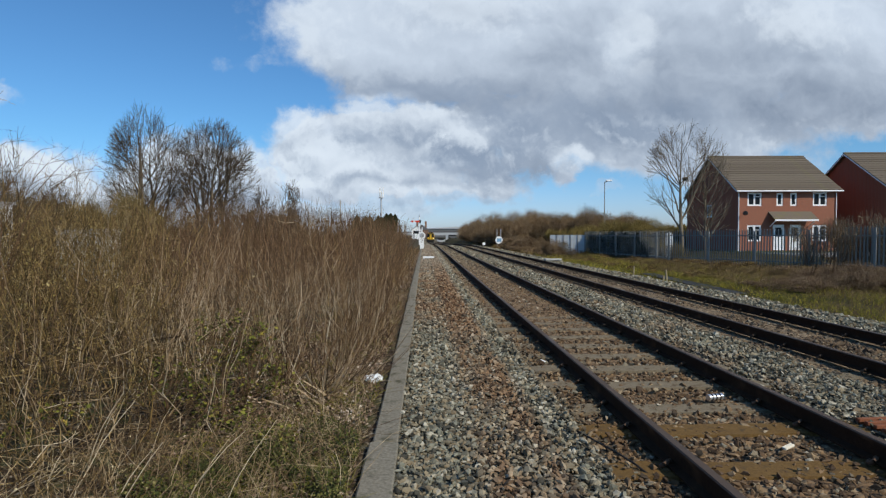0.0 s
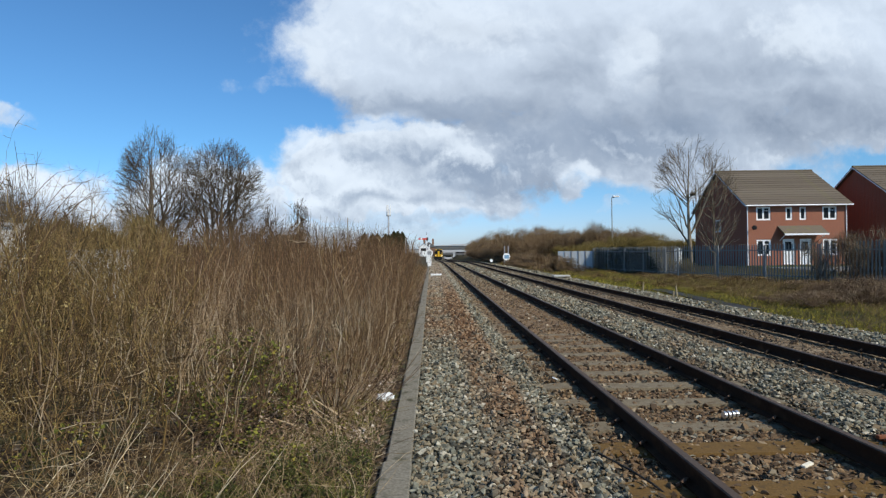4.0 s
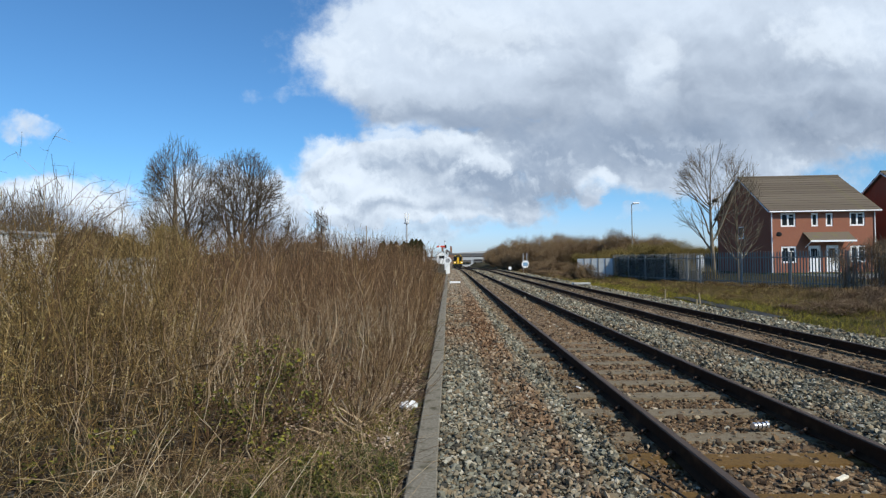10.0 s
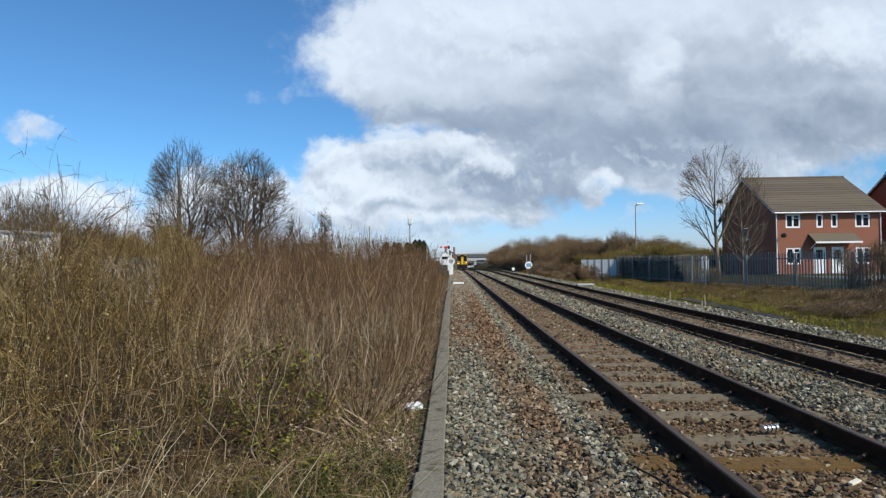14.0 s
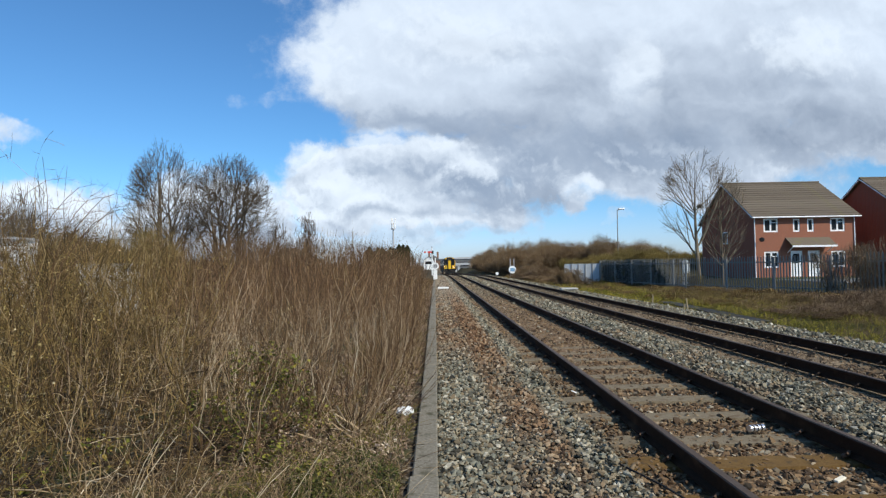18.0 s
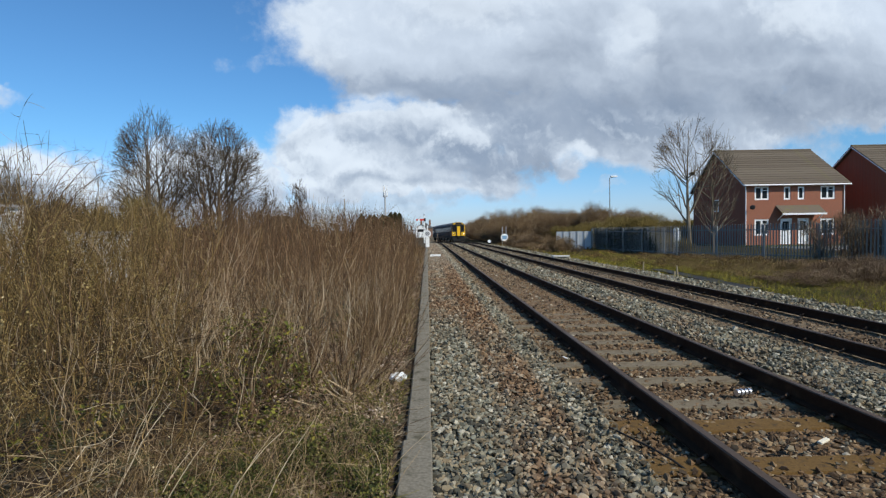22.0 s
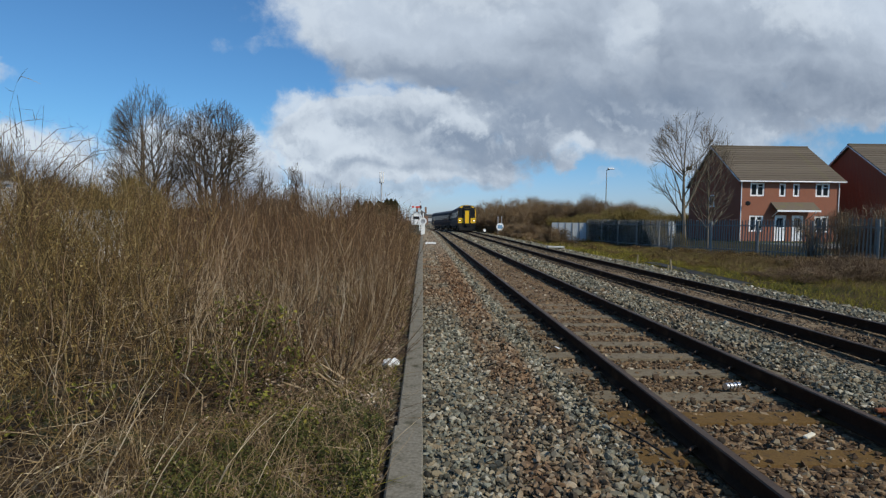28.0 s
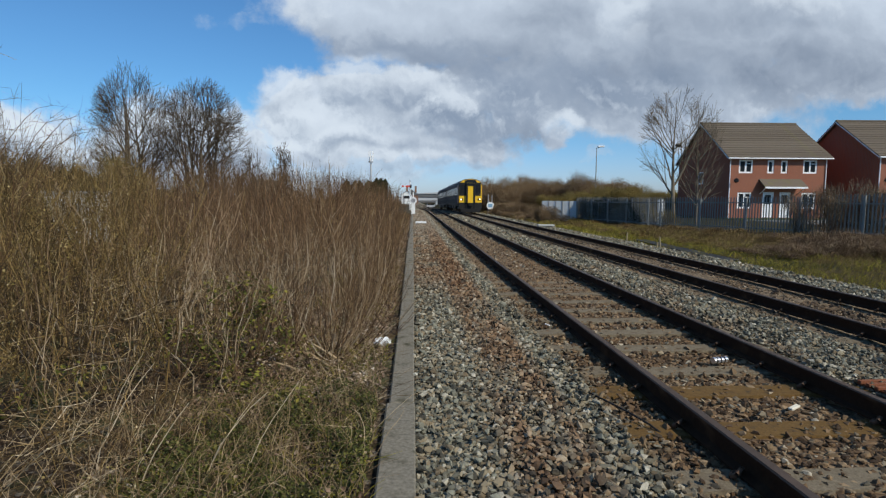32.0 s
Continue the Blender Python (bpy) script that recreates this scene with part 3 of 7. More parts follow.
def fast_mesh(name, verts, quads):
    """A mesh from an array of places and an array of faces with the same number of corners."""
    me = bpy.data.meshes.new(name)
    verts, quads = np.asarray(verts, np.float32), np.asarray(quads, np.int32)
    k = quads.shape[1]
    me.vertices.add(len(verts))
    me.vertices.foreach_set("co", verts.ravel())
    me.loops.add(quads.size)
    me.loops.foreach_set("vertex_index", quads.ravel())
    me.polygons.add(len(quads))
    me.polygons.foreach_set("loop_start", np.arange(0, quads.size, k, dtype=np.int32))
    me.update(calc_edges=True)
    return me


def strands(P, R, sides=3):
    """Tapered stalks: P is (count, rings, 3), R is (count, rings). Returns places and faces."""
    N, K, _ = P.shape
    d = P[:, -1] - P[:, 0]
    d /= np.linalg.norm(d, axis=1, keepdims=True) + 1e-9
    ref = np.where(np.abs(d[:, 2:3]) > 0.8, np.array([[1.0, 0, 0]]), np.array([[0, 0, 1.0]]))
    e1 = np.cross(d, ref)
    e1 /= np.linalg.norm(e1, axis=1, keepdims=True) + 1e-9
    e2 = np.cross(d, e1)
    ang = np.arange(sides) * 2 * np.pi / sides
    ring = np.cos(ang)[None, :, None] * e1[:, None, :] + np.sin(ang)[None, :, None] * e2[:, None, :]
    V = P[:, :, None, :] + R[:, :, None, None] * ring[:, None, :, :]
    base = (np.arange(N) * K * sides)[:, None, None]
    k = (np.arange(K - 1) * sides)[None, :, None]
    s = np.arange(sides)[None, None, :]
    t = (s + 1) % sides
    F = np.stack([base + k + s, base + k + t, base + k + sides + t, base + k + sides + s], -1)
    return V.reshape(-1, 3), F.reshape(-1, 4)


def bundle(name, sets):
    """One mesh out of several (places, faces)."""
    V, F, at = [], [], 0
    for v, f in sets:
        V.append(v)
        F.append(f + at)
        at += len(v)
    return fast_mesh(name, np.concatenate(V), np.concatenate(F))


rng = np.random.default_rng(7)


def stalks(base, height, lean, bend, radius, rings=5, sides=3, taper=0.25, droop=0.0):
    """Stalks from base places: height (N), lean (N,2) as slope, bend: sideways wander."""
    N = len(base)
    t = np.linspace(0, 1, rings)[None, :, None]
    P = np.repeat(base[:, None, :], rings, 1).astype(float)
    P[:, :, 2] += height[:, None] * (t[:, :, 0] - droop * t[:, :, 0] ** 3)
    P[:, :, :2] += (lean * height[:, None])[:, None, :] * (t ** 1.4)
    P[:, :, :2] += bend * np.cumsum(rng.normal(0, 1, (N, rings, 2)), 1) * height[:, None, None] * (t > 0)
    R = radius[:, None] * (1 - (1 - taper) * t[:, :, 0])
    return P, R


def side_twigs(P, R, per, length, rings=3, low=0.2, up=0.5):
    """Twigs that leave stalks P at random heights."""
    N, K, _ = P.shape
    idx = np.repeat(np.arange(N), per)
    s = rng.uniform(low, 0.97, len(idx)) * (K - 1)
    i = np.minimum(s.astype(int), K - 2)
    w = (s - i)[:, None]
    at = P[idx, i] * (1 - w) + P[idx, i + 1] * w
    d = rng.normal(0, 1, (len(idx), 3))
    d[:, 2] = np.abs(d[:, 2]) * up + up
    d /= np.linalg.norm(d, axis=1, keepdims=True)
    L = length * rng.uniform(0.4, 1.2, len(idx))
    t = np.linspace(0, 1, rings)[None, :, None]
    Q = at[:, None, :] + d[:, None, :] * L[:, None, None] * t
    Q += rng.normal(0, 0.05, Q.shape) * L[:, None, None] * t
    Q[:, :, 2] += (0.12 * L)[:, None] * t[:, :, 0] ** 2
    r = R[idx, i] * 0.55
    return Q, r[:, None] * (1 - 0.6 * t[:, :, 0])


# ---- ground ----
def dip(y):
    """The line falls away gently beyond the level stretch."""
    return np.interp(y, [70.0, 76.0, 82.0, 260.0], [0.0, -0.018, -0.071, -2.17])


def ground_height(x, y):
    """The lie of the land across the line: low scrub ground, the ballast bed, the verge."""
    left = -0.16 + 0.13 * np.clip((x + 2.9) / 0.5, 0, 1) + 0.05 * np.sin(x * 1.3 + y * 0.6) * np.clip((-2.4 - x) / 2, 0, 1)
    bed = 0.0 * x - 0.035
    drop = np.clip((x - 6.6) / 1.0, 0, 1)
    right = -0.035 - 0.24 * drop + 0.12 * np.clip((x - 8) / 8, 0, 1) + 0.36 * np.clip((x - 17) / 6, 0, 1) + 0.04 * np.sin(x * 0.9 + y * 0.31) * np.clip((x - 7.5) / 2, 0, 1)
    cutting = np.clip((x + 2.6) / 0.8, 0, 1) * np.clip((9.5 - x) / 2.5, 0, 1)
    return np.where(x < -2.06, left, np.where(x < 6.35, bed, right)) + cutting * dip(y)


def ground_at(x, y):
    return float(ground_height(np.array([x]), np.array([y]))[0])


def make_land():
    xs = np.concatenate([[-1500, -600, -250, -120, -70, -45], np.arange(-30, -4, 1.0), np.arange(-4, -2.1, 0.2), [-2.1, -2.06, -2.0],
                         np.arange(-1.5, 6.3, 0.5), np.arange(6.3, 8.6, 0.15), np.arange(9, 30, 1.0), [36, 48, 70, 120, 250, 600, 1500]])
    ys = np.concatenate([[-1500, -500, -150, -50, -20, -8], np.arange(-3, 20, 0.5), np.arange(20, 60, 2.0), np.arange(60, 300, 12.0), [320, 450, 700, 1100, 1800, 3000]])
    X, Y = np.meshgrid(xs, ys)
    Z = ground_height(X, Y)
    nx = len(xs)
    i = (np.arange(len(ys) - 1)[:, None] * nx + np.arange(nx - 1)[None, :]).ravel()
    me = fast_mesh("ground", np.stack([X, Y, Z], -1).reshape(-1, 3), np.stack([i, i + 1, i + nx + 1, i + nx], -1))
    ob = part("ground", me, "ground", smooth=True)
    return tagged(ob, "railway land of ballast, leaf-strewn soil and rough grass", "ground", kind="structure")


make_land()
G = 0.17                       # rail top above the sleeper tops
NEAR, FAR = (0.0, 1.505), (3.52, 5.025)
TRACK_A, TRACK_B = 0.7525, 4.2725
RAIL = [(-0.07, 0.0), (0.07, 0.0), (0.07, 0.012), (0.014, 0.030), (0.010, 0.115), (0.036, 0.126), (0.036, 0.148), (0.028, 0.158),
        (-0.028, 0.158), (-0.036, 0.148), (-0.036, 0.126), (-0.010, 0.115), (-0.014, 0.030), (-0.07, 0.012)]


def crossing(y):
    """The middle of the crossover at y: from the near line, far off, to the far line."""
    t = min(1, max(0, (y - 97) / 36))
    t = t * t * (3 - 2 * t)
    return TRACK_B + (TRACK_A - TRACK_B) * t


def rail_mesh(name, line):
    """A rail along a list of (x, y); the head's top is the second material."""
    bm = bmesh.new()
    rows = [[bm.verts.new((x + p[0], y, G - 0.158 + p[1] + float(dip(y)))) for p in RAIL] for x, y in line]
    for a, b in zip(rows, rows[1:]):
        for i in range(len(RAIL)):
            j = (i + 1) % len(RAIL)
            f = bm.faces.new((a[i], a[j], b[j], b[i]))
            f.material_index = 1 if i in (7, 6, 8) else 0
    bm.faces.new(rows[0][::-1])
    bm.faces.new(rows[-1])
    bmesh.ops.recalc_face_normals(bm, faces=bm.faces)
    me = bpy.data.meshes.new(name)
    bm.to_mesh(me)
    bm.free()
    me.materials.append(M["rail"])
    me.materials.append(M["railtop"])
    return me


def clip_mesh():
    """A spring clip: a bent bar that holds the rail's foot."""
    bm = bmesh.new()
    pts = [(0.0, -0.05, 0.0), (0.0, -0.02, 0.045), (0.03, 0.02, 0.06), (0.075, 0.05, 0.045), (0.09, 0.02, 0.02), (0.06, -0.02, 0.015), (0.03, -0.03, 0.02)]
    for a, b in zip(pts, pts[1:]):
        tube(bm, a, b, 0.015, sides=6, caps=False)
    me = bpy.data.meshes.new("rail_clip")
    bm.to_mesh(me)
    bm.free()
    me.materials.append(M["clip"])
    return me


def make_track(name, rails, first, spacing, last, label, odd=(), deep=0.0):
    track = empty(name, Matrix(), label, "railway track", kind="structure")
    middle = sum(rails) / 2
    for x in rails:
        part("rail", rail_mesh("rail", [(x, y) for y in (-6.0, 40.0, 70.0, 73.0, 76.0, 79.0, 82.0, 120.0, 180.0, 260.0, 420.0)]), "rail", track, "rusty steel rail with a worn head")
    sleepers = {}
    for mat in ("sleeper", "rust sleeper"):
        bm = bmesh.new()
        prism(bm, [(-1.25, -0.16), (1.25, -0.16), (1.25, -0.005), (0.95, 0.012), (0.5, -0.006), (-0.5, -0.006), (-0.95, 0.012), (-1.25, -0.005)], -0.125, 0.125)
        me = bpy.data.meshes.new("sleeper")
        bm.to_mesh(me)
        bm.free()
        me.materials.append(M[mat])
        sleepers[mat] = me
    clip = clip_mesh()
    y, k = first, 0
    special = dict(odd)
    while y < last:
        mat = "rust sleeper" if k in special.get("rust", ()) else "sleeper"
        o = part("sleeper", sleepers[mat], mat, track)
        sunk = (0.018 * min(1, max(0, (y - 6.6) / 2.5)) + 0.028 * min(1, max(0, (y - 8) / 6))) * rng.uniform(0.7, 1.1) + deep
        o.matrix_basis = pose(middle + rng.uniform(-0.015, 0.015), y, rng.uniform(-0.008, 0.006) - sunk + float(dip(y)), 0, 0, rng.uniform(-0.6, 0.6))
        if y < 16:
            for x in rails:
                for s in (-1, 1):
                    c = part("rail_clip", clip, "rail", track)
                    c.matrix_basis = pose(x + s * 0.045, y + rng.uniform(-0.01, 0.01), 0.005, 0, 0, 0 if s > 0 else 180)
        steps = special.get("steps", ())
        y += steps[k] if k < len(steps) else spacing
        k += 1
    return track


make_track("near_track", NEAR, -5.25, 0.73, 150, "near railway line of rusty rails on concrete sleepers in ballast",
           (("rust", (12, 13)), ("steps", (0.73,) * 9 + (0.72, 0.73, 0.72, 0.78, 0.60, 0.79, 0.74))))
make_track("far_track", FAR, -4.93, 0.73, 150, "far railway line of rusty rails on dirty sleepers", (), 0.03)
cross = empty("crossover_track", Matrix(), "railway crossover of two curved rails between the lines", "railway track", kind="structure")
for side in (-0.7525, 0.7525):
    part("rail", rail_mesh("rail", [(crossing(y) + side, y) for y in np.arange(94, 138, 2.0)]), "rail", cross).location.z = 0.004


# ---- kerb of concrete slabs ----
def make_kerb():
    kerb = empty("kerb", Matrix(), "weathered concrete edging slabs beside the ballast", "kerb", kind="structure")
    y, k = -5.6, 0
    while y < 62:
        end = -1.0 if k == 0 else 4.02 if k == 1 else y + (4.76 if k == 2 else 4.6)
        left = -2.235 if k < 2 else -2.218 + rng.uniform(-0.006, 0.006)
        bm = boxed(left, -2.005 + rng.uniform(-0.004, 0.004), y + 0.006, end - 0.006, -0.3, 0.03 + rng.uniform(-0.008, 0.008), 0.012)
        for v in bm.verts:
            v.co.x += 0.004 * math.sin(v.co.y * 3 + v.co.z * 9)
        part("slab", bm, "concrete", kerb)
        y, k = end, k + 1


make_kerb()


# ---- ballast stones ----
def make_stones():
    def field(y0, y1, x0, x1, step, size, keep=1.0, lift=0.0):
        gx, gy = np.arange(x0, x1, step), np.arange(y0, y1, step)
        X, Y = np.meshgrid(gx, gy)
        X, Y = X.ravel() + rng.uniform(-0.5, 0.5, X.size) * step, Y.ravel() + rng.uniform(-0.5, 0.5, X.size) * step
        ok = ((np.abs(X + 1.85) < 0.93 * (Y + 0.5) + 0.4) | (Y < 1.4)) & (X > -2.0) & (rng.random(X.size) < keep)
        for r in (*NEAR, *FAR):
            ok &= np.abs(X - r) > 0.085
        X, Y = X[ok], Y[ok]
        S = size * rng.uniform(0.5, 1.4, len(X))
        mound = 0.03 * np.exp(-((X - 2.5) / 0.55) ** 2) + 0.035 * np.exp(-((X + 0.85) / 0.3) ** 2) + 0.02 * np.sin(X * 5.1 + 1) * np.sin(Y * 2.3) * ((X < -0.4) | (X > 1.9))
        Z = np.where(X < 6.6, 0.0, -0.26 * np.clip((X - 6.6) / 1.0, 0, 1)) + mound - 0.012 + dip(Y) + rng.normal(0, 0.014, len(X))
        # lower round the sleepers' tops inside the tracks
        for mid in (TRACK_A, TRACK_B):
            inside = np.abs(X - mid) < 1.25
            Z = np.where(inside, Z - 0.048 - 0.016 * np.clip((Y - 6) / 4, 0, 1) + 0.03 * rng.random(len(X)), Z)
        return X, Y, Z + lift, S
    sets, near_sets = [], []
    for args in ((-5.5, 1.4, -2.0, 6.9, 0.085, 0.042), (1.4, 6.5, -2.0, 5.9, 0.034, 0.0190), (1.4, 6.5, -2.0, 5.9, 0.062, 0.0230), (6.5, 12.0, -2.0, 7.65, 0.050, 0.0275), (8.0, 24.0, 6.2, 7.6, 0.085, 0.042, 0.7, 0.02),
                 (1.4, 9.0, -0.6, 2.1, 0.22, 0.026, 0.3, 0.045), (1.4, 9.0, -0.62, -0.09, 0.05, 0.019, 0.75, 0.035), (12.0, 22.0, -2.0, 7.7, 0.07, 0.034), (22.0, 40.0, -2.0, 7.7, 0.115, 0.048), (40.0, 62.0, -2.0, 7.3, 0.25, 0.075), (62.0, 95.0, -2.0, 7.3, 0.45, 0.09)):
        X, Y, Z, S = field(*args)
        N = len(X)
        if args[0] < 6.5:
            # knapped lumps of twenty facets, nearest the eye
            g = 1.618
            ico = np.array([(-1, g, 0), (1, g, 0), (-1, -g, 0), (1, -g, 0), (0, -1, g), (0, 1, g), (0, -1, -g), (0, 1, -g), (g, 0, -1), (g, 0, 1), (-g, 0, -1), (-g, 0, 1)]) / 1.75
            faces = np.array([(0, 11, 5), (0, 5, 1), (0, 1, 7), (0, 7, 10), (0, 10, 11), (1, 5, 9), (5, 11, 4), (11, 10, 2), (10, 7, 6), (7, 1, 8),
                              (3, 9, 4), (3, 4, 2), (3, 2, 6), (3, 6, 8), (3, 8, 9), (4, 9, 5), (2, 4, 11), (6, 2, 10), (8, 6, 7), (9, 8, 1)])
            P = ico[None] * (1 + rng.uniform(-0.2, 0.35, (N, 12, 1))) + rng.normal(0, 0.12, (N, 12, 3))
            for cut in range(4):
                way = rng.normal(0, 1, (N, 1, 3))
                way /= np.linalg.norm(way, axis=2, keepdims=True)
                over = (P * way).sum(2, keepdims=True) - rng.uniform(0.25, 0.6, (N, 1, 1))
                P = P - way * np.maximum(over, 0)
            P *= 1.28
            P *= np.stack([rng.uniform(0.85, 1.35, N), rng.uniform(0.65, 1.05, N), rng.uniform(0.5, 0.9, N)], -1)[:, None]
            a, b = rng.uniform(0, 6.28, N)[:, None], rng.normal(0, 0.6, N)[:, None]
            x, y, z = P[..., 0], P[..., 1], P[..., 2]
            y, z = y * np.cos(b) - z * np.sin(b), y * np.sin(b) + z * np.cos(b)
            x, y = x * np.cos(a) - y * np.sin(a), x * np.sin(a) + y * np.cos(a)
            V = np.stack([x, y, z], -1) * S[:, None, None] + np.stack([X, Y, Z], -1)[:, None]
            near_sets.append((V.reshape(-1, 3), (faces[None] + 12 * np.arange(N)[:, None, None]).reshape(-1, 3)))
            continue
        corner = np.array([(a, b, c) for a in (-1, 1) for b in (-1, 1) for c in (-1, 1)], float)
        P = corner[None] * (1 + rng.uniform(-0.30, 0.18, (N, 8, 3)))
        top = corner[None, :, 2:] > 0
        P[:, :, :2] = np.where(top, P[:, :, :2] * rng.uniform(0.15, 0.85, (N, 1, 2)) + rng.uniform(-0.45, 0.45, (N, 1, 2)), P[:, :, :2])
        P *= np.stack([rng.uniform(0.7, 1.15, N), rng.uniform(0.6, 1.0, N), rng.uniform(0.5, 1.0, N)], -1)[:, None]
        a, b, c = rng.uniform(0, 6.28, N), rng.normal(0, 0.8, N), rng.normal(0, 0.8, N)
        ca, sa, cb, sb, cc, sc = np.cos(a), np.sin(a), np.cos(b), np.sin(b), np.cos(c), np.sin(c)
        x, y, z = P[..., 0], P[..., 1], P[..., 2]
        y, z = y * cb[:, None] - z * sb[:, None], y * sb[:, None] + z * cb[:, None]
        x, z = x * cc[:, None] + z * sc[:, None], -x * sc[:, None] + z * cc[:, None]
        x, y = x * ca[:, None] - y * sa[:, None], x * sa[:, None] + y * ca[:, None]
        V = np.stack([x, y, z], -1) * S[:, None, None] * 0.95 + np.stack([X, Y, Z], -1)[:, None]
        F = np.array([(0, 1, 3, 2), (4, 6, 7, 5), (0, 4, 5, 1), (2, 3, 7, 6), (0, 2, 6, 4), (1, 5, 7, 3)])
        sets.append((V.reshape(-1, 3), (F[None] + 8 * np.arange(N)[:, None, None]).reshape(-1, 4)))
    for group in (sets, near_sets):
        me = bundle("ballast", group)
        me.polygons.foreach_set("use_smooth", np.zeros(len(me.polygons), bool))
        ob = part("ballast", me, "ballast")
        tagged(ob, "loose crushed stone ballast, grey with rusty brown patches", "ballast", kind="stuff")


make_stones()


# ---- thicket beside the line ----
def front_of(x):
    """Where the tall growth begins, along the line, at x."""
    return np.interp(x, [-30, -7.5, -5.2, -4.6, -4.2, -3.8, -3.4, -3.0, -2.6, -2.3], [2.6, 2.6, 2.6, 2.8, 3.5, 4.7, 6.0, 6.5, 8.0, 9.0])


def scatter(n, x0, x1, y0, y1, bias=0.0):
    """Random places in front of the eye within a stretch, right of the edge of sight."""
    X, Y = rng.uniform(x0, x1, n), rng.uniform(y0, y1, n)
    ok = (X > -1.9 - 0.95 * (Y + 0.6)) & (X < -2.3)
    return X[ok], Y[ok]


def leaf_quads(P, size, tilt=0.5):
    """Small folded leaves at places P: two quads each, bent on the rib."""
    N = len(P)
    a = rng.uniform(0, 6.28, N)
    d = np.stack([np.cos(a), np.sin(a), rng.normal(0, tilt, N)], -1)
    d /= np.linalg.norm(d, axis=1, keepdims=True)
    s = np.cross(d, rng.normal(0, 0.4, (N, 3)) + np.array([0, 0, 1.0]))
    s /= np.linalg.norm(s, axis=1, keepdims=True) + 1e-9
    up = np.cross(s, d)
    L = (size * rng.uniform(0.6, 1.3, N))[:, None]
    tip, mid = P + d * L, P + d * L * 0.45
    wing = 0.38 * L
    lift = up * L * 0.12
    V = np.stack([P, mid + s * wing + lift, tip, mid - s * wing + lift, mid - lift], 1)
    F = np.array([(0, 4, 2, 1), (0, 3, 2, 4)])
    return V.reshape(-1, 3), (F[None] + 5 * np.arange(N)[:, None, None]).reshape(-1, 4)


def fork(P, R, per, length, spread, low, rings, up, thin=0.55, least=0.0012, rise=0.10, high=1.0, wander=0.10):
    """Branches that leave the stems P at random heights and turn upward as they grow. Also gives each one's stem."""
    N, K, _ = P.shape
    idx = np.repeat(np.arange(N), per)
    s = rng.uniform(low, high, len(idx)) * (K - 1.001)
    i = s.astype(int)
    w = (s - i)[:, None]
    start = P[idx, i] * (1 - w) + P[idx, i + 1] * w
    d = P[idx, i + 1] - P[idx, i]
    d /= np.linalg.norm(d, axis=1, keepdims=True) + 1e-9
    d = d + rng.normal(0, spread, d.shape) + np.array([0, 0, up])
    d /= np.linalg.norm(d, axis=1, keepdims=True)
    L = length * rng.uniform(0.35, 1.25, len(idx)) * (1.15 - 0.55 * s / K)
    Q = np.zeros((len(idx), rings, 3))
    Q[:, 0] = start
    for k in range(1, rings):
        d = d + rng.normal(0, wander, d.shape) + np.array([0, 0, rise])
        d /= np.linalg.norm(d, axis=1, keepdims=True)
        Q[:, k] = Q[:, k - 1] + d * (L / (rings - 1))[:, None]
    r0 = np.maximum(R[idx, i] * thin, least)
    return Q, r0[:, None] * np.linspace(1, 0.45, rings)[None], idx


def grow_shrubs(X, Y, stems, wild):
    """Shrubs of many upright stems from one foot each. Returns stems, their radii, and the shrub's number of each."""
    n = len(X)
    k = np.repeat(np.arange(n), stems)
    a, f = rng.uniform(0, 6.28, len(k)), rng.random(len(k)) ** 0.6
    out = np.stack([np.cos(a), np.sin(a)], -1) * f[:, None]
    foot = np.stack([X[k], Y[k]], -1) + 0.13 * out + rng.normal(0, 0.03, (len(k), 2))
    depth = np.maximum(Y[k] - front_of(X[k]), 0)
    lump = np.sin(X[k] * 1.1 + 1) * np.cos(Y[k] * 0.6) + 0.6 * np.sin(X[k] * 2.7 - Y[k] * 1.3)
    H = 1.96 + 0.42 * np.clip(wild[k] * 1.6 - 0.3, 0, 1) + 0.16 * lump + rng.normal(0, 0.24, len(k))
    H *= np.clip(0.70 + depth * 0.16, 0.70, 1.0) * rng.choice([1.0, 0.8, 0.55], len(k), p=[0.62, 0.23, 0.15])
    H *= np.interp(Y[k], [2.6, 4.5], [0.72, 1.0])
    lean = out * rng.uniform(0.12, 0.50, (len(k), 1)) + rng.normal(0, 1, (len(k), 2)) * (0.07 + 0.08 * wild[k])[:, None]
    edge = np.exp(-np.maximum(-2.5 - X[k], 0) / 0.8)
    lean[:, 0] += 0.22 * edge * rng.random(len(k))
    lean[:, 1] -= 0.16 * np.exp(-depth / 0.7) * rng.random(len(k))
    base = np.concatenate([foot, (ground_height(foot[:, 0], foot[:, 1]) - 0.02)[:, None]], 1)
    R = 0.0085 * np.clip(rng.lognormal(-0.08, 0.34, len(k)), 0.4, 1.45) * np.interp(Y[k], [3, 7, 9, 13], [0.55, 1.0, 0.75, 0.5]) * np.where(X[k] > -3.6, 0.78, 1.0)
    P, RR = stalks(base, np.maximum(H, 0.4), lean, 0.034, R, 9, 3, 0.25)
    return P, RR, k


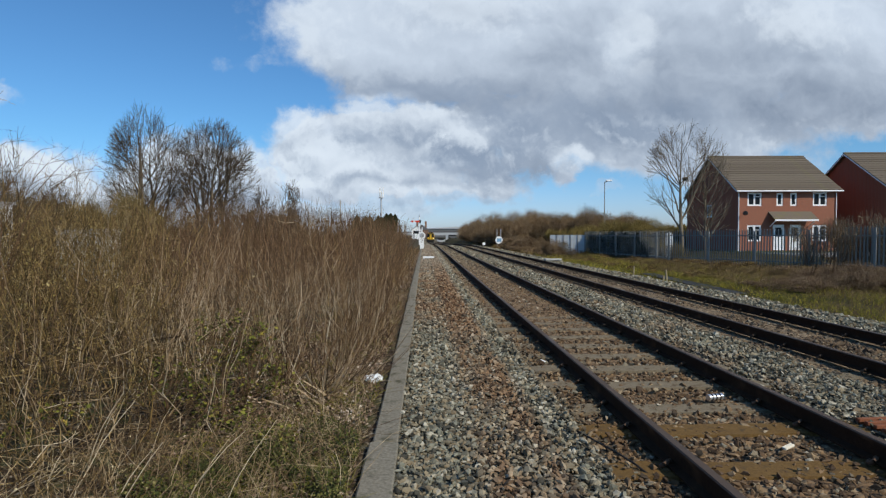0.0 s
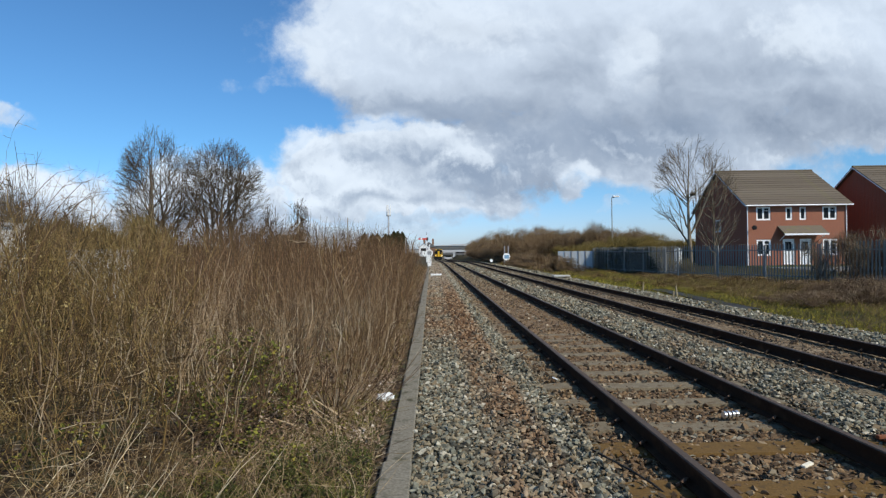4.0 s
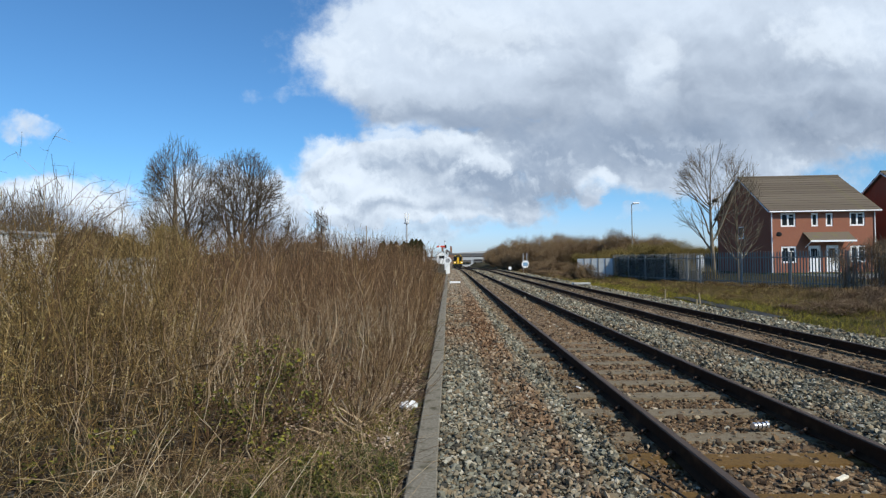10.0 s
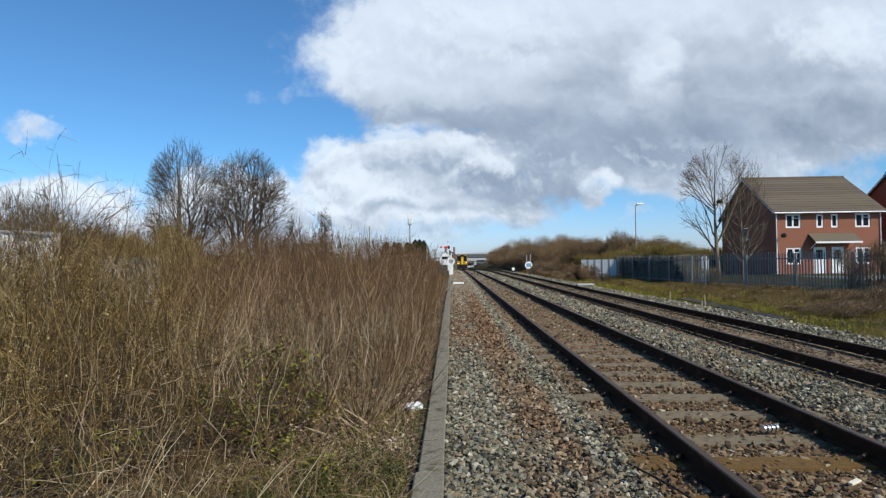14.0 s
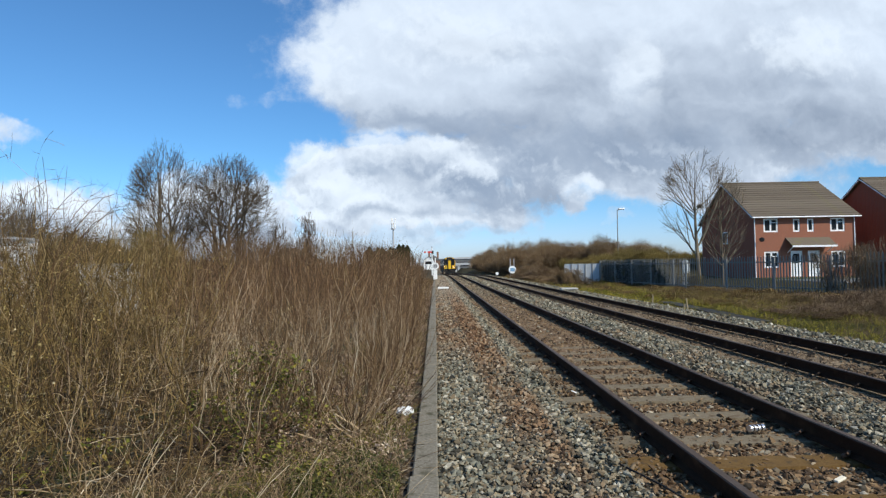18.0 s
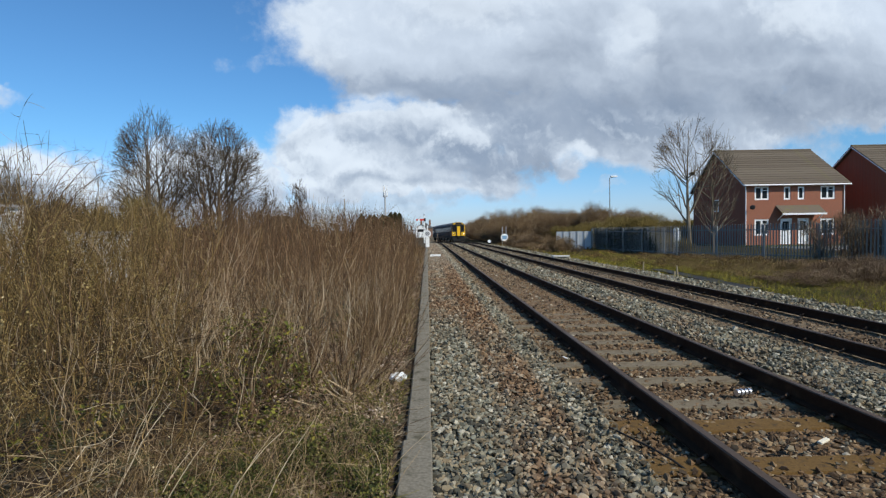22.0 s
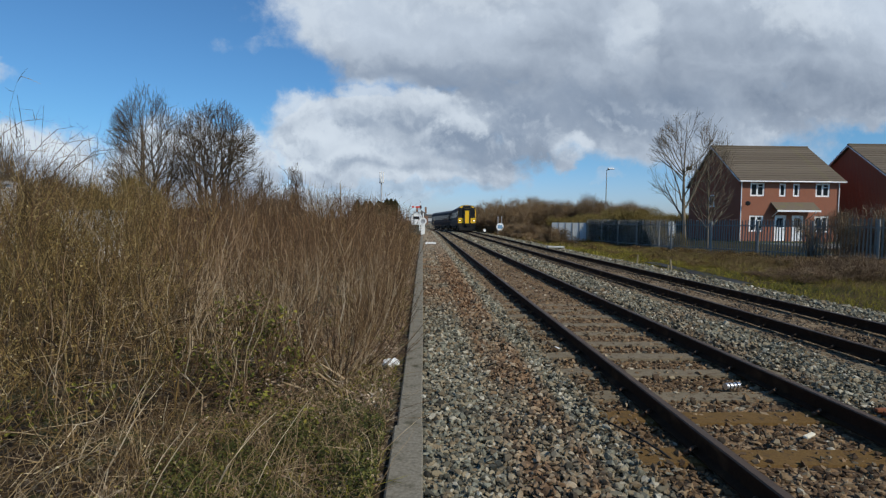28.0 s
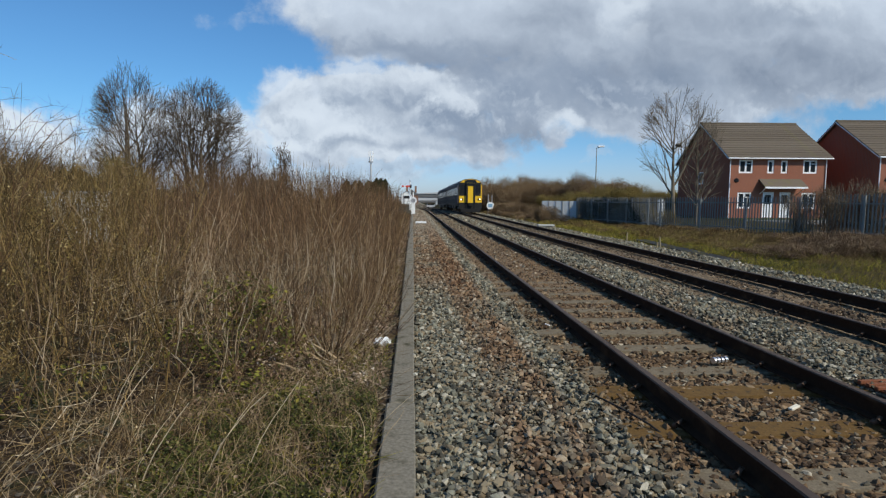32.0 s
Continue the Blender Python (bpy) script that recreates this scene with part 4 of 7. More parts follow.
def make_thicket():
    bins = {name: [] for name in ("stem", "whip", "scrub", "tangle", "straw", "old stem")}
    buds = []
    # the near growth: shrubs on an uneven grid
    gx, gy = np.meshgrid(np.arange(-13.5, -2.5, 0.52), np.arange(2.6, 13.0, 0.52))
    X, Y = gx.ravel() + rng.uniform(-0.22, 0.22, gx.size), gy.ravel() + rng.uniform(-0.22, 0.22, gx.size)
    ok = (X > -2.3 - 0.95 * (Y + 0.6)) & (X < -2.62) & (Y > front_of(X) + rng.uniform(-0.15, 0.35, len(X)))
    ok &= rng.random(len(X)) < np.where(X > -4.0, 0.80, 0.92)
    X, Y = X[ok], Y[ok]
    wild = np.clip((-1.9 - 0.42 * (Y + 0.3) - X) / 1.3 + rng.normal(0, 0.22, len(X)), 0, 1)     # olive growth away from the kerb
    P, R, k = grow_shrubs(X, Y, 6, wild)
    olive = rng.random(len(k)) < wild[k]
    dead = rng.random(len(k)) < np.where(Y[k] < 5, 0.05, 0.08)
    A, AR, ia = fork(P, R, 6, 0.58, 0.62, 0.16, 6, 0.04, wander=0.20)
    keep = rng.random(len(ia)) < np.where(dead[ia], 0.4, np.where(olive[ia], 1.0, 0.8))
    A, AR, ia = A[keep], AR[keep] * np.where(A[keep, 0, 1] > 7.5, 0.72, 1.0)[:, None], ia[keep]
    B, BR, ib = fork(A, AR, 4, 0.22, 0.85, 0.10, 3, 0.0, 0.6, 0.0021, wander=0.20)
    keep = rng.random(len(ib)) < np.where(olive[ia[ib]], 0.7, np.where(B[:, 0, 1] > 8.0, 0.5, 0.28))
    B, BR, ib = B[keep], BR[keep], ib[keep]
    for sel_p, sel_a, sel_b, big, fine in ((~olive & ~dead, ~olive[ia] & ~dead[ia], ~olive[ia[ib]] & ~dead[ia[ib]], "stem", "whip"),
                                          (olive & ~dead, olive[ia] & ~dead[ia], olive[ia[ib]] & ~dead[ia[ib]], "scrub", "scrub"),
                                          (dead, dead[ia], dead[ia[ib]], "old stem", "old stem")):
        bins[big].append(strands(P[sel_p], R[sel_p] * (0.9 if big == "old stem" else 1.0)))
        if big == "stem":
            half = A[:, 0, 2] < 0.9
            bins["stem"].append(strands(A[sel_a & half], AR[sel_a & half]))
            bins["whip"].append(strands(A[sel_a & ~half], AR[sel_a & ~half]))
        else:
            bins[fine].append(strands(A[sel_a], AR[sel_a]))
        bins[fine].append(strands(B[sel_b], BR[sel_b]))
    # opening buds sit along the olive twigs
    tips = B[olive[ia[ib]]]
    for share in (0.1, 0.35, 0.65, 1.0):
        at = tips[:, 1] * (1 - share) + tips[:, 2] * share
        some = rng.random(len(at)) < 0.75
        buds.append(at[some] + rng.normal(0, 0.012, (int(some.sum()), 3)))
    # the growth beyond, of which the tops show
    for n, x0, x1, y0, y1, rad, per, tl in ((4200, -24, -2.5, 12, 24, 0.007, 5, 0.42), (4200, -46, -3.2, 24, 62, 0.014, 3, 0.6)):
        X, Y = scatter(n, x0, x1, y0, y1)
        X, Y = X + 0.16 * np.sin(X * 7 + Y * 5), Y + 0.16 * np.sin(Y * 6 - X * 4)
        X = np.minimum(X, -2.5)
        N = len(X)
        lump = np.sin(X * 1.1 + 1) * np.cos(Y * 0.6) + 0.6 * np.sin(X * 2.7 - Y * 1.3)
        H = (2.60 + 0.95 * np.clip((Y - 13) / 27, 0, 1) + 0.14 * lump + rng.normal(0, 0.24, N)) * (1 - 0.42 * np.exp(-np.maximum(-2.5 - X, 0) / 1.6))
        lean = rng.normal(0, 0.11, (N, 2))
        base = np.stack([X, Y, ground_height(X, Y) - 0.02], -1)
        Pf, Rf = stalks(base, H, lean, 0.035, rad * rng.lognormal(-0.2, 0.5, N), 7)
        Q, RQ = side_twigs(Pf, Rf, per, tl, 3, 0.25)
        red = rng.random(N) > 0.08 + 0.8 * np.clip((-1.9 - 0.42 * (Y + 0.3) - X) / (0.12 * Y), 0, 1)
        bins["whip"] += [strands(Pf[red], Rf[red]), strands(Q[np.repeat(red, per)], RQ[np.repeat(red, per)])]
        bins["scrub"] += [strands(Pf[~red], Rf[~red]), strands(Q[np.repeat(~red, per)], RQ[np.repeat(~red, per)])]
    # dead tangle low down through the near growth, its colour deepening the shade there
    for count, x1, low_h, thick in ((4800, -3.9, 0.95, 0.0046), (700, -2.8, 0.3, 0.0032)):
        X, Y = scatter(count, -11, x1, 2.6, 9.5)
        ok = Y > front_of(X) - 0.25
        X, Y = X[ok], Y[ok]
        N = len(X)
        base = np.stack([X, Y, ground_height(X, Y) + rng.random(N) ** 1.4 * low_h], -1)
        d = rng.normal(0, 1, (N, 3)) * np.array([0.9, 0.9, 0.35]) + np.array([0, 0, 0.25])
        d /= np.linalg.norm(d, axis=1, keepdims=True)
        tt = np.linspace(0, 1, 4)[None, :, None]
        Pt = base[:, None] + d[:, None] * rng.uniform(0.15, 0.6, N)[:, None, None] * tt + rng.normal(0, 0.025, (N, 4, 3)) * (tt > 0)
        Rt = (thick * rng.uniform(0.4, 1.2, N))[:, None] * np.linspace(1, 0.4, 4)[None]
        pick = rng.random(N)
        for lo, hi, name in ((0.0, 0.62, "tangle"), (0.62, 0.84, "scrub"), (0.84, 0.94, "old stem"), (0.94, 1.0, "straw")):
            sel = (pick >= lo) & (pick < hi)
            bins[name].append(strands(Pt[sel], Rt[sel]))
    # low bent growth in front of the tall shrubs
    X, Y = scatter(1000, -6.2, -3.3, 2.4, 5.8)
    ok = (Y < front_of(X) + 0.5) & (X < -3.85 + 0.25 * np.maximum(4.2 - Y, 0) + rng.normal(0, 0.2, len(X)))
    X, Y = X[ok], Y[ok]
    N = len(X)
    base = np.stack([X, Y, ground_height(X, Y) - 0.01], -1)
    Pl, Rl = stalks(base, rng.uniform(0.2, 0.85, N) * np.clip((-3.0 - X) * 0.9, 0.35, 1), rng.normal(0, 0.45, (N, 2)), 0.05, rng.uniform(0.0022, 0.0050, N), 6, 3, 0.35, 0.15)
    Ql, QR, il = fork(Pl, Rl, 4, 0.26, 0.7, 0.2, 4, 0.0, 0.6, 0.001, 0.0)
    pick = rng.random(N)
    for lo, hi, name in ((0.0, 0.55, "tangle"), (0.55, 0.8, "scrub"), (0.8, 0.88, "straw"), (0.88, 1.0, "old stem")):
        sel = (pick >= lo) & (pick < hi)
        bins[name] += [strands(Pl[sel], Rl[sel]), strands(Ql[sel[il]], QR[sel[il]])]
    buds.append(Ql[rng.random(len(Ql)) < 0.3, 2])
    # low straw and suckers along the kerb further on
    X, Y = rng.uniform(-3.4, -2.26, 3600), 8.5 + 50 * rng.random(3600) ** 1.7
    N = len(X)
    base = np.stack([X, Y, ground_height(X, Y) - 0.01], -1)
    Pl, Rl = stalks(base, rng.uniform(0.15, 0.9, N) * np.clip((-2.0 - X) * 1.1, 0.25, 1), rng.normal(0, 0.35, (N, 2)), 0.05, rng.uniform(0.0025, 0.005, N) * (1 + (Y - 8) / 25), 5, 3, 0.35, 0.15)
    pick = rng.random(N)
    for lo, hi, name in ((0.0, 0.45, "whip"), (0.45, 0.7, "scrub"), (0.7, 0.86, "straw"), (0.86, 1.0, "tangle")):
        bins[name].append(strands(Pl[(pick >= lo) & (pick < hi)], Rl[(pick >= lo) & (pick < hi)]))
    # fallen twigs on the leaf litter by the kerb
    X, Y = scatter(2400, -4.6, -2.32, 3.4, 9.0)
    N = len(X)
    base = np.stack([X, Y, ground_height(X, Y) + 0.015], -1)
    Pt, Rt = stalks(base, rng.uniform(0.01, 0.10, N), rng.normal(0, 2.6, (N, 2)), 0.25, rng.uniform(0.0014, 0.0034, N), 4, 3, 0.5)
    pick = rng.random(N)
    for lo, hi, name in ((0.0, 0.4, "tangle"), (0.4, 0.7, "whip"), (0.7, 1.0, "old stem")):
        bins[name].append(strands(Pt[(pick >= lo) & (pick < hi)], Rt[(pick >= lo) & (pick < hi)]))
    # thin shoots that stand over the rest, far from the kerb
    X, Y = scatter(260, -12, -5.6, 5.0, 10)
    N = len(X)
    base = np.stack([X, Y, ground_height(X, Y)], -1)
    Pt, Rt = stalks(base, rng.uniform(1.8, 2.5, N) + np.clip((-X - 6.5) * 0.12, 0, 0.45), rng.normal(0, 0.14, (N, 2)), 0.035, 0.0042 * rng.uniform(0.6, 1.2, N), 8)
    Q, RQ, iq = fork(Pt, Rt, 9, 0.20, 0.5, 0.45, 3, 0.1, 0.6, 0.0022)
    bins["scrub"] += [strands(Pt, Rt), strands(Q, RQ)]
    buds = np.concatenate(buds)
    V, F = leaf_quads(buds[buds[:, 2] < 1.85], 0.018, 0.8)
    tagged(part("buds", fast_mesh("buds", V, F), "bud"), "small yellow-green buds on the olive scrub", "buds", kind="stuff")
    for name, mat, label, kind in (("thicket", "whip", "dense leafless thicket of reddish-brown whips", "thicket"),
                                   ("dead_tangle", "tangle", "low tangle of dead stems over the soil, darkened for thicket shade", "tangle"),
                                   ("stem_clumps", "stem", "weathered grey-brown stems standing in clumps in the thicket", "stems"),
                                   ("scrub", "scrub", "tangled olive-brown leafless scrub stems", "scrub"),
                                   ("grey_stems", "old stem", "dead grey stems with peeling bark in the thicket", "stems"),
                                   ("dead_stalks", "straw", "pale dead stalks fallen through the thicket", "stalks")):
        tagged(part(name, bundle(name, bins[mat]), mat), label, kind, kind="stuff")


make_thicket()


def make_fan_shrub(at, stems, reach, height, seed):
    """A shrub cut low whose whips sweep up and outward over the kerb."""
    r = np.random.default_rng(seed)
    s = empty("shrub", pose(*at), "leafless shrub with whips fanning outward over the kerb", "shrub", "kerbside shrubs")
    t = np.linspace(0, 1, 9)[None, :, None]
    a = r.uniform(-2.4, 1.2, stems)
    out = reach * r.uniform(0.25, 1.1, stems)
    d = np.stack([np.cos(a), np.sin(a)], -1) * out[:, None]
    P = np.zeros((stems, 9, 3))
    P[:, :, :2] = r.normal(0, 0.06, (stems, 1, 2)) + d[:, None] * t ** 0.75
    P[:, :, 2] = (height * r.uniform(0.5, 1.1, stems))[:, None] * t[:, :, 0] ** 1.5
    P += np.cumsum(r.normal(0, 0.014, P.shape), 1) * (t > 0)
    R = r.uniform(0.0035, 0.0075, stems)[:, None] * np.linspace(1, 0.25, 9)[None]
    Q, RQ = side_twigs(P, R * 0.7, 3, 0.28, 4, 0.55, 0.35)
    k = r.random(stems) < 0.35
    part("spray", bundle("spray", [strands(P[~k], R[~k])]), "whip", s)
    tagged(part("twig_spray", bundle("twig_spray", [strands(Q, RQ)]), "whip", s), "fine reddish side twigs", kind="stuff")
    part("pale_spray", bundle("pale_spray", [strands(P[k], R[k] * 1.1)]), "stem", s, "pale peeling whips")


for i, (x, y, n_, re, h) in enumerate(((-2.98, 5.9, 62, 1.25, 1.12), (-2.85, 7.1, 34, 0.75, 1.35), (-3.5, 6.4, 36, 0.9, 1.4), (-2.75, 8.4, 30, 0.6, 1.4), (-2.75, 9.9, 30, 0.55, 1.4), (-3.9, 5.9, 26, 0.8, 1.3))):
    make_fan_shrub((x, y, -0.16), n_, re, h, 80 + i)


M["pale stalk"] = material("bleached stalk", make_twig([(0.0, (0.42, 0.34, 0.23)), (1.0, (0.62, 0.54, 0.40))], 0.15))


def make_dead_grass():
    sets, green = [], []
    for n, y0, y1, hmin, hmax in ((1700, 2.2, 6.5, 0.12, 0.55), (1200, 6.5, 14, 0.2, 0.8)):
        X, Y = scatter(n * 3, -9, -2.28, y0, y1)
        ok = (rng.random(len(X)) < 0.07) | (X > -3.5)
        X, Y = X[ok][:n], Y[ok][:n]
        N = len(X)
        base = np.stack([X, Y, ground_height(X, Y) - 0.01], -1)
        P, R = stalks(base, rng.uniform(hmin, hmax, N), rng.normal(0, 0.45, (N, 2)), 0.04, rng.uniform(0.0015, 0.0032, N), 5, 3, 0.3, 0.3)
        sets.append(strands(P, R))
        X, Y = scatter(n * 3, -3.8, -2.26, y0, y1)
        ok = (np.sin(X * 3.1) * np.cos(Y * 2.7 + 0.6) > -0.1) | (Y < 3.9)
        X, Y = X[ok][:n], Y[ok][:n]
        N = len(X)
        base = np.stack([X, Y, ground_height(X, Y) - 0.01], -1)
        P, R = stalks(base, rng.uniform(0.05, 0.19, N), rng.normal(0, 0.6, (N, 2)), 0.05, rng.uniform(0.0025, 0.005, N), 3, 3, 0.2, 0.3)
        green.append(strands(P, R))
    # long pale stalks in front
    for k in range(6):
        x, y, h = rng.uniform(-4.3, -3.1), rng.uniform(3.1, 3.9), rng.uniform(0.35, 0.75)
        P, R = stalks(np.array([[0, 0, -0.01]]), np.array([h]), np.array([[rng.uniform(0.15, 0.75), rng.normal(0.1, 0.25)]]), 0.012, np.array([rng.uniform(0.003, 0.0048)]), 6, 6, 0.45, 0.05)
        V, F = strands(P, R, 6)
        o = part("dead_stalk", fast_mesh("dead_stalk", V, F), "pale stalk")
        o.location = (x, y, ground_at(x, y))
        tagged(o, "long bleached dead stalk leaning over the grass", "stalk", "dead stalks")
    X, Y = rng.uniform(-4.5, -3.2, 26), rng.uniform(3.1, 4.2, 26)
    base = np.stack([X, Y, ground_height(X, Y)], -1)
    P, R = stalks(base, rng.uniform(0.35, 0.75, 26), np.stack([rng.uniform(0.1, 0.8, 26), rng.normal(0.1, 0.3, 26)], -1), 0.02, rng.uniform(0.002, 0.0034, 26), 6, 4, 0.4, 0.1)
    sets.append(strands(P, R))
    tagged(part("dead_grass", bundle("dead_grass", sets), "straw"), "bleached dead grass and bent stalks", "dead grass", kind="stuff")
    tagged(part("grass", bundle("grass", green), "green"), "short green grass among the leaf litter", "grass", kind="stuff")


make_dead_grass()


def make_litter():
    X, Y = scatter(46000, -6.5, -2.25, 2.2, 11.0)
    ok = rng.random(len(X)) < np.clip(1.6 - np.abs(X + 2.9) * 1.15, 0.0, 1) * np.where(Y < 4.5, 0.28, 1.0)
    X, Y = X[ok], Y[ok]
    Xf, Yf = rng.uniform(-3.5, -2.25, 9000), 10.5 + 45 * rng.random(9000) ** 1.5
    X, Y = np.concatenate([X, Xf]), np.concatenate([Y, Yf])
    P = np.stack([X, Y, ground_height(X, Y) + rng.uniform(0.004, 0.05, len(X))], -1)
    V, F = leaf_quads(P, 0.036 * (1 + np.clip(Y - 10, 0, 40) / 18), 0.5)
    tagged(part("leaf_litter", fast_mesh("leaf_litter", V, F), "dry leaf"), "pale dry fallen leaves on dark soil", "leaf litter", kind="stuff")


make_litter()


def make_ground_leaves():
    """Low green leaves that creep through the litter by the kerb."""
    X, Y = scatter(42000, -4.0, -2.24, 2.2, 5.4)
    patch = 0.62 + 0.5 * np.sin(X * 4.2 + 1.0) * np.sin(Y * 3.3) + 0.3 * np.sin(X * 11 + Y * 7)
    ok = rng.random(len(X)) < np.clip(patch, 0.12, 1) * np.interp(Y, [3.9, 4.9], [0.95, 0.12]) * np.interp(X, [-4.0, -3.4], [0.15, 1.0])
    X, Y, patch = X[ok], Y[ok], patch[ok]
    P = np.stack([X, Y, ground_height(X, Y) + 0.02 + rng.random(len(X)) * np.clip(0.16 * patch, 0.03, 0.2)], -1)
    V, F = leaf_quads(P, 0.023, 0.6)
    # thin bleached stalks between them
    X, Y = scatter(1100, -4.2, -2.26, 2.3, 4.6)
    Pg, Rg = stalks(np.stack([X, Y, ground_height(X, Y)], -1), rng.uniform(0.05, 0.28, len(X)), rng.normal(0, 0.7, (len(X), 2)), 0.06, rng.uniform(0.0010, 0.0022, len(X)), 5, 3, 0.3, 0.2)
    tagged(part("thin_stalks", bundle("thin_stalks", [strands(Pg, Rg)]), "straw"), "thin bleached stalks among low green leaves", "stalks", kind="stuff")
    tagged(part("creeping_leaves", fast_mesh("creeping_leaves", V, F), "creeper"), "low green leaves creeping through the litter", "leaves", kind="stuff")


make_ground_leaves()


def make_bramble(at, spread, height, count, seed):
    r = np.random.default_rng(seed)
    b = empty("bramble", pose(*at), "straggling bramble with yellow-green leaves among dead stems", "bramble", "brambles")
    leaves = []
    for i in range(count):
        a = r.uniform(0, 6.28)
        reach, h = spread * r.uniform(0.5, 1.1), height * r.uniform(0.5, 1.1)
        t = np.linspace(0, 1, 9)
        P = np.stack([np.cos(a) * reach * t, np.sin(a) * reach * t, h * np.sin(t * 2.6) + 0.01], -1)[None]
        P[0, 1:, :] += r.normal(0, 0.02, (8, 3))
        V, F = strands(P, np.linspace(0.005, 0.002, 9)[None], 5)
        part("cane", fast_mesh("cane", V, F), "whip", b, "arching reddish bramble cane")
        n = int(58 * reach / 0.6)
        k = r.integers(2, 9, n)
        leaves.append(P[0, k] + r.normal(0, 0.045, (n, 3)))
    V, F = leaf_quads(np.concatenate(leaves), 0.044)
    part("leaves", fast_mesh("leaves", V, F), "leaf", b)


for i, (x, y, sp, h, c) in enumerate(((-4.0, 5.5, 0.5, 0.9, 8), (-3.35, 4.5, 0.55, 0.18, 4), (-4.3, 5.1, 0.5, 0.6, 6), (-3.7, 5.0, 0.6, 0.3, 5), (-4.9, 4.2, 0.5, 0.5, 4), (-3.75, 5.7, 0.5, 0.95, 7), (-3.3, 5.5, 0.5, 0.35, 4))):
    make_bramble((x, y, -0.15), sp, h, c, 40 + i)


# ---- bare trees ----
def make_tree(at, size, stems, limbs, seed, label, mat="bark", twig=0.008, trunk=0.10, middle=0.58, wide=0.0, low=0.25, dense=(7, 7, 3), splay=0.12, fan=False):
    """A bare tree whose limbs, branches and twigs fill an egg-shaped crown. size: half width and height."""
    r = np.random.default_rng(seed)
    half, height = size
    centre, radii = np.array([0, 0, height * middle]), np.array([half, half, height * (1 - middle)])
    tree = empty("tree", pose(*at), label, "tree", "bare trees")

    def clip(start, way, length):
        """How far a shoot may go before it leaves the crown."""
        p, d = (start - centre) / radii, way / radii
        a, b, c = (d * d).sum(1), 2 * (p * d).sum(1), (p * p).sum(1) - 1
        t = np.where(c < 0.03, (-b + np.sqrt(np.maximum(b * b - 4 * a * c, 0))) / (2 * a), 0)
        return np.minimum(length, t * r.uniform(0.6, 1.12, len(t)))

    def shoot(start, way, length, rings, wander, rise):
        N = len(start)
        P = np.zeros((N, rings, 3))
        P[:, 0] = start
        d = way.copy()
        for k in range(1, rings):
            d = d + r.normal(0, wander, (N, 3)) + np.array([0, 0, rise])
            d /= np.linalg.norm(d, axis=1, keepdims=True)
            P[:, k] = P[:, k - 1] + d * (length / (rings - 1))[:, None]
        return P

    def children(P, R, per, length, spread, low, rings, up):
        N, K, _ = P.shape
        idx = np.repeat(np.arange(N), per)
        s = r.uniform(low, 1.0, len(idx)) * (K - 1.001)
        i = s.astype(int)
        w = (s - i)[:, None]
        start = P[idx, i] * (1 - w) + P[idx, i + 1] * w
        axis = P[idx, i + 1] - P[idx, i]
        axis /= np.linalg.norm(axis, axis=1, keepdims=True) + 1e-9
        out = start * np.array([1, 1, 0.0])
        out /= np.linalg.norm(out, axis=1, keepdims=True) + 0.3
        way = axis * 0.75 + r.normal(0, spread, (len(idx), 3)) + out * 0.35 + np.array([0, 0, up if stems == 1 else 0.8 * up])
        way /= np.linalg.norm(way, axis=1, keepdims=True)
        L = clip(start, way, length * r.uniform(0.6, 1.3, len(idx)))
        keep = L > length * 0.35
        Q = shoot(start[keep], way[keep], L[keep], rings, 0.10, 0.05)
        r0 = (R[idx, i] * 0.52)[keep]
        return Q, r0[:, None] * np.linspace(1, 0.45, rings)[None]

    a = 6.28 * np.arange(stems) / stems + r.uniform(-0.5, 0.5, stems)
    foot = np.stack([np.cos(a) * (0.2 + wide), np.sin(a) * (0.2 + wide), np.full(stems, -0.1)], -1) * (stems > 1)
    tilt = 0.013 if stems == 1 else 0.06 + splay * (np.arange(stems) * 0.618 % 1.0)
    lean = np.stack([np.cos(a) * tilt, np.sin(a) * tilt, np.ones(stems)], -1)
    lean /= np.linalg.norm(lean, axis=1, keepdims=True)
    reach = height * r.uniform(0.85, 0.95, stems)
    if stems > 1:
        b_ = (lean * (np.array([0, 0, 0.02 * height]) - centre) / radii ** 2).sum(1)
        a_ = (lean * lean / radii ** 2).sum(1)
        reach = np.minimum(reach, (-b_ + np.sqrt(np.maximum(b_ * b_ - a_ * ((centre / radii) ** 2).sum() + a_, 0))) / a_ * 0.96)
    T = shoot(foot, lean, reach, 9, 0.05 if stems > 1 else 0.018, 0.03 if stems == 1 else 0.012)
    TR = (trunk * r.uniform(0.7, 1.1, stems))[:, None] * (np.linspace(1, 0.22, 9) if not fan else np.array([1, 0.88, 0.76, 0.64, 0.5, 0.36, 0.24, 0.14, 0.06]))[None]
    A, AR = children(T, TR, limbs, height * 0.42, 0.5 if stems > 1 else 0.55, 0.16 if stems > 1 else low, 7, 0.18 if stems > 1 else 0.10)
    if stems == 1:
        AR = AR * 0.85
    if fan:
        # long limbs leave the bundle of trunks from low down and sweep out and up to the crown's edge
        idx = np.repeat(np.arange(stems), limbs)
        at_ = r.uniform(low, 0.80, len(idx)) * 7.99
        i = at_.astype(int)
        w = (at_ - i)[:, None]
        start = T[idx, i] * (1 - w) + T[idx, i + 1] * w
        az = r.uniform(0, 6.28, len(idx))
        way = np.stack([np.cos(az), np.sin(az), r.uniform(0.6, 1.5, len(idx))], -1)
        way /= np.linalg.norm(way, axis=1, keepdims=True)
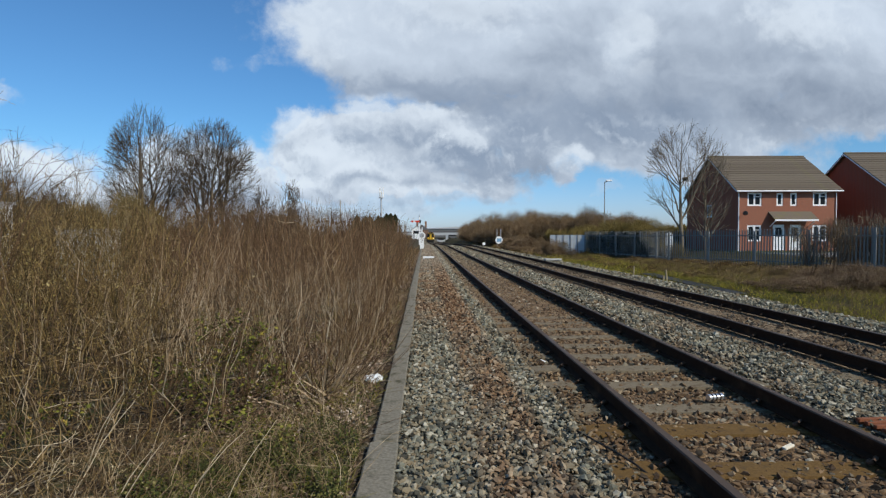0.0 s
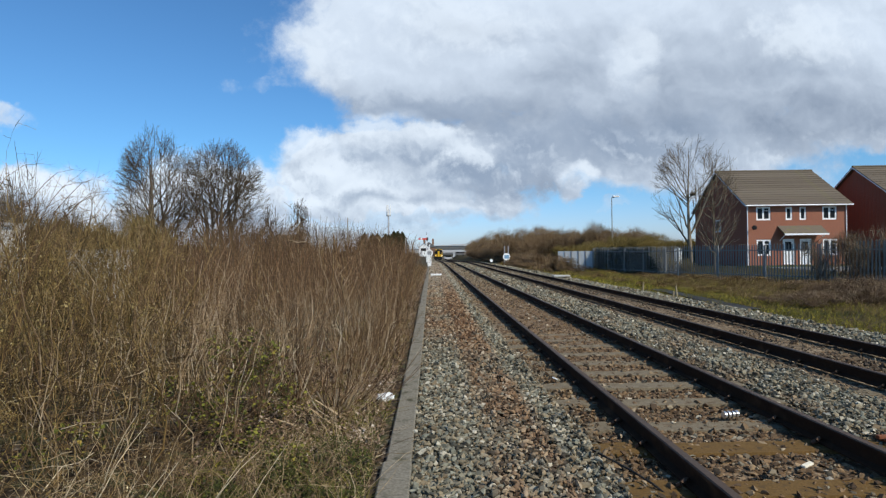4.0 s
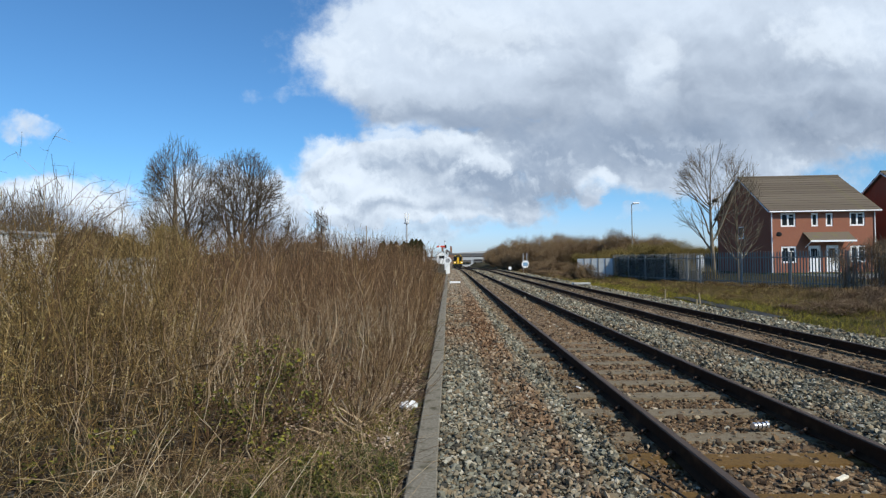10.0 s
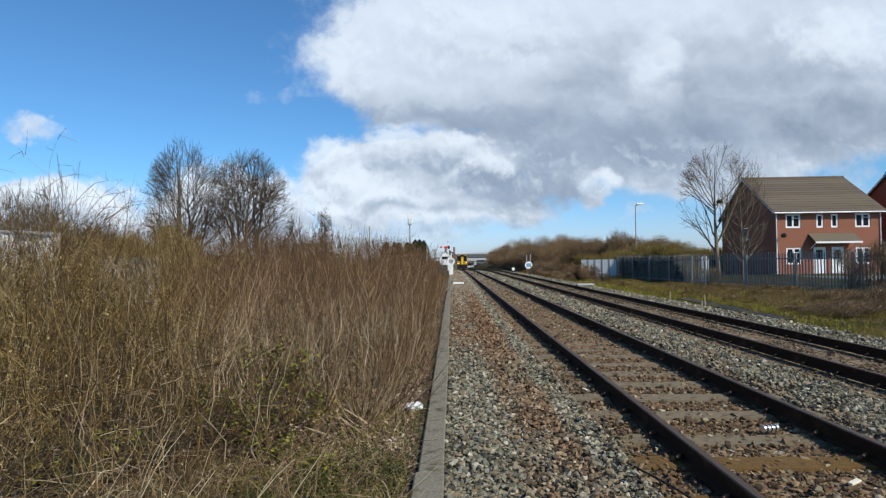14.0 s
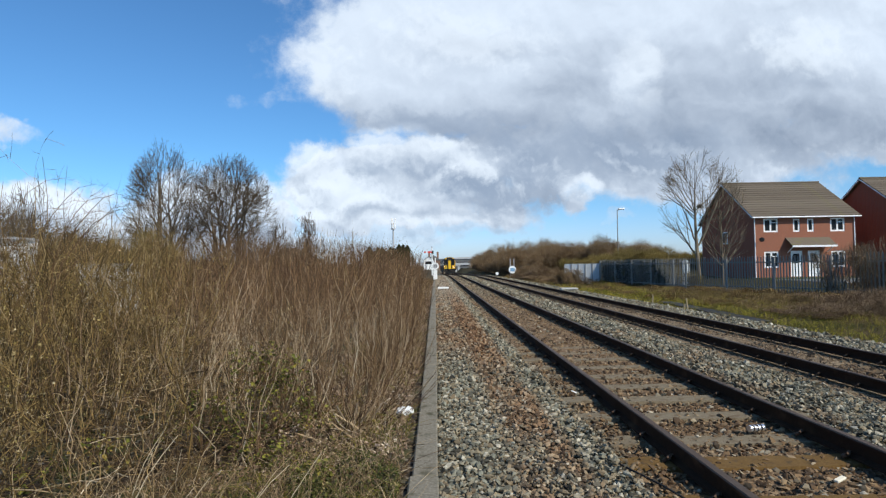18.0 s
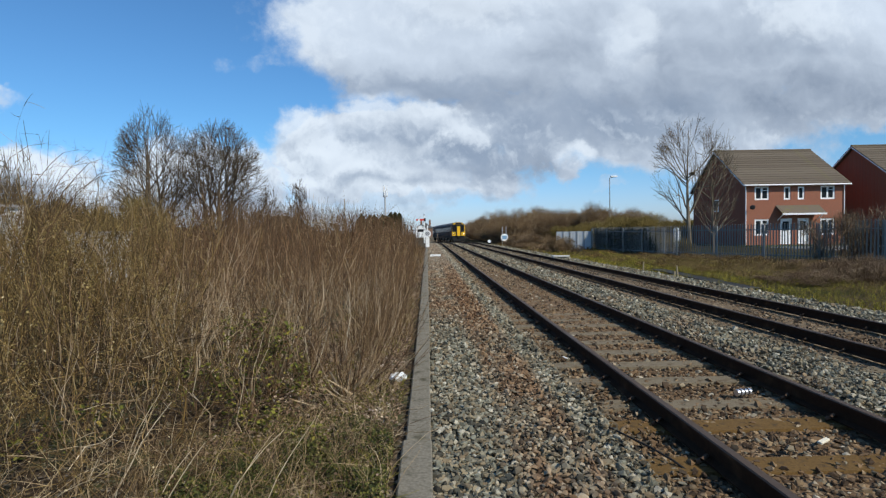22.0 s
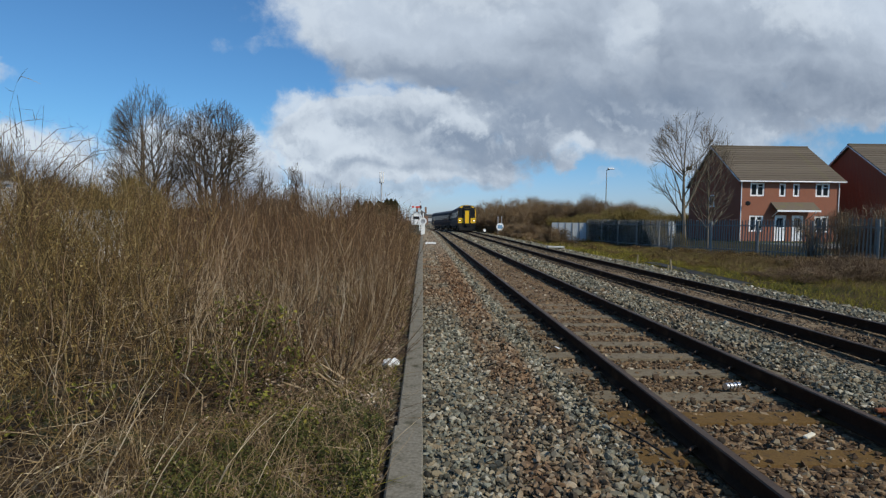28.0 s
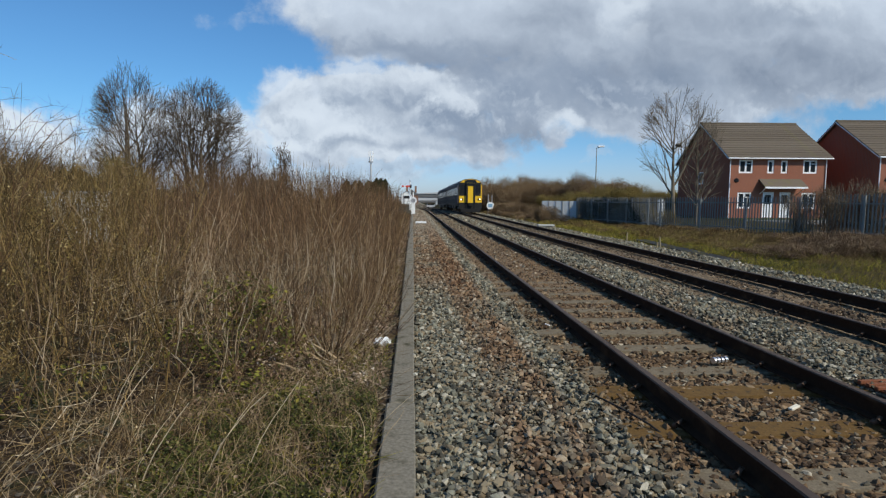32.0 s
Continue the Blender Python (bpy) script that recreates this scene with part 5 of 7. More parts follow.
        far = clip(start, way, np.full(len(idx), 99.0))
        A = shoot(start, way, np.maximum(far, 0.5), 8, 0.09, 0.04 if stems > 1 else 0.09)
        AR = (TR[idx, i] * 0.5)[:, None] * np.linspace(1, 0.3, 8)[None]
    B, BR = children(A, AR, dense[0], height * 0.24, 0.40, 0.2, 6, 0.22)
    C, CR = children(B, BR, dense[1], height * 0.14, 0.42, 0.2, 4, 0.16)
    D, DR = children(C, CR, dense[2], height * 0.075, 0.5, 0.2, 3, 0.12)
    CR, DR = np.maximum(CR, twig * 0.9), np.maximum(DR, twig * 0.55)
    for k in range(stems):
        part("trunk", bundle("trunk", [strands(T[k:k + 1], TR[k:k + 1], 8)]), mat, tree)
    part("crown", bundle("crown", [strands(A, AR, 5), strands(B, np.maximum(BR, twig), 4), strands(C, CR), strands(D, DR)]), mat, tree, "spray of bare limbs and twigs")
    return tree


TREE = "bare multi-stemmed tree with a dense fan of grey twigs"
make_tree((-19.6, 36, -0.1), (2.65, 10.3), 5, 10, 15, TREE, "tree bark", 0.010, 0.15, 0.52, 0.35, 0.08, (6, 5, 3), 0.12, True)
make_tree((-15.2, 35.5, -0.1), (2.9, 9.4), 5, 10, 33, TREE, "tree bark", 0.010, 0.16, 0.52, 0.30, 0.08, (6, 5, 3), 0.12, True)
nest_tree = make_tree((16.3, 37.5, -0.1), (2.7, 9.7), 1, 15, 21, "slender bare tree behind the fence with a bird nest", "bark", 0.009, 0.17, 0.56, 0.0, 0.22, (5, 5, 2), fan=True)
w = rng.normal(0, 1, (90, 3))
w /= np.linalg.norm(w, axis=1, keepdims=True)
w2 = np.roll(w, 1, 0)
V, F = strands(np.stack([w * 0.2, w2 * 0.2], 1) * np.array([1, 1, 0.7]) + np.array([0.1, -0.1, 5.6]), np.full((90, 2), 0.012))
part("nest", fast_mesh("nest", V, F), "bark", nest_tree, "dark ball of sticks, a bird nest")
make_tree((18.35, 38.2, -0.1), (1.7, 9.7), 1, 20, 6, "narrow bare tree with one straight stem beside the house", "bark", 0.009, 0.13, 0.5, 0.0, 0.12, (4, 4, 2), fan=True)


# ---- houses beyond the fence ----
def make_window(house, name, x, z, w, h, lights, y=0.0):
    """A white window in the front wall; lights: the widths of its panes as shares."""
    win = part(name, boxed(x - 0.03, x + w + 0.03, y - 0.035, y + 0.02, z - 0.06, z - 0.001, 0.008), "upvc", house, "white window with dark panes")
    bm = bmesh.new()
    f = 0.13
    box(bm, x, x + w, y - 0.02, y + 0.06, z, z + f), box(bm, x, x + w, y - 0.02, y + 0.06, z + h - f, z + h)
    box(bm, x, x + f, y - 0.02, y + 0.06, z + f, z + h - f), box(bm, x + w - f, x + w, y - 0.02, y + 0.06, z + f, z + h - f)
    at = x
    for s in lights[:-1]:
        at += s * w
        box(bm, at - f / 2, at + f / 2, y - 0.018, y + 0.058, z + f, z + h - f)
    part("window_frame", bm, "upvc", win)
    at = x
    for k, s in enumerate(lights):
        part("pane", boxed(at + 0.03, at + s * w - 0.03, y + 0.02, y + 0.035, z + 0.03, z + h - 0.03), "glass", win)
        if k % 2:
            part("opening_light", frame_bars(at + 0.03, at + s * w - 0.03, y - 0.035, z + h * 0.68, z + h - 0.05), "upvc", win)
        at += s * w
    return win


def frame_bars(x0, x1, y, z0, z1):
    bm = bmesh.new()
    f = 0.05
    box(bm, x0, x1, y, y + 0.03, z0, z0 + f), box(bm, x0, x1, y, y + 0.03, z1 - f, z1)
    box(bm, x0, x0 + f, y, y + 0.03, z0 + f, z1 - f), box(bm, x1 - f, x1, y, y + 0.03, z0 + f, z1 - f)
    return bm


def wall_with_holes(w, z1, holes, thick=0.25):
    """A front wall on y = 0 from x 0 to w, with openings (x, z, w, h)."""
    xs = sorted({0.0, w, *[h[0] for h in holes], *[h[0] + h[2] for h in holes]})
    zs = sorted({0.0, z1, *[h[1] for h in holes], *[h[1] + h[3] for h in holes]})
    bm = bmesh.new()
    for a, b in zip(xs, xs[1:]):
        for c, d in zip(zs, zs[1:]):
            mx, mz = (a + b) / 2, (c + d) / 2
            if not any(h[0] < mx < h[0] + h[2] and h[1] < mz < h[1] + h[3] for h in holes):
                box(bm, a, b, 0, thick, c, d)
    bmesh.ops.remove_doubles(bm, verts=bm.verts, dist=0.0005)
    return bm


def make_house(m, W, D, He, Hr, label):
    house = empty("house", m, label, "house", "brick houses")
    upper, ground = 3.80, 0.86
    holes = [(0.82, upper, 1.18, 1.12), (3.22, upper, 0.55, 1.08), (4.36, upper, 0.55, 1.08), (W - 2.0, upper, 1.18, 1.12),
             (0.82, ground, 1.18, 1.35), (W - 2.0, ground, 1.18, 1.35), (2.95, 0.12, 0.95, 2.12), (4.35, 0.12, 0.95, 2.12)]
    part("wall", wall_with_holes(W, He, holes), "brick", house)
    bm = prism(bmesh.new(), [(0.25, 0), (D, 0), (D, He), (D / 2, Hr - 0.12), (0.25, He)], 0.0, 0.25, "x")
    part("wall", bm, "brick", house)
    bm = prism(bmesh.new(), [(0.25, 0), (D, 0), (D, He), (D / 2, Hr - 0.12), (0.25, He)], W - 0.25, W, "x")
    part("wall", bm, "brick", house)
    part("wall", boxed(0.25, W - 0.25, D - 0.25, D, 0, He), "brick", house)
    for k, (x, z, w, h) in enumerate(holes[:6]):
        make_window(house, "window", x, z, w, h, (0.5, 0.5) if w > 1 else (1.0,), 0.06)
    # room darkness behind the panes is closed by floors
    part("floor_slab", boxed(0.25, W - 0.25, 0.25, D - 0.25, 2.55, 2.75), "grey", house)
    for x in (2.95, 4.35):
        door = part("door", boxed(x + 0.05, x + 0.90, 0.05, 0.10, 0.13, 2.2, 0.01), "upvc", house, "white panelled front door")
        part("pane", boxed(x + 0.22, x + 0.72, 0.035, 0.049, 1.25, 2.0), "glass", door)
        part("door_handle", tube(bmesh.new(), (x + 0.8, 0.02, 1.0), (x + 0.8, 0.02, 1.15), 0.012), "steel", door)
        part("frame", frame_bars(x, x + 0.95, 0.02, 0.12, 2.24), "upvc", door)
    # pitched roof in courses of tiles
    half, rise = D / 2, Hr - He
    slope = math.atan2(rise, half)
    rows = 15
    run = math.hypot(half + 0.35, rise * (half + 0.35) / half)
    eave_z = He - 0.35 * rise / half + 0.10
    for side in (0, 1):
        roof = part("roof", boxed(-0.25, W + 0.25, 0, run - 0.02, -0.10, -0.03), "tile", house, "brown concrete tile roof")
        roof.matrix_basis = pose(0, -0.35, eave_z, math.degrees(slope)) if side == 0 else pose(W, D + 0.35, eave_z, math.degrees(slope), 0, 180)
        course = bmesh.new()
        step = run / rows
        box(course, -0.27, W + 0.27, 0, step + 0.05, -0.025, 0.0)
        for v in course.verts:
            v.co.z += 0.028 * (1 - v.co.y / (step + 0.05))
        me = bpy.data.meshes.new("tile_course")
        course.to_mesh(me)
        course.free()
        me.materials.append(M["tile"])
        for k in range(rows):
            c = part("tile_course", me, "tile", roof)
            c.matrix_basis = pose(0, k * step, 0.0)
    part("ridge", tube(bmesh.new(), (-0.27, half, Hr + 0.10), (W + 0.27, half, Hr + 0.10), 0.10, sides=8), "tile", house)
    for x in (-0.29, W + 0.25):
        for s in (0, 1):
            board = part("bargeboard", boxed(x, x + 0.04, 0, run, -0.13, -0.045), "upvc", house, "white bargeboard")
            board.matrix_basis = pose(0, -0.35, eave_z, math.degrees(slope)) if s == 0 else pose(2 * x + 0.04, D + 0.35, eave_z, math.degrees(slope), 0, 180)
    part("fascia", boxed(-0.25, W + 0.25, -0.34, -0.30, eave_z - 0.14, eave_z - 0.02), "upvc", house, "white fascia board")
    part("gutter", tube(bmesh.new(), (-0.25, -0.40, eave_z - 0.08), (W + 0.25, -0.40, eave_z - 0.08), 0.055, sides=8), "upvc", house, "white gutter")
    for x in (0.06, W - 0.10):
        part("drainpipe", tube(bmesh.new(), (x, -0.07, 0), (x, -0.07, eave_z - 0.12), 0.04, sides=8), "upvc", house, "white drainpipe")
    # porch roof over both doors
    porch = part("porch_roof", prism(bmesh.new(), [(-0.90, 2.58), (0.0, 3.22), (0.0, 3.34), (-0.96, 2.66)], 2.55, 6.1, "x"), "tile", house, "tiled lean-to porch roof")
    part("fascia", boxed(2.55, 6.1, -0.99, -0.955, 2.52, 2.66), "upvc", porch)
    for x in (2.7, 5.9):
        part("bracket", tube(bmesh.new(), (x, -0.8, 2.56), (x, -0.02, 2.1), 0.04, sides=6), "upvc", porch)
    dish = part("satellite_dish", tube(bmesh.new(), (0.45, -0.02, 3.1), (0.45, -0.40, 3.17), 0.02, sides=6), "black", house, "dark satellite dish on the wall")
    bm = bmesh.new()
    bmesh.ops.create_cone(bm, cap_ends=True, segments=18, radius1=0.20, radius2=0.13, depth=0.06, matrix=Matrix.Translation((0.42, -0.45, 3.2)) @ Euler((radians(75), 0, radians(-30))).to_matrix().to_4x4())
    part("dish", bm, "black", dish)
    return house


def make_gable_window(house, D):
    win = part("window", boxed(-0.06, -0.004, D * 0.5 - 0.5, D * 0.5 + 0.5, 3.0, 3.06), "upvc", house, "white side window")
    part("window_frame", boxed(-0.05, -0.003, D * 0.5 - 0.45, D * 0.5 + 0.45, 3.06, 4.1, 0.01), "upvc", win)
    part("pane", boxed(-0.062, -0.051, D * 0.5 - 0.38, D * 0.5 + 0.38, 3.13, 4.03), "glass", win)


near_house = make_house(pose(24.3, 44.5, 0.19, 0, 0, -2.5), 8.22, 9.6, 5.22, 8.44, "red brick semi-detached house with brown tiled roof and white windows")
make_gable_window(near_house, 9.6)
make_house(pose(35.15, 42.0, 0.19, 0, 0, -2.5), 8.22, 9.6, 5.22, 8.44, "neighbouring red brick house with brown tiled roof")


def make_drive():
    """Tarmac drive between the fence and the houses, and the strip of lawn at their foot."""
    for name, mat, y0, y1, z, label, kind in (("drive", "tarmac", 33.0, 40.6, 0.24, "grey tarmac drive behind the fence", "drive"),
                                              ("lawn", "lawn", 40.7, 44.2, 0.27, "strip of mown lawn along the house front", "lawn")):
        o = part(name, boxed(23.2, 48.0, y0, y1, z - 0.25, z, 0.02), mat)
        tagged(o, label, kind, kind="structure")


M["tarmac"] = plain("grey tarmac", (0.17, 0.168, 0.165), 0.9, 0.0, 0.25, 1.2, 60.0, (0.10, 0.098, 0.09), 0.5)
M["lawn"] = plain("mown lawn", (0.05, 0.062, 0.016), 0.95, 0.0, 0.4, 2.0, 40.0, (0.07, 0.06, 0.025), 0.5)
make_drive()


# ---- palisade fence ----
def make_fence(points, height=2.05, label="grey steel palisade fence"):
    fence = empty("palisade_fence", Matrix(), label, "fence", "fences")
    pale = bmesh.new()
    outline = [(-0.034, 0.012), (-0.02, -0.006), (0.02, -0.006), (0.034, 0.012), (0.02, 0.0), (-0.02, 0.0)]
    rows = [[pale.verts.new((x, y, z)) for x, y in outline] for z in (0.05, height - 0.1)]
    tops = [pale.verts.new((x * 0.15, y, height)) for x, y in outline]
    for a, b in ((rows[0], rows[1]), (rows[1], tops)):
        for i in range(6):
            pale.faces.new((a[i], a[(i + 1) % 6], b[(i + 1) % 6], b[i]))
    me = bpy.data.meshes.new("pale")
    pale.to_mesh(me)
    pale.free()
    me.materials.append(M["steel"])
    post = bpy.data.meshes.new("post")
    bm = boxed(-0.05, 0.05, 0.02, 0.12, 0, height - 0.08, 0.006)
    bm.to_mesh(post)
    bm.free()
    post.materials.append(M["steel"])
    for (x0, y0), (x1, y1) in zip(points, points[1:]):
        L, a = math.hypot(x1 - x0, y1 - y0), math.atan2(y1 - y0, x1 - x0)
        n = int(L / 0.155)
        for i in range(n):
            s = i / n
            x, y = x0 + (x1 - x0) * s, y0 + (y1 - y0) * s
            o = part("pale", me, "steel", fence)
            o.matrix_basis = pose(x, y, ground_at(x, y), rng.uniform(-0.6, 0.6), rng.uniform(-0.8, 0.8), math.degrees(a) + 180)
            if i % 18 == 0:
                o = part("post", post, "steel", fence)
                o.matrix_basis = pose(x, y, ground_at(x, y) - 0.02, 0, 0, math.degrees(a) + 180)
        for z in (0.4, height - 0.35):
            rail = part("rail", boxed(0, L, -0.055, -0.015, z - 0.03, z + 0.03), "steel", fence)
            rail.matrix_basis = pose(x0, y0, ground_at((x0 + x1) / 2, (y0 + y1) / 2), 0, 0, math.degrees(a))


make_fence([(12.2, 46.5), (13.8, 34.0), (19.6, 22.5)], 2.12)


def make_panel_fence():
    """Solid pale sheet panels that close the end of the fence towards the line."""
    f = empty("panel_fence", pose(12.1, 46.6, -0.2, 0, 0, 155), "pale grey sheet-metal panel fence", "fence", "fences")
    for k in range(5):
        bm = bmesh.new()
        prism(bm, [(k * 0.6 + i * 0.075, 0.0 if i % 2 else 0.007) for i in range(9)] + [(k * 0.6 + 0.6, 0.05), (k * 0.6, 0.05)], 0, 1.80)
        for v in bm.verts:
            v.co = Vector((v.co.x, -v.co.z, v.co.y))
        bmesh.ops.recalc_face_normals(bm, faces=bm.faces)
        part("panel", bm, "sheet", f)
        part("post", boxed(k * 0.6 - 0.03, k * 0.6 + 0.03, 0.004, 0.05, 0, 1.84), "steel", f)


M["sheet"] = plain("pale sheet metal", (0.50, 0.53, 0.54), 0.55, 0.1, 0.1)
make_panel_fence()


# ---- bushes and hedges ----
def bush_mesh(name, seed, count, twig, rad):
    """A leafless bush one metre across and high: sprays of twigs through an uneven dome."""
    r = np.random.default_rng(seed)
    lobes = np.stack([r.uniform(-0.35, 0.35, 7), r.uniform(-0.35, 0.35, 7), r.uniform(0.25, 0.72, 7)], -1)
    size = r.uniform(0.16, 0.30, 7)
    k = r.integers(0, 7, count)
    d = r.normal(0, 1, (count, 3))
    d /= np.linalg.norm(d, axis=1, keepdims=True)
    at = lobes[k] + d * (size[k] * r.uniform(0.2, 1.0, count) ** 0.5)[:, None]
    at[:, 2] = np.abs(at[:, 2])
    way = d * 0.6 + r.normal(0, 0.5, (count, 3)) + np.array([0, 0, 0.75])
    way /= np.linalg.norm(way, axis=1, keepdims=True)
    t = np.linspace(-0.5, 0.5, 3)[None, :, None]
    P = at[:, None] + way[:, None] * (twig * r.uniform(0.5, 1.4, count))[:, None, None] * t
    P += r.normal(0, 0.02, P.shape) * (np.abs(t) > 0.1)
    R = np.repeat((rad * r.uniform(0.5, 1.3, count))[:, None], 3, 1) * np.array([1.0, 0.8, 0.35])
    # main stems
    n = 26
    b = np.stack([r.normal(0, 0.12, n), r.normal(0, 0.12, n), np.full(n, -0.03)], -1)
    tip = lobes[r.integers(0, 7, n)] + r.normal(0, 0.08, (n, 3))
    tt = np.linspace(0, 1, 5)[None, :, None]
    S = b[:, None] * (1 - tt) + tip[:, None] * tt + r.normal(0, 0.015, (n, 5, 3)) * (tt > 0)
    SR = np.repeat(np.linspace(0.012, 0.004, 5)[None], n, 0)
    return bundle(name, [strands(P, R), strands(S, SR)])


def make_bushes():
    meshes = {}
    for mat, seeds in (("thorn", (21, 22, 23)), ("hedge", (31, 32)), ("whip", (35,)), ("scrub", (36,)), ("bark", (41,)), ("tree bark", (47,)), ("bramble", (43, 44))):
        meshes[mat] = []
        for s in seeds:
            me = bush_mesh("bush", s, 900 if s == 47 else 700 if s == 41 else 1500 if mat == "bramble" else 4200 if mat in ("thorn", "hedge") else 1900, 0.20 if s == 41 else 0.15, 0.0028 if s == 41 else 0.0022 if mat in ("thorn", "hedge") else 0.0034)
            me.materials.append(M[mat])
            meshes[mat].append(me)
    r = random.Random(5)

    def bush(x, y, w, h, mat, label, group):
        o = part("bush", r.choice(meshes[mat]), mat)
        o.matrix_basis = pose(x, y, ground_at(x, y) - 0.03, 0, 0, r.uniform(0, 360)) @ Matrix.Diagonal((w, w, h, 1))
        tagged(o, label, "bush", group)
    # scrub wood beyond the sign, along the far line
    for i in range(26):
        s = i / 25
        y = 76 + 95 * s
        bush(9.6 + 0.6 * math.sin(i * 2.1) + 1.6 * s + r.uniform(0, 1.5), y, r.uniform(5, 7), r.uniform(3.6, 5.2) + 0.9 * math.sin(i * 1.3), "thorn", "leafless brown thorn bush beside the line", "trackside bushes")
    for i in range(14):
        bush(15 + i * 1.6 + r.uniform(-0.5, 0.5), 92 + r.uniform(-4, 10), 7, r.uniform(4.8, 6.8), "thorn", "tall leafless brown thorn bush", "trackside bushes")
    # hedge behind the fence
    for i in range(15):
        bush(14.8 + i * 1.25, 62 + r.uniform(-2, 2) - i * 0.3, 4.2, r.uniform(3.2, 4.1), "hedge", "olive-brown leafless hedge bush", "hedge")
    for i in range(9):
        s = i / 8
        bush(13.2 + 1.7 * s + 0.3, 45.0 - 9 * s, 2.2, r.uniform(1.6, 2.0), "hedge", "ivy-dark hedge bush close behind the fence", "hedge")
    # brambles in front of the fence
    for i in range(11):
        x = 14.6 + i * 0.55 + r.uniform(-0.2, 0.2)
        bush(10.2 + i * 0.55 + r.uniform(-0.3, 0.3), 16.2 + r.uniform(-0.8, 2.6), 1.9, r.uniform(0.55, 0.95) * min(1, 0.5 + i * 0.1), "bramble", "low purple-brown bramble tangle on the verge", "bramble mounds")
        bush(x, 21.6 + r.uniform(-1.2, 1.2) - i * 0.35, 2.0, r.uniform(0.5, 0.85), "bramble", "low brown bramble mound in front of the fence", "bramble mounds")
    for i in range(7):
        bush(17.6 + i * 0.75, 26.6 - i * 0.45 + r.uniform(-0.4, 0.4), 2.4, r.uniform(2.3, 2.9) + 0.16 * i, ("bark", "bramble", "bark")[i % 3], "tall loose leafless bush behind the fence", "bramble mounds")
    for i in range(26):
        s = i / 25
        x, y = (12.0 + 3.2 * s * s + r.uniform(-0.9, 0.2), 45 - 20 * s + r.uniform(-0.5, 0.5))
        bush(x, y, r.uniform(0.9, 1.5), r.uniform(0.25, 0.6), ("scrub", "scrub", "hedge")[i % 3], "low dead scrub along the fence foot", "bramble mounds")
    for i in range(22):
        s = i / 21
        x, y = (12.6 + 3.6 * s + r.uniform(-0.5, 0.3), 36 - 12.5 * s + r.uniform(-0.5, 0.5))
        bush(x, y, r.uniform(1.0, 1.7), r.uniform(0.22, 0.5), ("bramble", "scrub", "bramble", "tree bark")[i % 4], "dead brown bramble growing into the fence foot", "bramble mounds")
    for i in range(24):
        x, y = r.uniform(9.4, 12.4), r.uniform(21, 42)
        bush(x + 0.04 * (30 - y), y, r.uniform(0.5, 1.0), r.uniform(0.18, 0.38), ("scrub", "hedge", "scrub")[i % 3], "tuft of dead growth on the grass verge", "bramble mounds")
    # scrub in the gap below the sign
    for i in range(9):
        bush(8.9 + r.uniform(-0.4, 2.0), 60 + i * 2.2, 3.0, r.uniform(1.2, 2.0), "thorn", "low brown scrub beside the line", "trackside bushes")
    # dry bank below the panel fence
    for i in range(12):
        bush(8.6 + r.uniform(-0.3, 1.2), 44.5 + i * 2.2, 2.2, r.uniform(0.6, 1.2), "thorn", "low dry brown growth on the grass bank", "trackside bushes")
    for i in range(3):
        bush(8.5 + i * 0.36, 44.6 + r.uniform(-0.5, 0.6), 1.7, 1.75 - 0.16 * i, "thorn", "dry brown growth in front of the panel fence", "trackside bushes")
    # left: behind the thicket
    for i in range(26):
        bush(-52 + i * 1.65, 52 + r.uniform(-6, 8), 6.5, r.uniform(2.6, 3.6), "whip" if i % 2 else "hedge", "leafless brown bush behind the thicket", "far bushes")
    for i in range(9):
        bush(-26.0 + i * 1.05, 31 + r.uniform(-1.5, 1.5), 4.0, r.uniform(4.9, 5.5) - 0.2 * abs(i - 4), "hedge", "olive-brown bush under the trees", "far bushes")
    for x, y, h in ((-19.4, 22.5, 5.6), (-20.8, 23.4, 6.4), (-18.6, 23.6, 5.0)):
        bush(x, y, 3.0, h, "tree bark", "tall dark thorn bush standing over the scrub", "far bushes")
    for i in range(14):
        bush(-7.8 - r.uniform(0, 5), 62 + i * 6, 6, r.uniform(2.6, 3.6), "whip", "leafless reddish bush beside the path", "far bushes")


make_bushes()


def make_ivy():
    """Ivy and dead growth grown through a stretch of the fence."""
    n = 34000
    s = rng.random(n) * 0.80
    top = 1.98 + 0.10 * np.sin(s * 40) + 0.10 * np.sin(s * 93 + 1) - 1.1 * np.clip((s - 0.68) / 0.12, 0, 1)
    thin = 0.80 + 0.35 * np.sin(s * 27 + 0.6) * np.sin(s * 11)
    keep = rng.random(n) < np.clip(thin, 0.45, 1)
    s, top = s[keep], top[keep]
    n = len(s)
    x, y = 12.25 + 1.6 * s, 46.2 - 12.2 * s
    P = np.stack([x + rng.normal(0.14, 0.10, n), y + rng.normal(0, 0.12, n), -0.2 + rng.random(n) * top], -1)
    V, F = leaf_quads(P, 0.085, 0.9)
    o = part("ivy", fast_mesh("ivy", V, F), "ivy")
    tagged(o, "dark ivy grown through the palisade fence", "ivy", kind="stuff")


make_ivy()


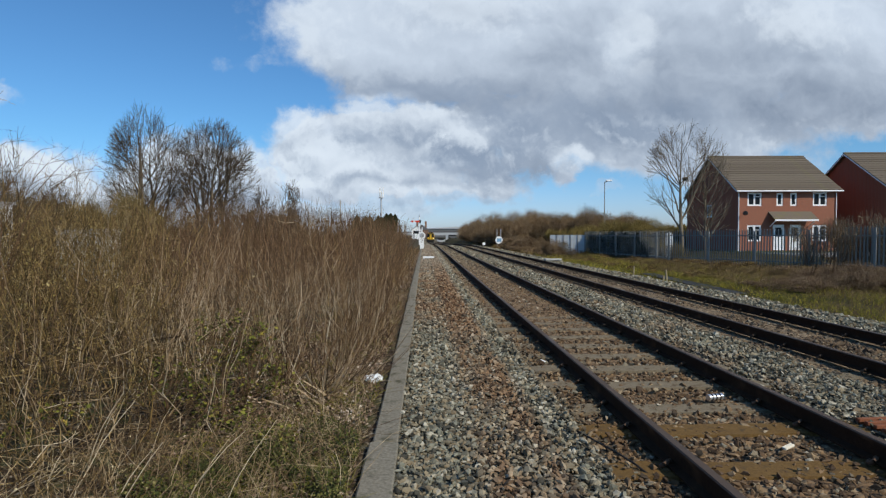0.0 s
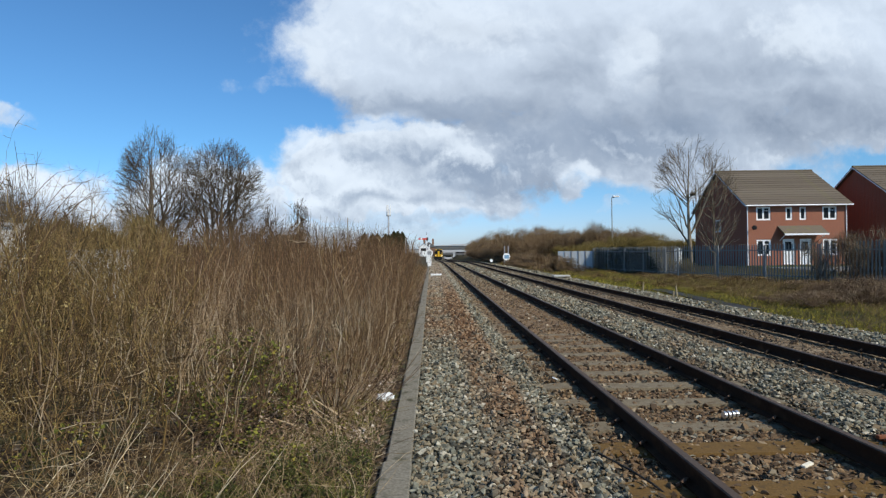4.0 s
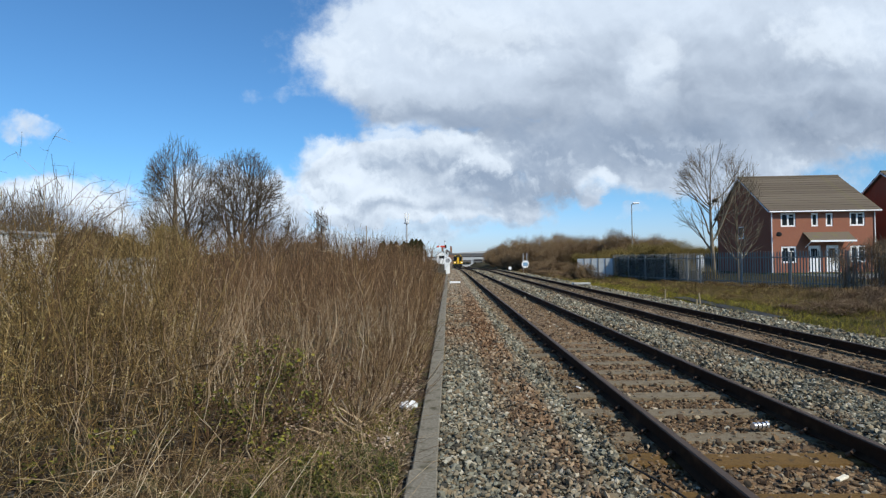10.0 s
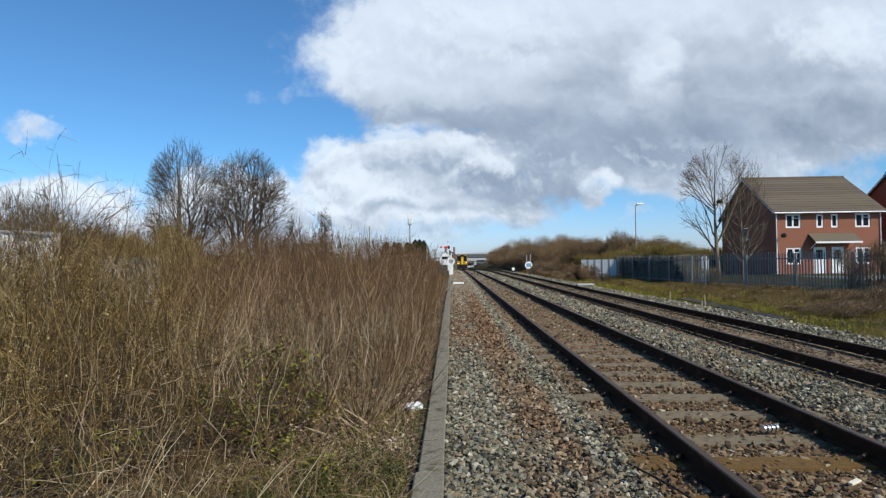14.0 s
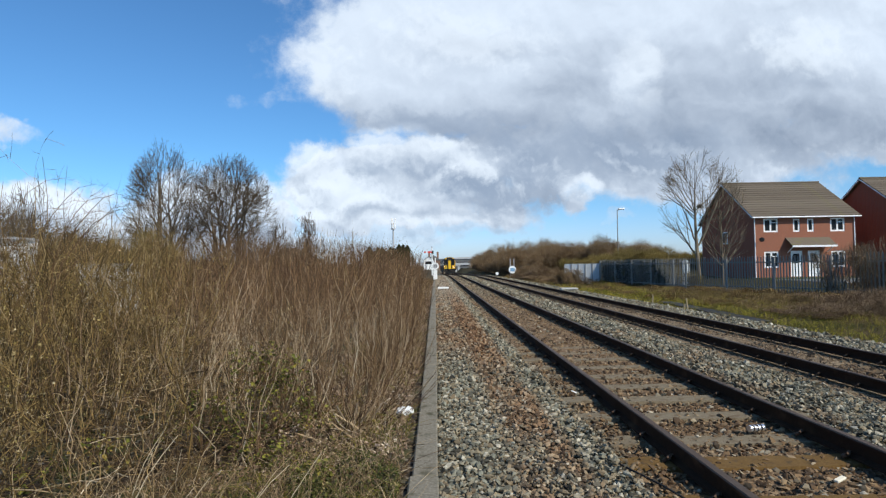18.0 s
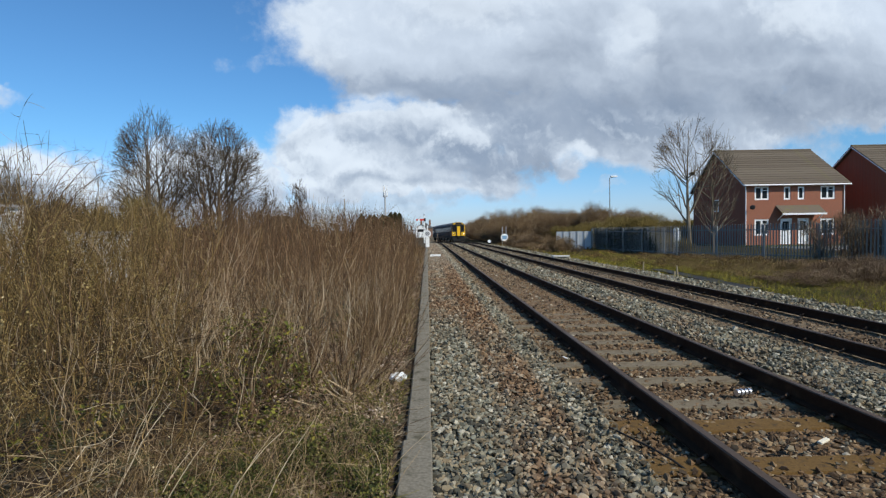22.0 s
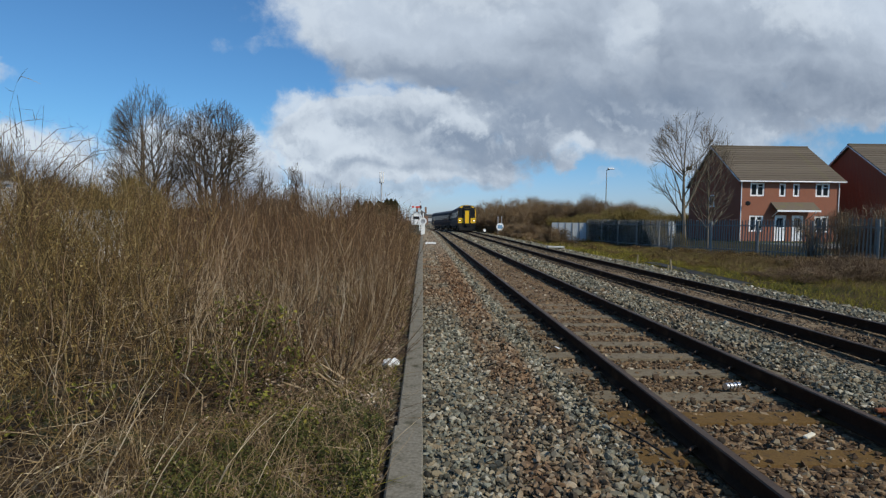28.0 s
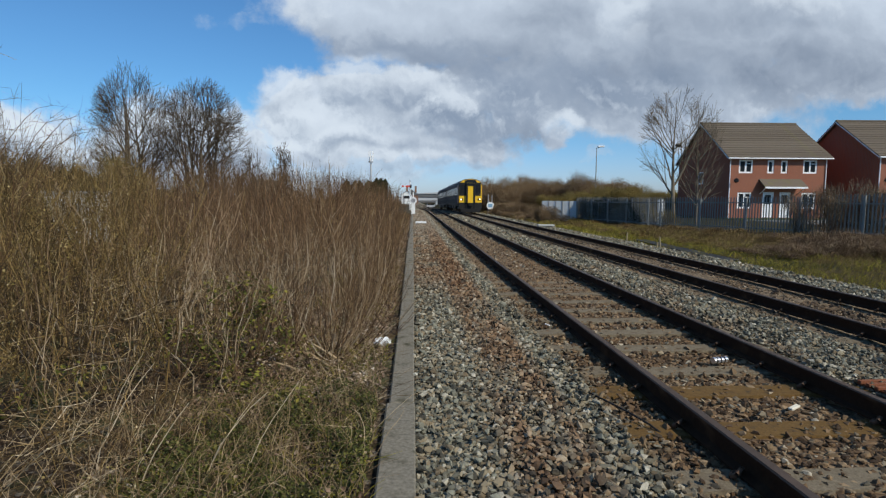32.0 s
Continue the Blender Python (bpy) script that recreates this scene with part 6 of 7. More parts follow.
def make_cabinet():
    c = empty("equipment_cabinet", pose(14.72, 36.0, -0.05, 0, 0, -15), "white round-topped equipment cabinet behind the fence", "cabinet")
    arch = [(0.19 * math.cos(a * math.pi / 10), 1.66 + 0.16 * math.sin(a * math.pi / 10)) for a in range(1, 10)]
    part("body", prism(bmesh.new(), [(-0.19, 0.1), (0.19, 0.1), (0.19, 1.66)] + arch + [(-0.19, 1.66)], 0, 0.42), "white", c, "white round-topped housing")
    part("plinth", boxed(-0.19, 0.19, -0.03, 0.45, -0.2, 0.1), "concrete", c)
    for k in range(4):
        part("louvre", boxed(-0.15, 0.15, -0.02, -0.002, 0.75 + k * 0.2, 0.78 + k * 0.2), "grey", c)


make_cabinet()


def make_saplings():
    """Thin upright saplings between the trees and the line."""
    for i, (x, y, h) in enumerate(((-13.4, 34, 6.4), (-12.6, 33.4, 6.0), (-11.8, 33.5, 6.2), (-11.3, 33, 5.9), (-10.9, 34, 6.2), (-10.4, 33.2, 5.8), (-9.9, 34, 5.6), (-9.4, 33.6, 4.9))):
        make_tree((x, y, -0.1), (0.6, h), 2, 7, 60 + i, "slim bare grey sapling behind the thicket", "tree bark", 0.012, 0.05, fan=True)


make_saplings()


def make_conifers():
    me_cache = []
    for s in (1, 2):
        r = np.random.default_rng(70 + s)
        n = 4200
        h = r.uniform(0.06, 1.0, n)
        a, w = r.uniform(0, 6.28, n), 0.36 * np.sin(np.pi * np.minimum(1, h * 0.85 + 0.15)) ** 0.7 * r.uniform(0.35, 1.15, n)
        P = np.stack([np.cos(a) * w, np.sin(a) * w, h], -1)
        V, F = leaf_quads(P, 0.055, 0.5)
        me = fast_mesh("foliage", V, F)
        me.materials.append(M["needle"])
        me_cache.append(me)
    r = random.Random(9)
    for i in range(10):
        y = 124 + r.uniform(-5, 5)
        x = -8.2 - i * 1.0 + r.uniform(-0.3, 0.3)
        H = (6.3 if i < 3 else 5.6) + r.uniform(-0.4, 0.4)
        t = empty("conifer", pose(x, y, -0.1) , "dark green conifer in a row", "tree", "conifers")
        part("trunk", tube(bmesh.new(), (0, 0, 0), (0, 0, H * 0.9), 0.12, 0.02), "bark", t)
        f = part("foliage", me_cache[i % 2], "needle", t)
        f.matrix_basis = Matrix.Diagonal((H * 0.62, H * 0.62, H * 1.03, 1))


make_conifers()


# ---- signals, signs and masts ----
def make_semaphore():
    s = empty("semaphore_signal", pose(-2.55, 92, 0), "semaphore signal with red arm on a white post", "railway signal")
    part("post", tube(bmesh.new(), (0, 0, -0.1), (0, 0, 4.6), 0.11, 0.08, 12), "white", s, "white post")
    arm = part("arm", boxed(-1.35, 0.15, -0.12, -0.09, 3.72, 4.0, 0.006), "red", s, "red signal arm with a white band")
    part("band", boxed(-1.0, -0.72, -0.128, -0.121, 3.72, 4.0), "white", arm)
    part("spectacle", boxed(0.0, 0.28, -0.13, -0.05, 3.60, 4.12, 0.01), "black", s)
    part("finial", tube(bmesh.new(), (0, 0, 4.6), (0, 0, 4.95), 0.07, 0.01, 8), "black", s)
    part("lamp", boxed(-0.12, 0.12, 0.08, 0.32, 3.4, 3.7, 0.02), "black", s)
    part("ladder", tube(bmesh.new(), (0.25, 0.1, 0), (0.15, 0.1, 4.0), 0.02), "steel", s)


make_semaphore()


def make_speed_board():
    s = empty("speed_sign", pose(-2.02, 62.5, 0), "round white railway sign on a stout white post", "sign")
    part("post", boxed(-0.22, 0.22, -0.05, 0.05, -0.1, 1.15, 0.01), "white", s)
    bm = bmesh.new()
    tube(bm, (0, -0.09, 1.55), (0, -0.05, 1.55), 0.42, sides=28)
    board = part("board", bm, "white", s)
    bm = bmesh.new()
    bmesh.ops.create_cone(bm, cap_ends=False, segments=28, radius1=0.42, radius2=0.42, depth=0.05, matrix=Matrix.Translation((0, -0.09, 1.55)) @ Euler((radians(90), 0, 0)).to_matrix().to_4x4())
    part("rim", bm, "grey", board, "grey rim")
    part("field", tube(bmesh.new(), (0, -0.118, 1.55), (0, -0.116, 1.55), 0.27, sides=24), "grey", board, "pale grey field within a white ring")
    words = bpy.data.curves.new("digits", "FONT")
    words.body, words.size, words.extrude, words.align_x, words.align_y = "10", 0.42, 0.004, "CENTER", "CENTER"
    carrier = new("digits", words)
    me = bpy.data.meshes.new_from_object(carrier)
    bpy.data.objects.remove(carrier)
    digits = part("digits", me, "black", board, "black figures 10")
    digits.matrix_basis = pose(0, -0.126, 1.55, 90, 0, 0)
    part("upper_post", tube(bmesh.new(), (0.02, 0.02, 1.1), (0.02, 0.02, 2.5), 0.06), "white", s)


make_speed_board()


def make_ramp_board():
    s = empty("marker_board", pose(-1.5, 36.5, -0.02), "low white marker board on two short legs", "marker")
    part("plank", boxed(-0.36, 0.36, -0.05, 0.05, 0.10, 0.22, 0.008), "white", s)
    for x in (-0.3, 0.3):
        part("leg", boxed(x - 0.03, x + 0.03, -0.03, 0.03, -0.03, 0.10), "grey", s)


make_ramp_board()


M["sign blue"] = plain("sign blue", (0.20, 0.36, 0.52), 0.5)


def make_round_sign():
    s = empty("trackside_sign", pose(7.95, 70.5, -0.32), "round white and blue trackside sign on two grey posts", "sign")
    for x in (-0.26, 0.22):
        part("post", tube(bmesh.new(), (x, 0, -0.1), (x, 0, 2.65), 0.05), "grey", s)
    b = part("board", tube(bmesh.new(), (0, -0.1, 1.25), (0, -0.05, 1.25), 0.48, sides=24), "white", s)
    part("symbol", boxed(-0.30, 0.30, -0.108, -0.101, 1.02, 1.48), "sign blue", b, "blue field")


make_round_sign()


def make_ground_signal():
    s = empty("ground_signal", pose(6.35, 74.0, -0.1), "small black and white ground signal", "railway signal")
    part("base", boxed(-0.2, 0.2, -0.15, 0.2, -0.05, 0.28, 0.02), "black", s)
    part("disc", tube(bmesh.new(), (0, -0.16, 0.5), (0, -0.10, 0.5), 0.21, sides=20), "white", s)
    part("back", boxed(-0.14, 0.14, -0.1, 0.16, 0.26, 0.62, 0.02), "black", s)


make_ground_signal()


M["pale slab"] = plain("pale concrete", (0.46, 0.45, 0.42), 0.85, 0.0, 0.2, 5.0, 50.0, (0.2, 0.19, 0.16), 0.6)


def make_trough_lid():
    s = empty("concrete_cover", pose(6.1, 33.0, 0.0), "pale concrete cover slab on blocks beside the line", "concrete cover")
    part("slab", boxed(-0.50, 0.50, -0.28, 0.28, 0.08, 0.17, 0.012), "pale slab", s, "pale slab")
    for x in (-0.4, 0.4):
        part("block", boxed(x - 0.08, x + 0.08, -0.25, 0.25, -0.06, 0.08), "concrete", s)


make_trough_lid()
for (x, y, h, lean) in ((6.45, 18.3, 0.26, 3), (7.0, 19.2, 0.5, -4), (7.0, 22.4, 0.45, 2)):
    o = part("marker_peg", tube(bmesh.new(), (0, 0, -0.1), (0, 0, h), 0.035, 0.03, 8), "tan")
    o.matrix_basis = pose(x, y, ground_at(x, y), lean, lean)
    tagged(o, "short weathered timber peg in the ballast edge", "peg", "pegs")


def make_street_lamp():
    s = empty("street_lamp", pose(23.2, 74.8, -0.1), "tall grey street lamp with a flat lantern", "street lamp")
    part("pole", tube(bmesh.new(), (0, 0, 0), (0, 0, 9.0), 0.09, 0.05, 10), "steel", s)
    part("arm", tube(bmesh.new(), (0, 0, 8.95), (0.45, -0.1, 9.08), 0.04), "steel", s)
    part("lantern", boxed(0.1, 1.0, -0.25, 0.1, 9.05, 9.25, 0.05), "white", s)


make_street_lamp()


def make_mast():
    s = empty("phone_mast", pose(-17.2, 200, 0), "tall grey phone mast with upright antennas", "mast")
    part("pole", tube(bmesh.new(), (0, 0, 0), (0, 0, 17.3), 0.40, 0.28, 10), "grey", s)
    for k in range(3):
        a = k * 2.09 + 0.4
        part("antenna", boxed(-0.17 + 0.75 * math.cos(a), 0.17 + 0.75 * math.cos(a), -0.12 + 0.75 * math.sin(a), 0.12 + 0.75 * math.sin(a), 15.3, 19.0, 0.03), "white", s)
    part("collar", tube(bmesh.new(), (0, 0, 14.9), (0, 0, 15.3), 0.85, 0.85, 12), "grey", s)
    for x, y, h in ((-24.5, 150, 11.2), (-40.5, 165, 8.5), (-7.0, 112, 4.6)):
        p = empty("pole", pose(x, y, 0), "thin utility pole in the distance", "utility pole", "utility poles")
        part("shaft", tube(bmesh.new(), (0, 0, 0), (0, 0, h), 0.14, 0.10, 8), "grey" if y < 120 else "tan", p)


make_mast()


# ---- signal box, station and bridge in the distance ----
def make_signal_box():
    s = empty("signal_box", pose(-4.3, 200, 0), "white signal box with a gabled roof", "signal box")
    part("wall", boxed(-1.9, 1.9, 0, 5.5, 0, 3.4), "white", s)
    part("gable", prism(bmesh.new(), [(-1.9, 3.4), (1.9, 3.4), (0, 4.7)], 0, 5.5), "white", s)
    for sgn in (-1, 1):
        part("roof", prism(bmesh.new(), [(sgn * 2.2, 3.2), (sgn * 2.2, 3.35), (0, 4.95), (0, 4.78)], -0.3, 5.8), "roofgrey", s)
    part("window", boxed(-1.3, 1.3, -0.02, 0.02, 2.0, 3.0), "glass", s)
    part("door", boxed(-1.5, -0.7, -0.03, 0.03, 0.05, 1.9), "grey", s)


make_signal_box()


def make_far_buildings():
    h = empty("station_house", pose(1.2, 215, 0), "brown brick station house with chimneys", "building", "far buildings")
    part("wall", boxed(-6.5, -1.2, 0, 8, 0, 3.6), "brickfar", h)
    part("roof", prism(bmesh.new(), [(-6.9, 3.5), (-0.8, 3.5), (-3.85, 5.6)], -0.3, 8.3), "roofgrey", h)
    for x in (-5.6, -2.2):
        part("chimney", boxed(x - 0.4, x + 0.4, 3, 4, 4.4, 6.9), "brickfar", h)
    b = empty("footbridge", pose(0, 255, 0), "low grey railed walkway across the line", "bridge")
    part("deck", boxed(-14, 26, 0, 3, 1.3, 2.6), "grey", b, "grey deck with a solid parapet")
    part("top_rail", boxed(-14, 26, -0.1, 0.1, 2.6, 2.9), "navy", b)
    for x in (-12, -3.5, 9, 16, 24):
        part("pier", boxed(x - 0.5, x + 0.5, 0.5, 2.5, -2.3, 1.3), "grey", b)
    for x, w, hh, mat in ((5.5, 3.4, 1.2, "grey"), (10.5, 4.0, 1.2, "roofgrey"), (15.0, 4.0, 1.4, "grey")):
        c = empty("parked_van", pose(x, 232, ground_at(x, 232)), "pale van standing by the level crossing", "van", "vans")
        part("body", boxed(-w / 2, w / 2, 0, 1.8, 0.35, hh + 0.5, 0.15), mat, c)
        part("window", boxed(-w / 2 + 0.3, w / 2 - 0.3, -0.01, 0.05, 1.2, 1.8), "glass", c)
        for sx in (-1, 1):
            part("wheel", tube(bmesh.new(), (sx * w * 0.32, -0.02, 0.33), (sx * w * 0.32, 0.2, 0.33), 0.33, sides=14), "black", c)
    w = empty("warehouse", pose(12, 330, 0), "long grey warehouse beyond the bridge", "building", "far buildings")
    part("wall", boxed(-18, 40, 0, 20, 0, 5.2), "roofgrey", w)
    part("roof", prism(bmesh.new(), [(-18.5, 5.1), (40.5, 5.1), (11, 6.6)], -0.5, 20.5), "grey", w)
    # pale flat-roofed sheds left of the trees
    for x, y, wd, hh, dp in ((-20.9, 19.6, 6.0, 2.95, 2.2), (-14.9, 21.0, 1.8, 1.9, 1.2)):
        s = empty("shed", pose(x, y, -0.1), "pale corrugated shed behind the scrub", "shed", "sheds")
        bm = bmesh.new()
        n = int(wd / 0.2)
        prism(bm, [(-wd / 2 + i * 0.2, 0.0 if i % 2 else 0.05) for i in range(n)] + [(wd / 2, dp), (-wd / 2, dp)], 0, hh)
        for v in bm.verts:
            v.co = Vector((v.co.x, v.co.z, v.co.y))
        bmesh.ops.recalc_face_normals(bm, faces=bm.faces)
        part("wall", bm, "white", s)
        part("roof", boxed(-wd / 2 - 0.05, wd / 2 + 0.05, -0.04, dp + 0.1, hh + 0.002, hh + 0.1), "grey", s)
    g = empty("bungalow", pose(-18.8, 62, -0.25), "low house with a brown hipped roof", "house")
    part("wall", boxed(-2.3, 2.3, 0, 7, 0.6, 2.7), "brickfar", g)
    part("roof", prism(bmesh.new(), [(-2.6, 2.6), (2.6, 2.6), (0.15, 4.1), (-0.15, 4.1)], -0.4, 7.4), "tile", g, "brown tiled roof")


make_far_buildings()


# ---- small things ----
def make_litter_things():
    p = empty("litter_bag", pose(-2.37, 5.95, -0.08), "crumpled white paper on a dark bag", "litter", "litter")
    bm = bmesh.new()
    bmesh.ops.create_icosphere(bm, subdivisions=3, radius=1)
    for v in bm.verts:
        k = 1 + 0.45 * noise.noise(v.co * 2.3) + 0.22 * noise.noise(v.co * 6)
        v.co = Vector((v.co.x * 0.090 * k, v.co.y * 0.085 * k, 0.055 + v.co.z * 0.050 * k))
    part("paper", bm, "white", p).location.z = 0.045
    bm = bmesh.new()
    bmesh.ops.create_icosphere(bm, subdivisions=3, radius=1)
    for v in bm.verts:
        k = 1 + 0.4 * noise.noise(v.co * 2.0 + Vector((5, 0, 0)))
        v.co = Vector((v.co.x * 0.12 * k + 0.02, v.co.y * 0.12 * k - 0.05, 0.02 + v.co.z * 0.05 * k))
    part("bag", bm, "navy", p)
    c = empty("drinks_can", pose(1.08, 5.0, 0.05, 0, 90, 12), "crushed silver drinks can lying on a sleeper", "can", "litter")
    bm = bmesh.new()
    tube(bm, (0, 0, -0.08), (0, 0, 0.08), 0.033, sides=18)
    bmesh.ops.subdivide_edges(bm, edges=[e for e in bm.edges if abs(e.verts[0].co.z - e.verts[1].co.z) > 0.1], cuts=5)
    for v in bm.verts:
        v.co.x *= 1 - 0.10 * abs(math.sin(v.co.z * 30 + 1))
    part("body", bm, "can", c)
    for z in (-0.045, 0.0, 0.045):
        part("band", tube(bmesh.new(), (0, 0, z - 0.008), (0, 0, z + 0.008), 0.0335, sides=18), "navy", c)
    s = part("wood_offcut", boxed(-0.06, 0.06, -0.018, 0.018, 0, 0.02, 0.004), "offcut")
    s.matrix_basis = pose(1.03, 3.83, 0.0, 6, -4, 28)
    tagged(s, "pale splinter of wood between the rails", "wood", "litter")
    s = part("paper_scrap", boxed(-0.05, 0.04, -0.03, 0.03, 0, 0.012, 0.004), "white")
    s.matrix_basis = pose(-0.25, 6.69, 0.02, 12, 20, 40)
    tagged(s, "small white paper scrap by the rail", "litter", "litter")
    cable = empty("cable", Matrix(), "black cable lying on the ballast beside the rail", "cable")
    pts = [(-0.62, 4.32, 0.03), (-0.56, 4.18, 0.045), (-0.47, 3.92, 0.05), (-0.38, 3.68, 0.05), (-0.30, 3.5, 0.03), (-0.24, 3.42, -0.01)]
    bm = bmesh.new()
    for a, b in zip(pts, pts[1:]):
        tube(bm, a, b, 0.008, sides=8)
    part("sheath", bm, "black", cable)
    # rusty steel grating in the space between the lines
    g = empty("rusty_grating", pose(2.22, 4.15, 0.03, 0, 0, 4), "rusty steel channel grating between the lines", "grating")
    for k in range(5):
        part("bar", boxed(-0.24, 0.6, -0.19 + k * 0.085, -0.15 + k * 0.085, 0, 0.03, 0.004), "rust", g)
    for x in (-0.2, 0.15, 0.5):
        part("cross_bar", boxed(x, x + 0.03, -0.19, 0.20, -0.02, 0.0), "rust", g)
    # thin flat black strip along the verge, beyond the ballast edge
    for x, y, a in ((8.5, 21.0, 10), ):
        o = part("rubber_mat", boxed(-4.5, 4.5, -0.30, 0.30, 0, 0.03, 0.01), "black")
        o.matrix_basis = pose(x, y, ground_at(x, y) + 0.012, 0, 0, 85)
        tagged(o, "flat black strip on the verge", "sheet")
    st = empty("dead_branch", pose(12.6, 12.9, -0.2, 0, 0, 20), "dark dead branch leaning in the grass", "branch")
    part("limb", tube(bmesh.new(), (0, 0, 0.02), (0.9, 0, 0.42), 0.03, 0.015, 7), "bark", st)
    part("twig", tube(bmesh.new(), (0.5, 0, 0.24), (0.8, 0.2, 0.30), 0.012, 0.006, 6), "bark", st)
    # forked stump in the leaf litter by the kerb
    t = empty("stump", pose(-2.95, 5.85, -0.16), "grey forked stump of a cut shrub", "stump")
    for dx, dy, h, r in ((0.02, 0, 0.30, 0.022), (-0.10, 0.05, 0.26, 0.018), (0.09, 0.03, 0.22, 0.015)):
        part("stem", tube(bmesh.new(), (dx * 0.3, dy * 0.3, 0), (dx * 2, dy * 2, h), r, r * 0.7, 7), "bark", t)
    for k in range(9):
        x, y = -2.95 + rng.uniform(-0.35, 0.4), 5.75 + rng.uniform(-0.35, 0.3)
        a, L = rng.uniform(0, 6.28), rng.uniform(0.18, 0.42)
        o = part("cut_stem", tube(bmesh.new(), (0, 0, 0), (math.cos(a) * L, math.sin(a) * L, rng.uniform(0.06, 0.2)), 0.011, 0.007, 7), "old stem")
        o.location = (x, y, ground_at(x, y) + 0.01)
        tagged(o, "pale cut stem lying at the shrub's foot", "stem", "cut stems")
    # arching canes that stand over the thicket
    for i, (x, y, z, wx, h, L) in enumerate(((-6.2, 5.2, 0.9, 1, 1.6, 1.5), (-6.8, 5.6, 0.9, -1, 1.7, 1.3), (-5.8, 5.4, 0.8, -1, 1.6, 1.4), (-7.2, 6.2, 0.9, 1, 1.8, 1.5), (-6.6, 5.9, 0.9, 1, 1.8, 1.3), (-7.8, 6.4, 0.9, 1, 1.9, 1.6))):
        c = empty("bramble", pose(x, y, -0.15), "tall arching bramble cane over the scrub", "bramble", "brambles")
        for k in range(3):
            t_ = np.linspace(0, 1, 12)
            a = rng.uniform(-0.5, 0.5)
            P = np.stack([wx * L * t_ ** 1.5 * math.cos(a), L * 0.5 * math.sin(a) * t_, (z + h * rng.uniform(0.75, 1.1)) * np.sin(np.minimum(t_ * 1.9, 1.9))], -1)[None]
            P += rng.normal(0, 0.012, P.shape)
            R = np.linspace(0.0055, 0.002, 12)[None]
            Q, RQ = side_twigs(P, R, 12, 0.18, 3, 0.35, 0.3)
            part("cane", bundle("cane", [strands(P, R, 5), strands(Q, RQ)]), "whip", c)


M["can"] = plain("aluminium", (0.75, 0.75, 0.76), 0.3, 0.9, 0.05)
M["offcut"] = plain("pale wood", (0.72, 0.66, 0.52), 0.7)
make_litter_things()


def make_verge_grass():
    X, Y = rng.uniform(6.9, 19, 80000), np.where(rng.random(80000) < 0.8, rng.uniform(7, 46, 80000), rng.uniform(40, 80, 80000))
    on_strip = (np.abs(X - 8.5 - (Y - 21) * 0.087) < 0.28 + 0.15 * np.sin(Y * 2.3)) & (np.abs(Y - 21) < 4.7)
    ok = (X < 0.98 * (Y + 0.5) - 1.0) & ~(on_strip & (rng.random(80000) < 0.93)) & (X < np.where(Y < 46, 19.6 - (Y - 22.5) * 0.30, 14)) & (X > 7.3 + 0.3 * rng.random(80000) + 0.15 * np.sin(Y * 1.7))
    X, Y = X[ok], Y[ok]
    N = len(X)
    base = np.stack([X, Y, ground_height(X, Y) - 0.02], -1)
    P, R = stalks(base, rng.uniform(0.06, 0.26, N) * (1 + 0.5 * np.sin(X * 2.1 + Y) * np.sin(Y * 1.3 - X * 0.7)) * (1 + 0.5 * np.clip((X - 9.5) / 4, 0, 1)) * (1 + 1.2 * np.clip((Y - 38) / 10, 0, 1)), rng.normal(0, 0.45, (N, 2)), 0.05, rng.uniform(0.0035, 0.008, N) * (1 + 2 * np.clip((Y - 22) / 20, 0, 1.5)), 3, 3, 0.2, 0.2)
    tuft = np.sin(X * 1.7 + 2 * np.sin(Y * 0.6)) * np.sin(Y * 0.9 + X * 0.4)
    dry = rng.random(N) < np.clip(np.maximum((X - 9.2 - 0.04 * (Y - 14)) / 3.0, (Y - 36) / 10) + 0.3 * tuft, 0.12, 0.92)
    tx, ty = rng.uniform(9.4, 13.2, 420), rng.uniform(20, 44, 420)
    tx = tx + 0.10 * (32 - ty)
    q = np.repeat(np.arange(420), 22)
    bx, by = tx[q] + rng.normal(0, 0.10, len(q)), ty[q] + rng.normal(0, 0.10, len(q))
    out = np.stack([bx - tx[q], by - ty[q]], -1) * 3.5 + rng.normal(0, 0.12, (len(q), 2))
    tall = rng.uniform(0.15, 0.42, 420)[q] * rng.uniform(0.6, 1.1, len(q))
    PT, RT = stalks(np.stack([bx, by, ground_height(bx, by) - 0.02], -1), tall, out, 0.03, rng.uniform(0.006, 0.012, len(q)), 4, 3, 0.2, 0.25)
    tagged(part("grass_tufts", bundle("grass_tufts", [strands(PT, RT)]), "dry verge"), "tall bleached grass tufts by the fence", "dead grass", kind="stuff")
    tagged(part("verge_grass", bundle("verge_grass", [strands(P[~dry], R[~dry])]), "green"), "rough green grass on the verge", "grass", kind="stuff")
    tagged(part("dry_verge_grass", bundle("dry_verge_grass", [strands(P[dry], R[dry])]), "dry verge"), "dry straw-coloured grass on the verge", "dead grass", kind="stuff")


make_verge_grass()


# ---- the train ----
BODY = [(-1.28, 1.0), (-1.28, 2.85), (-1.20, 3.28), (-0.96, 3.56), (-0.55, 3.72), (0.0, 3.76), (0.55, 3.72), (0.96, 3.56), (1.20, 3.28), (1.28, 2.85), (1.28, 1.0)]
wheelsets = []


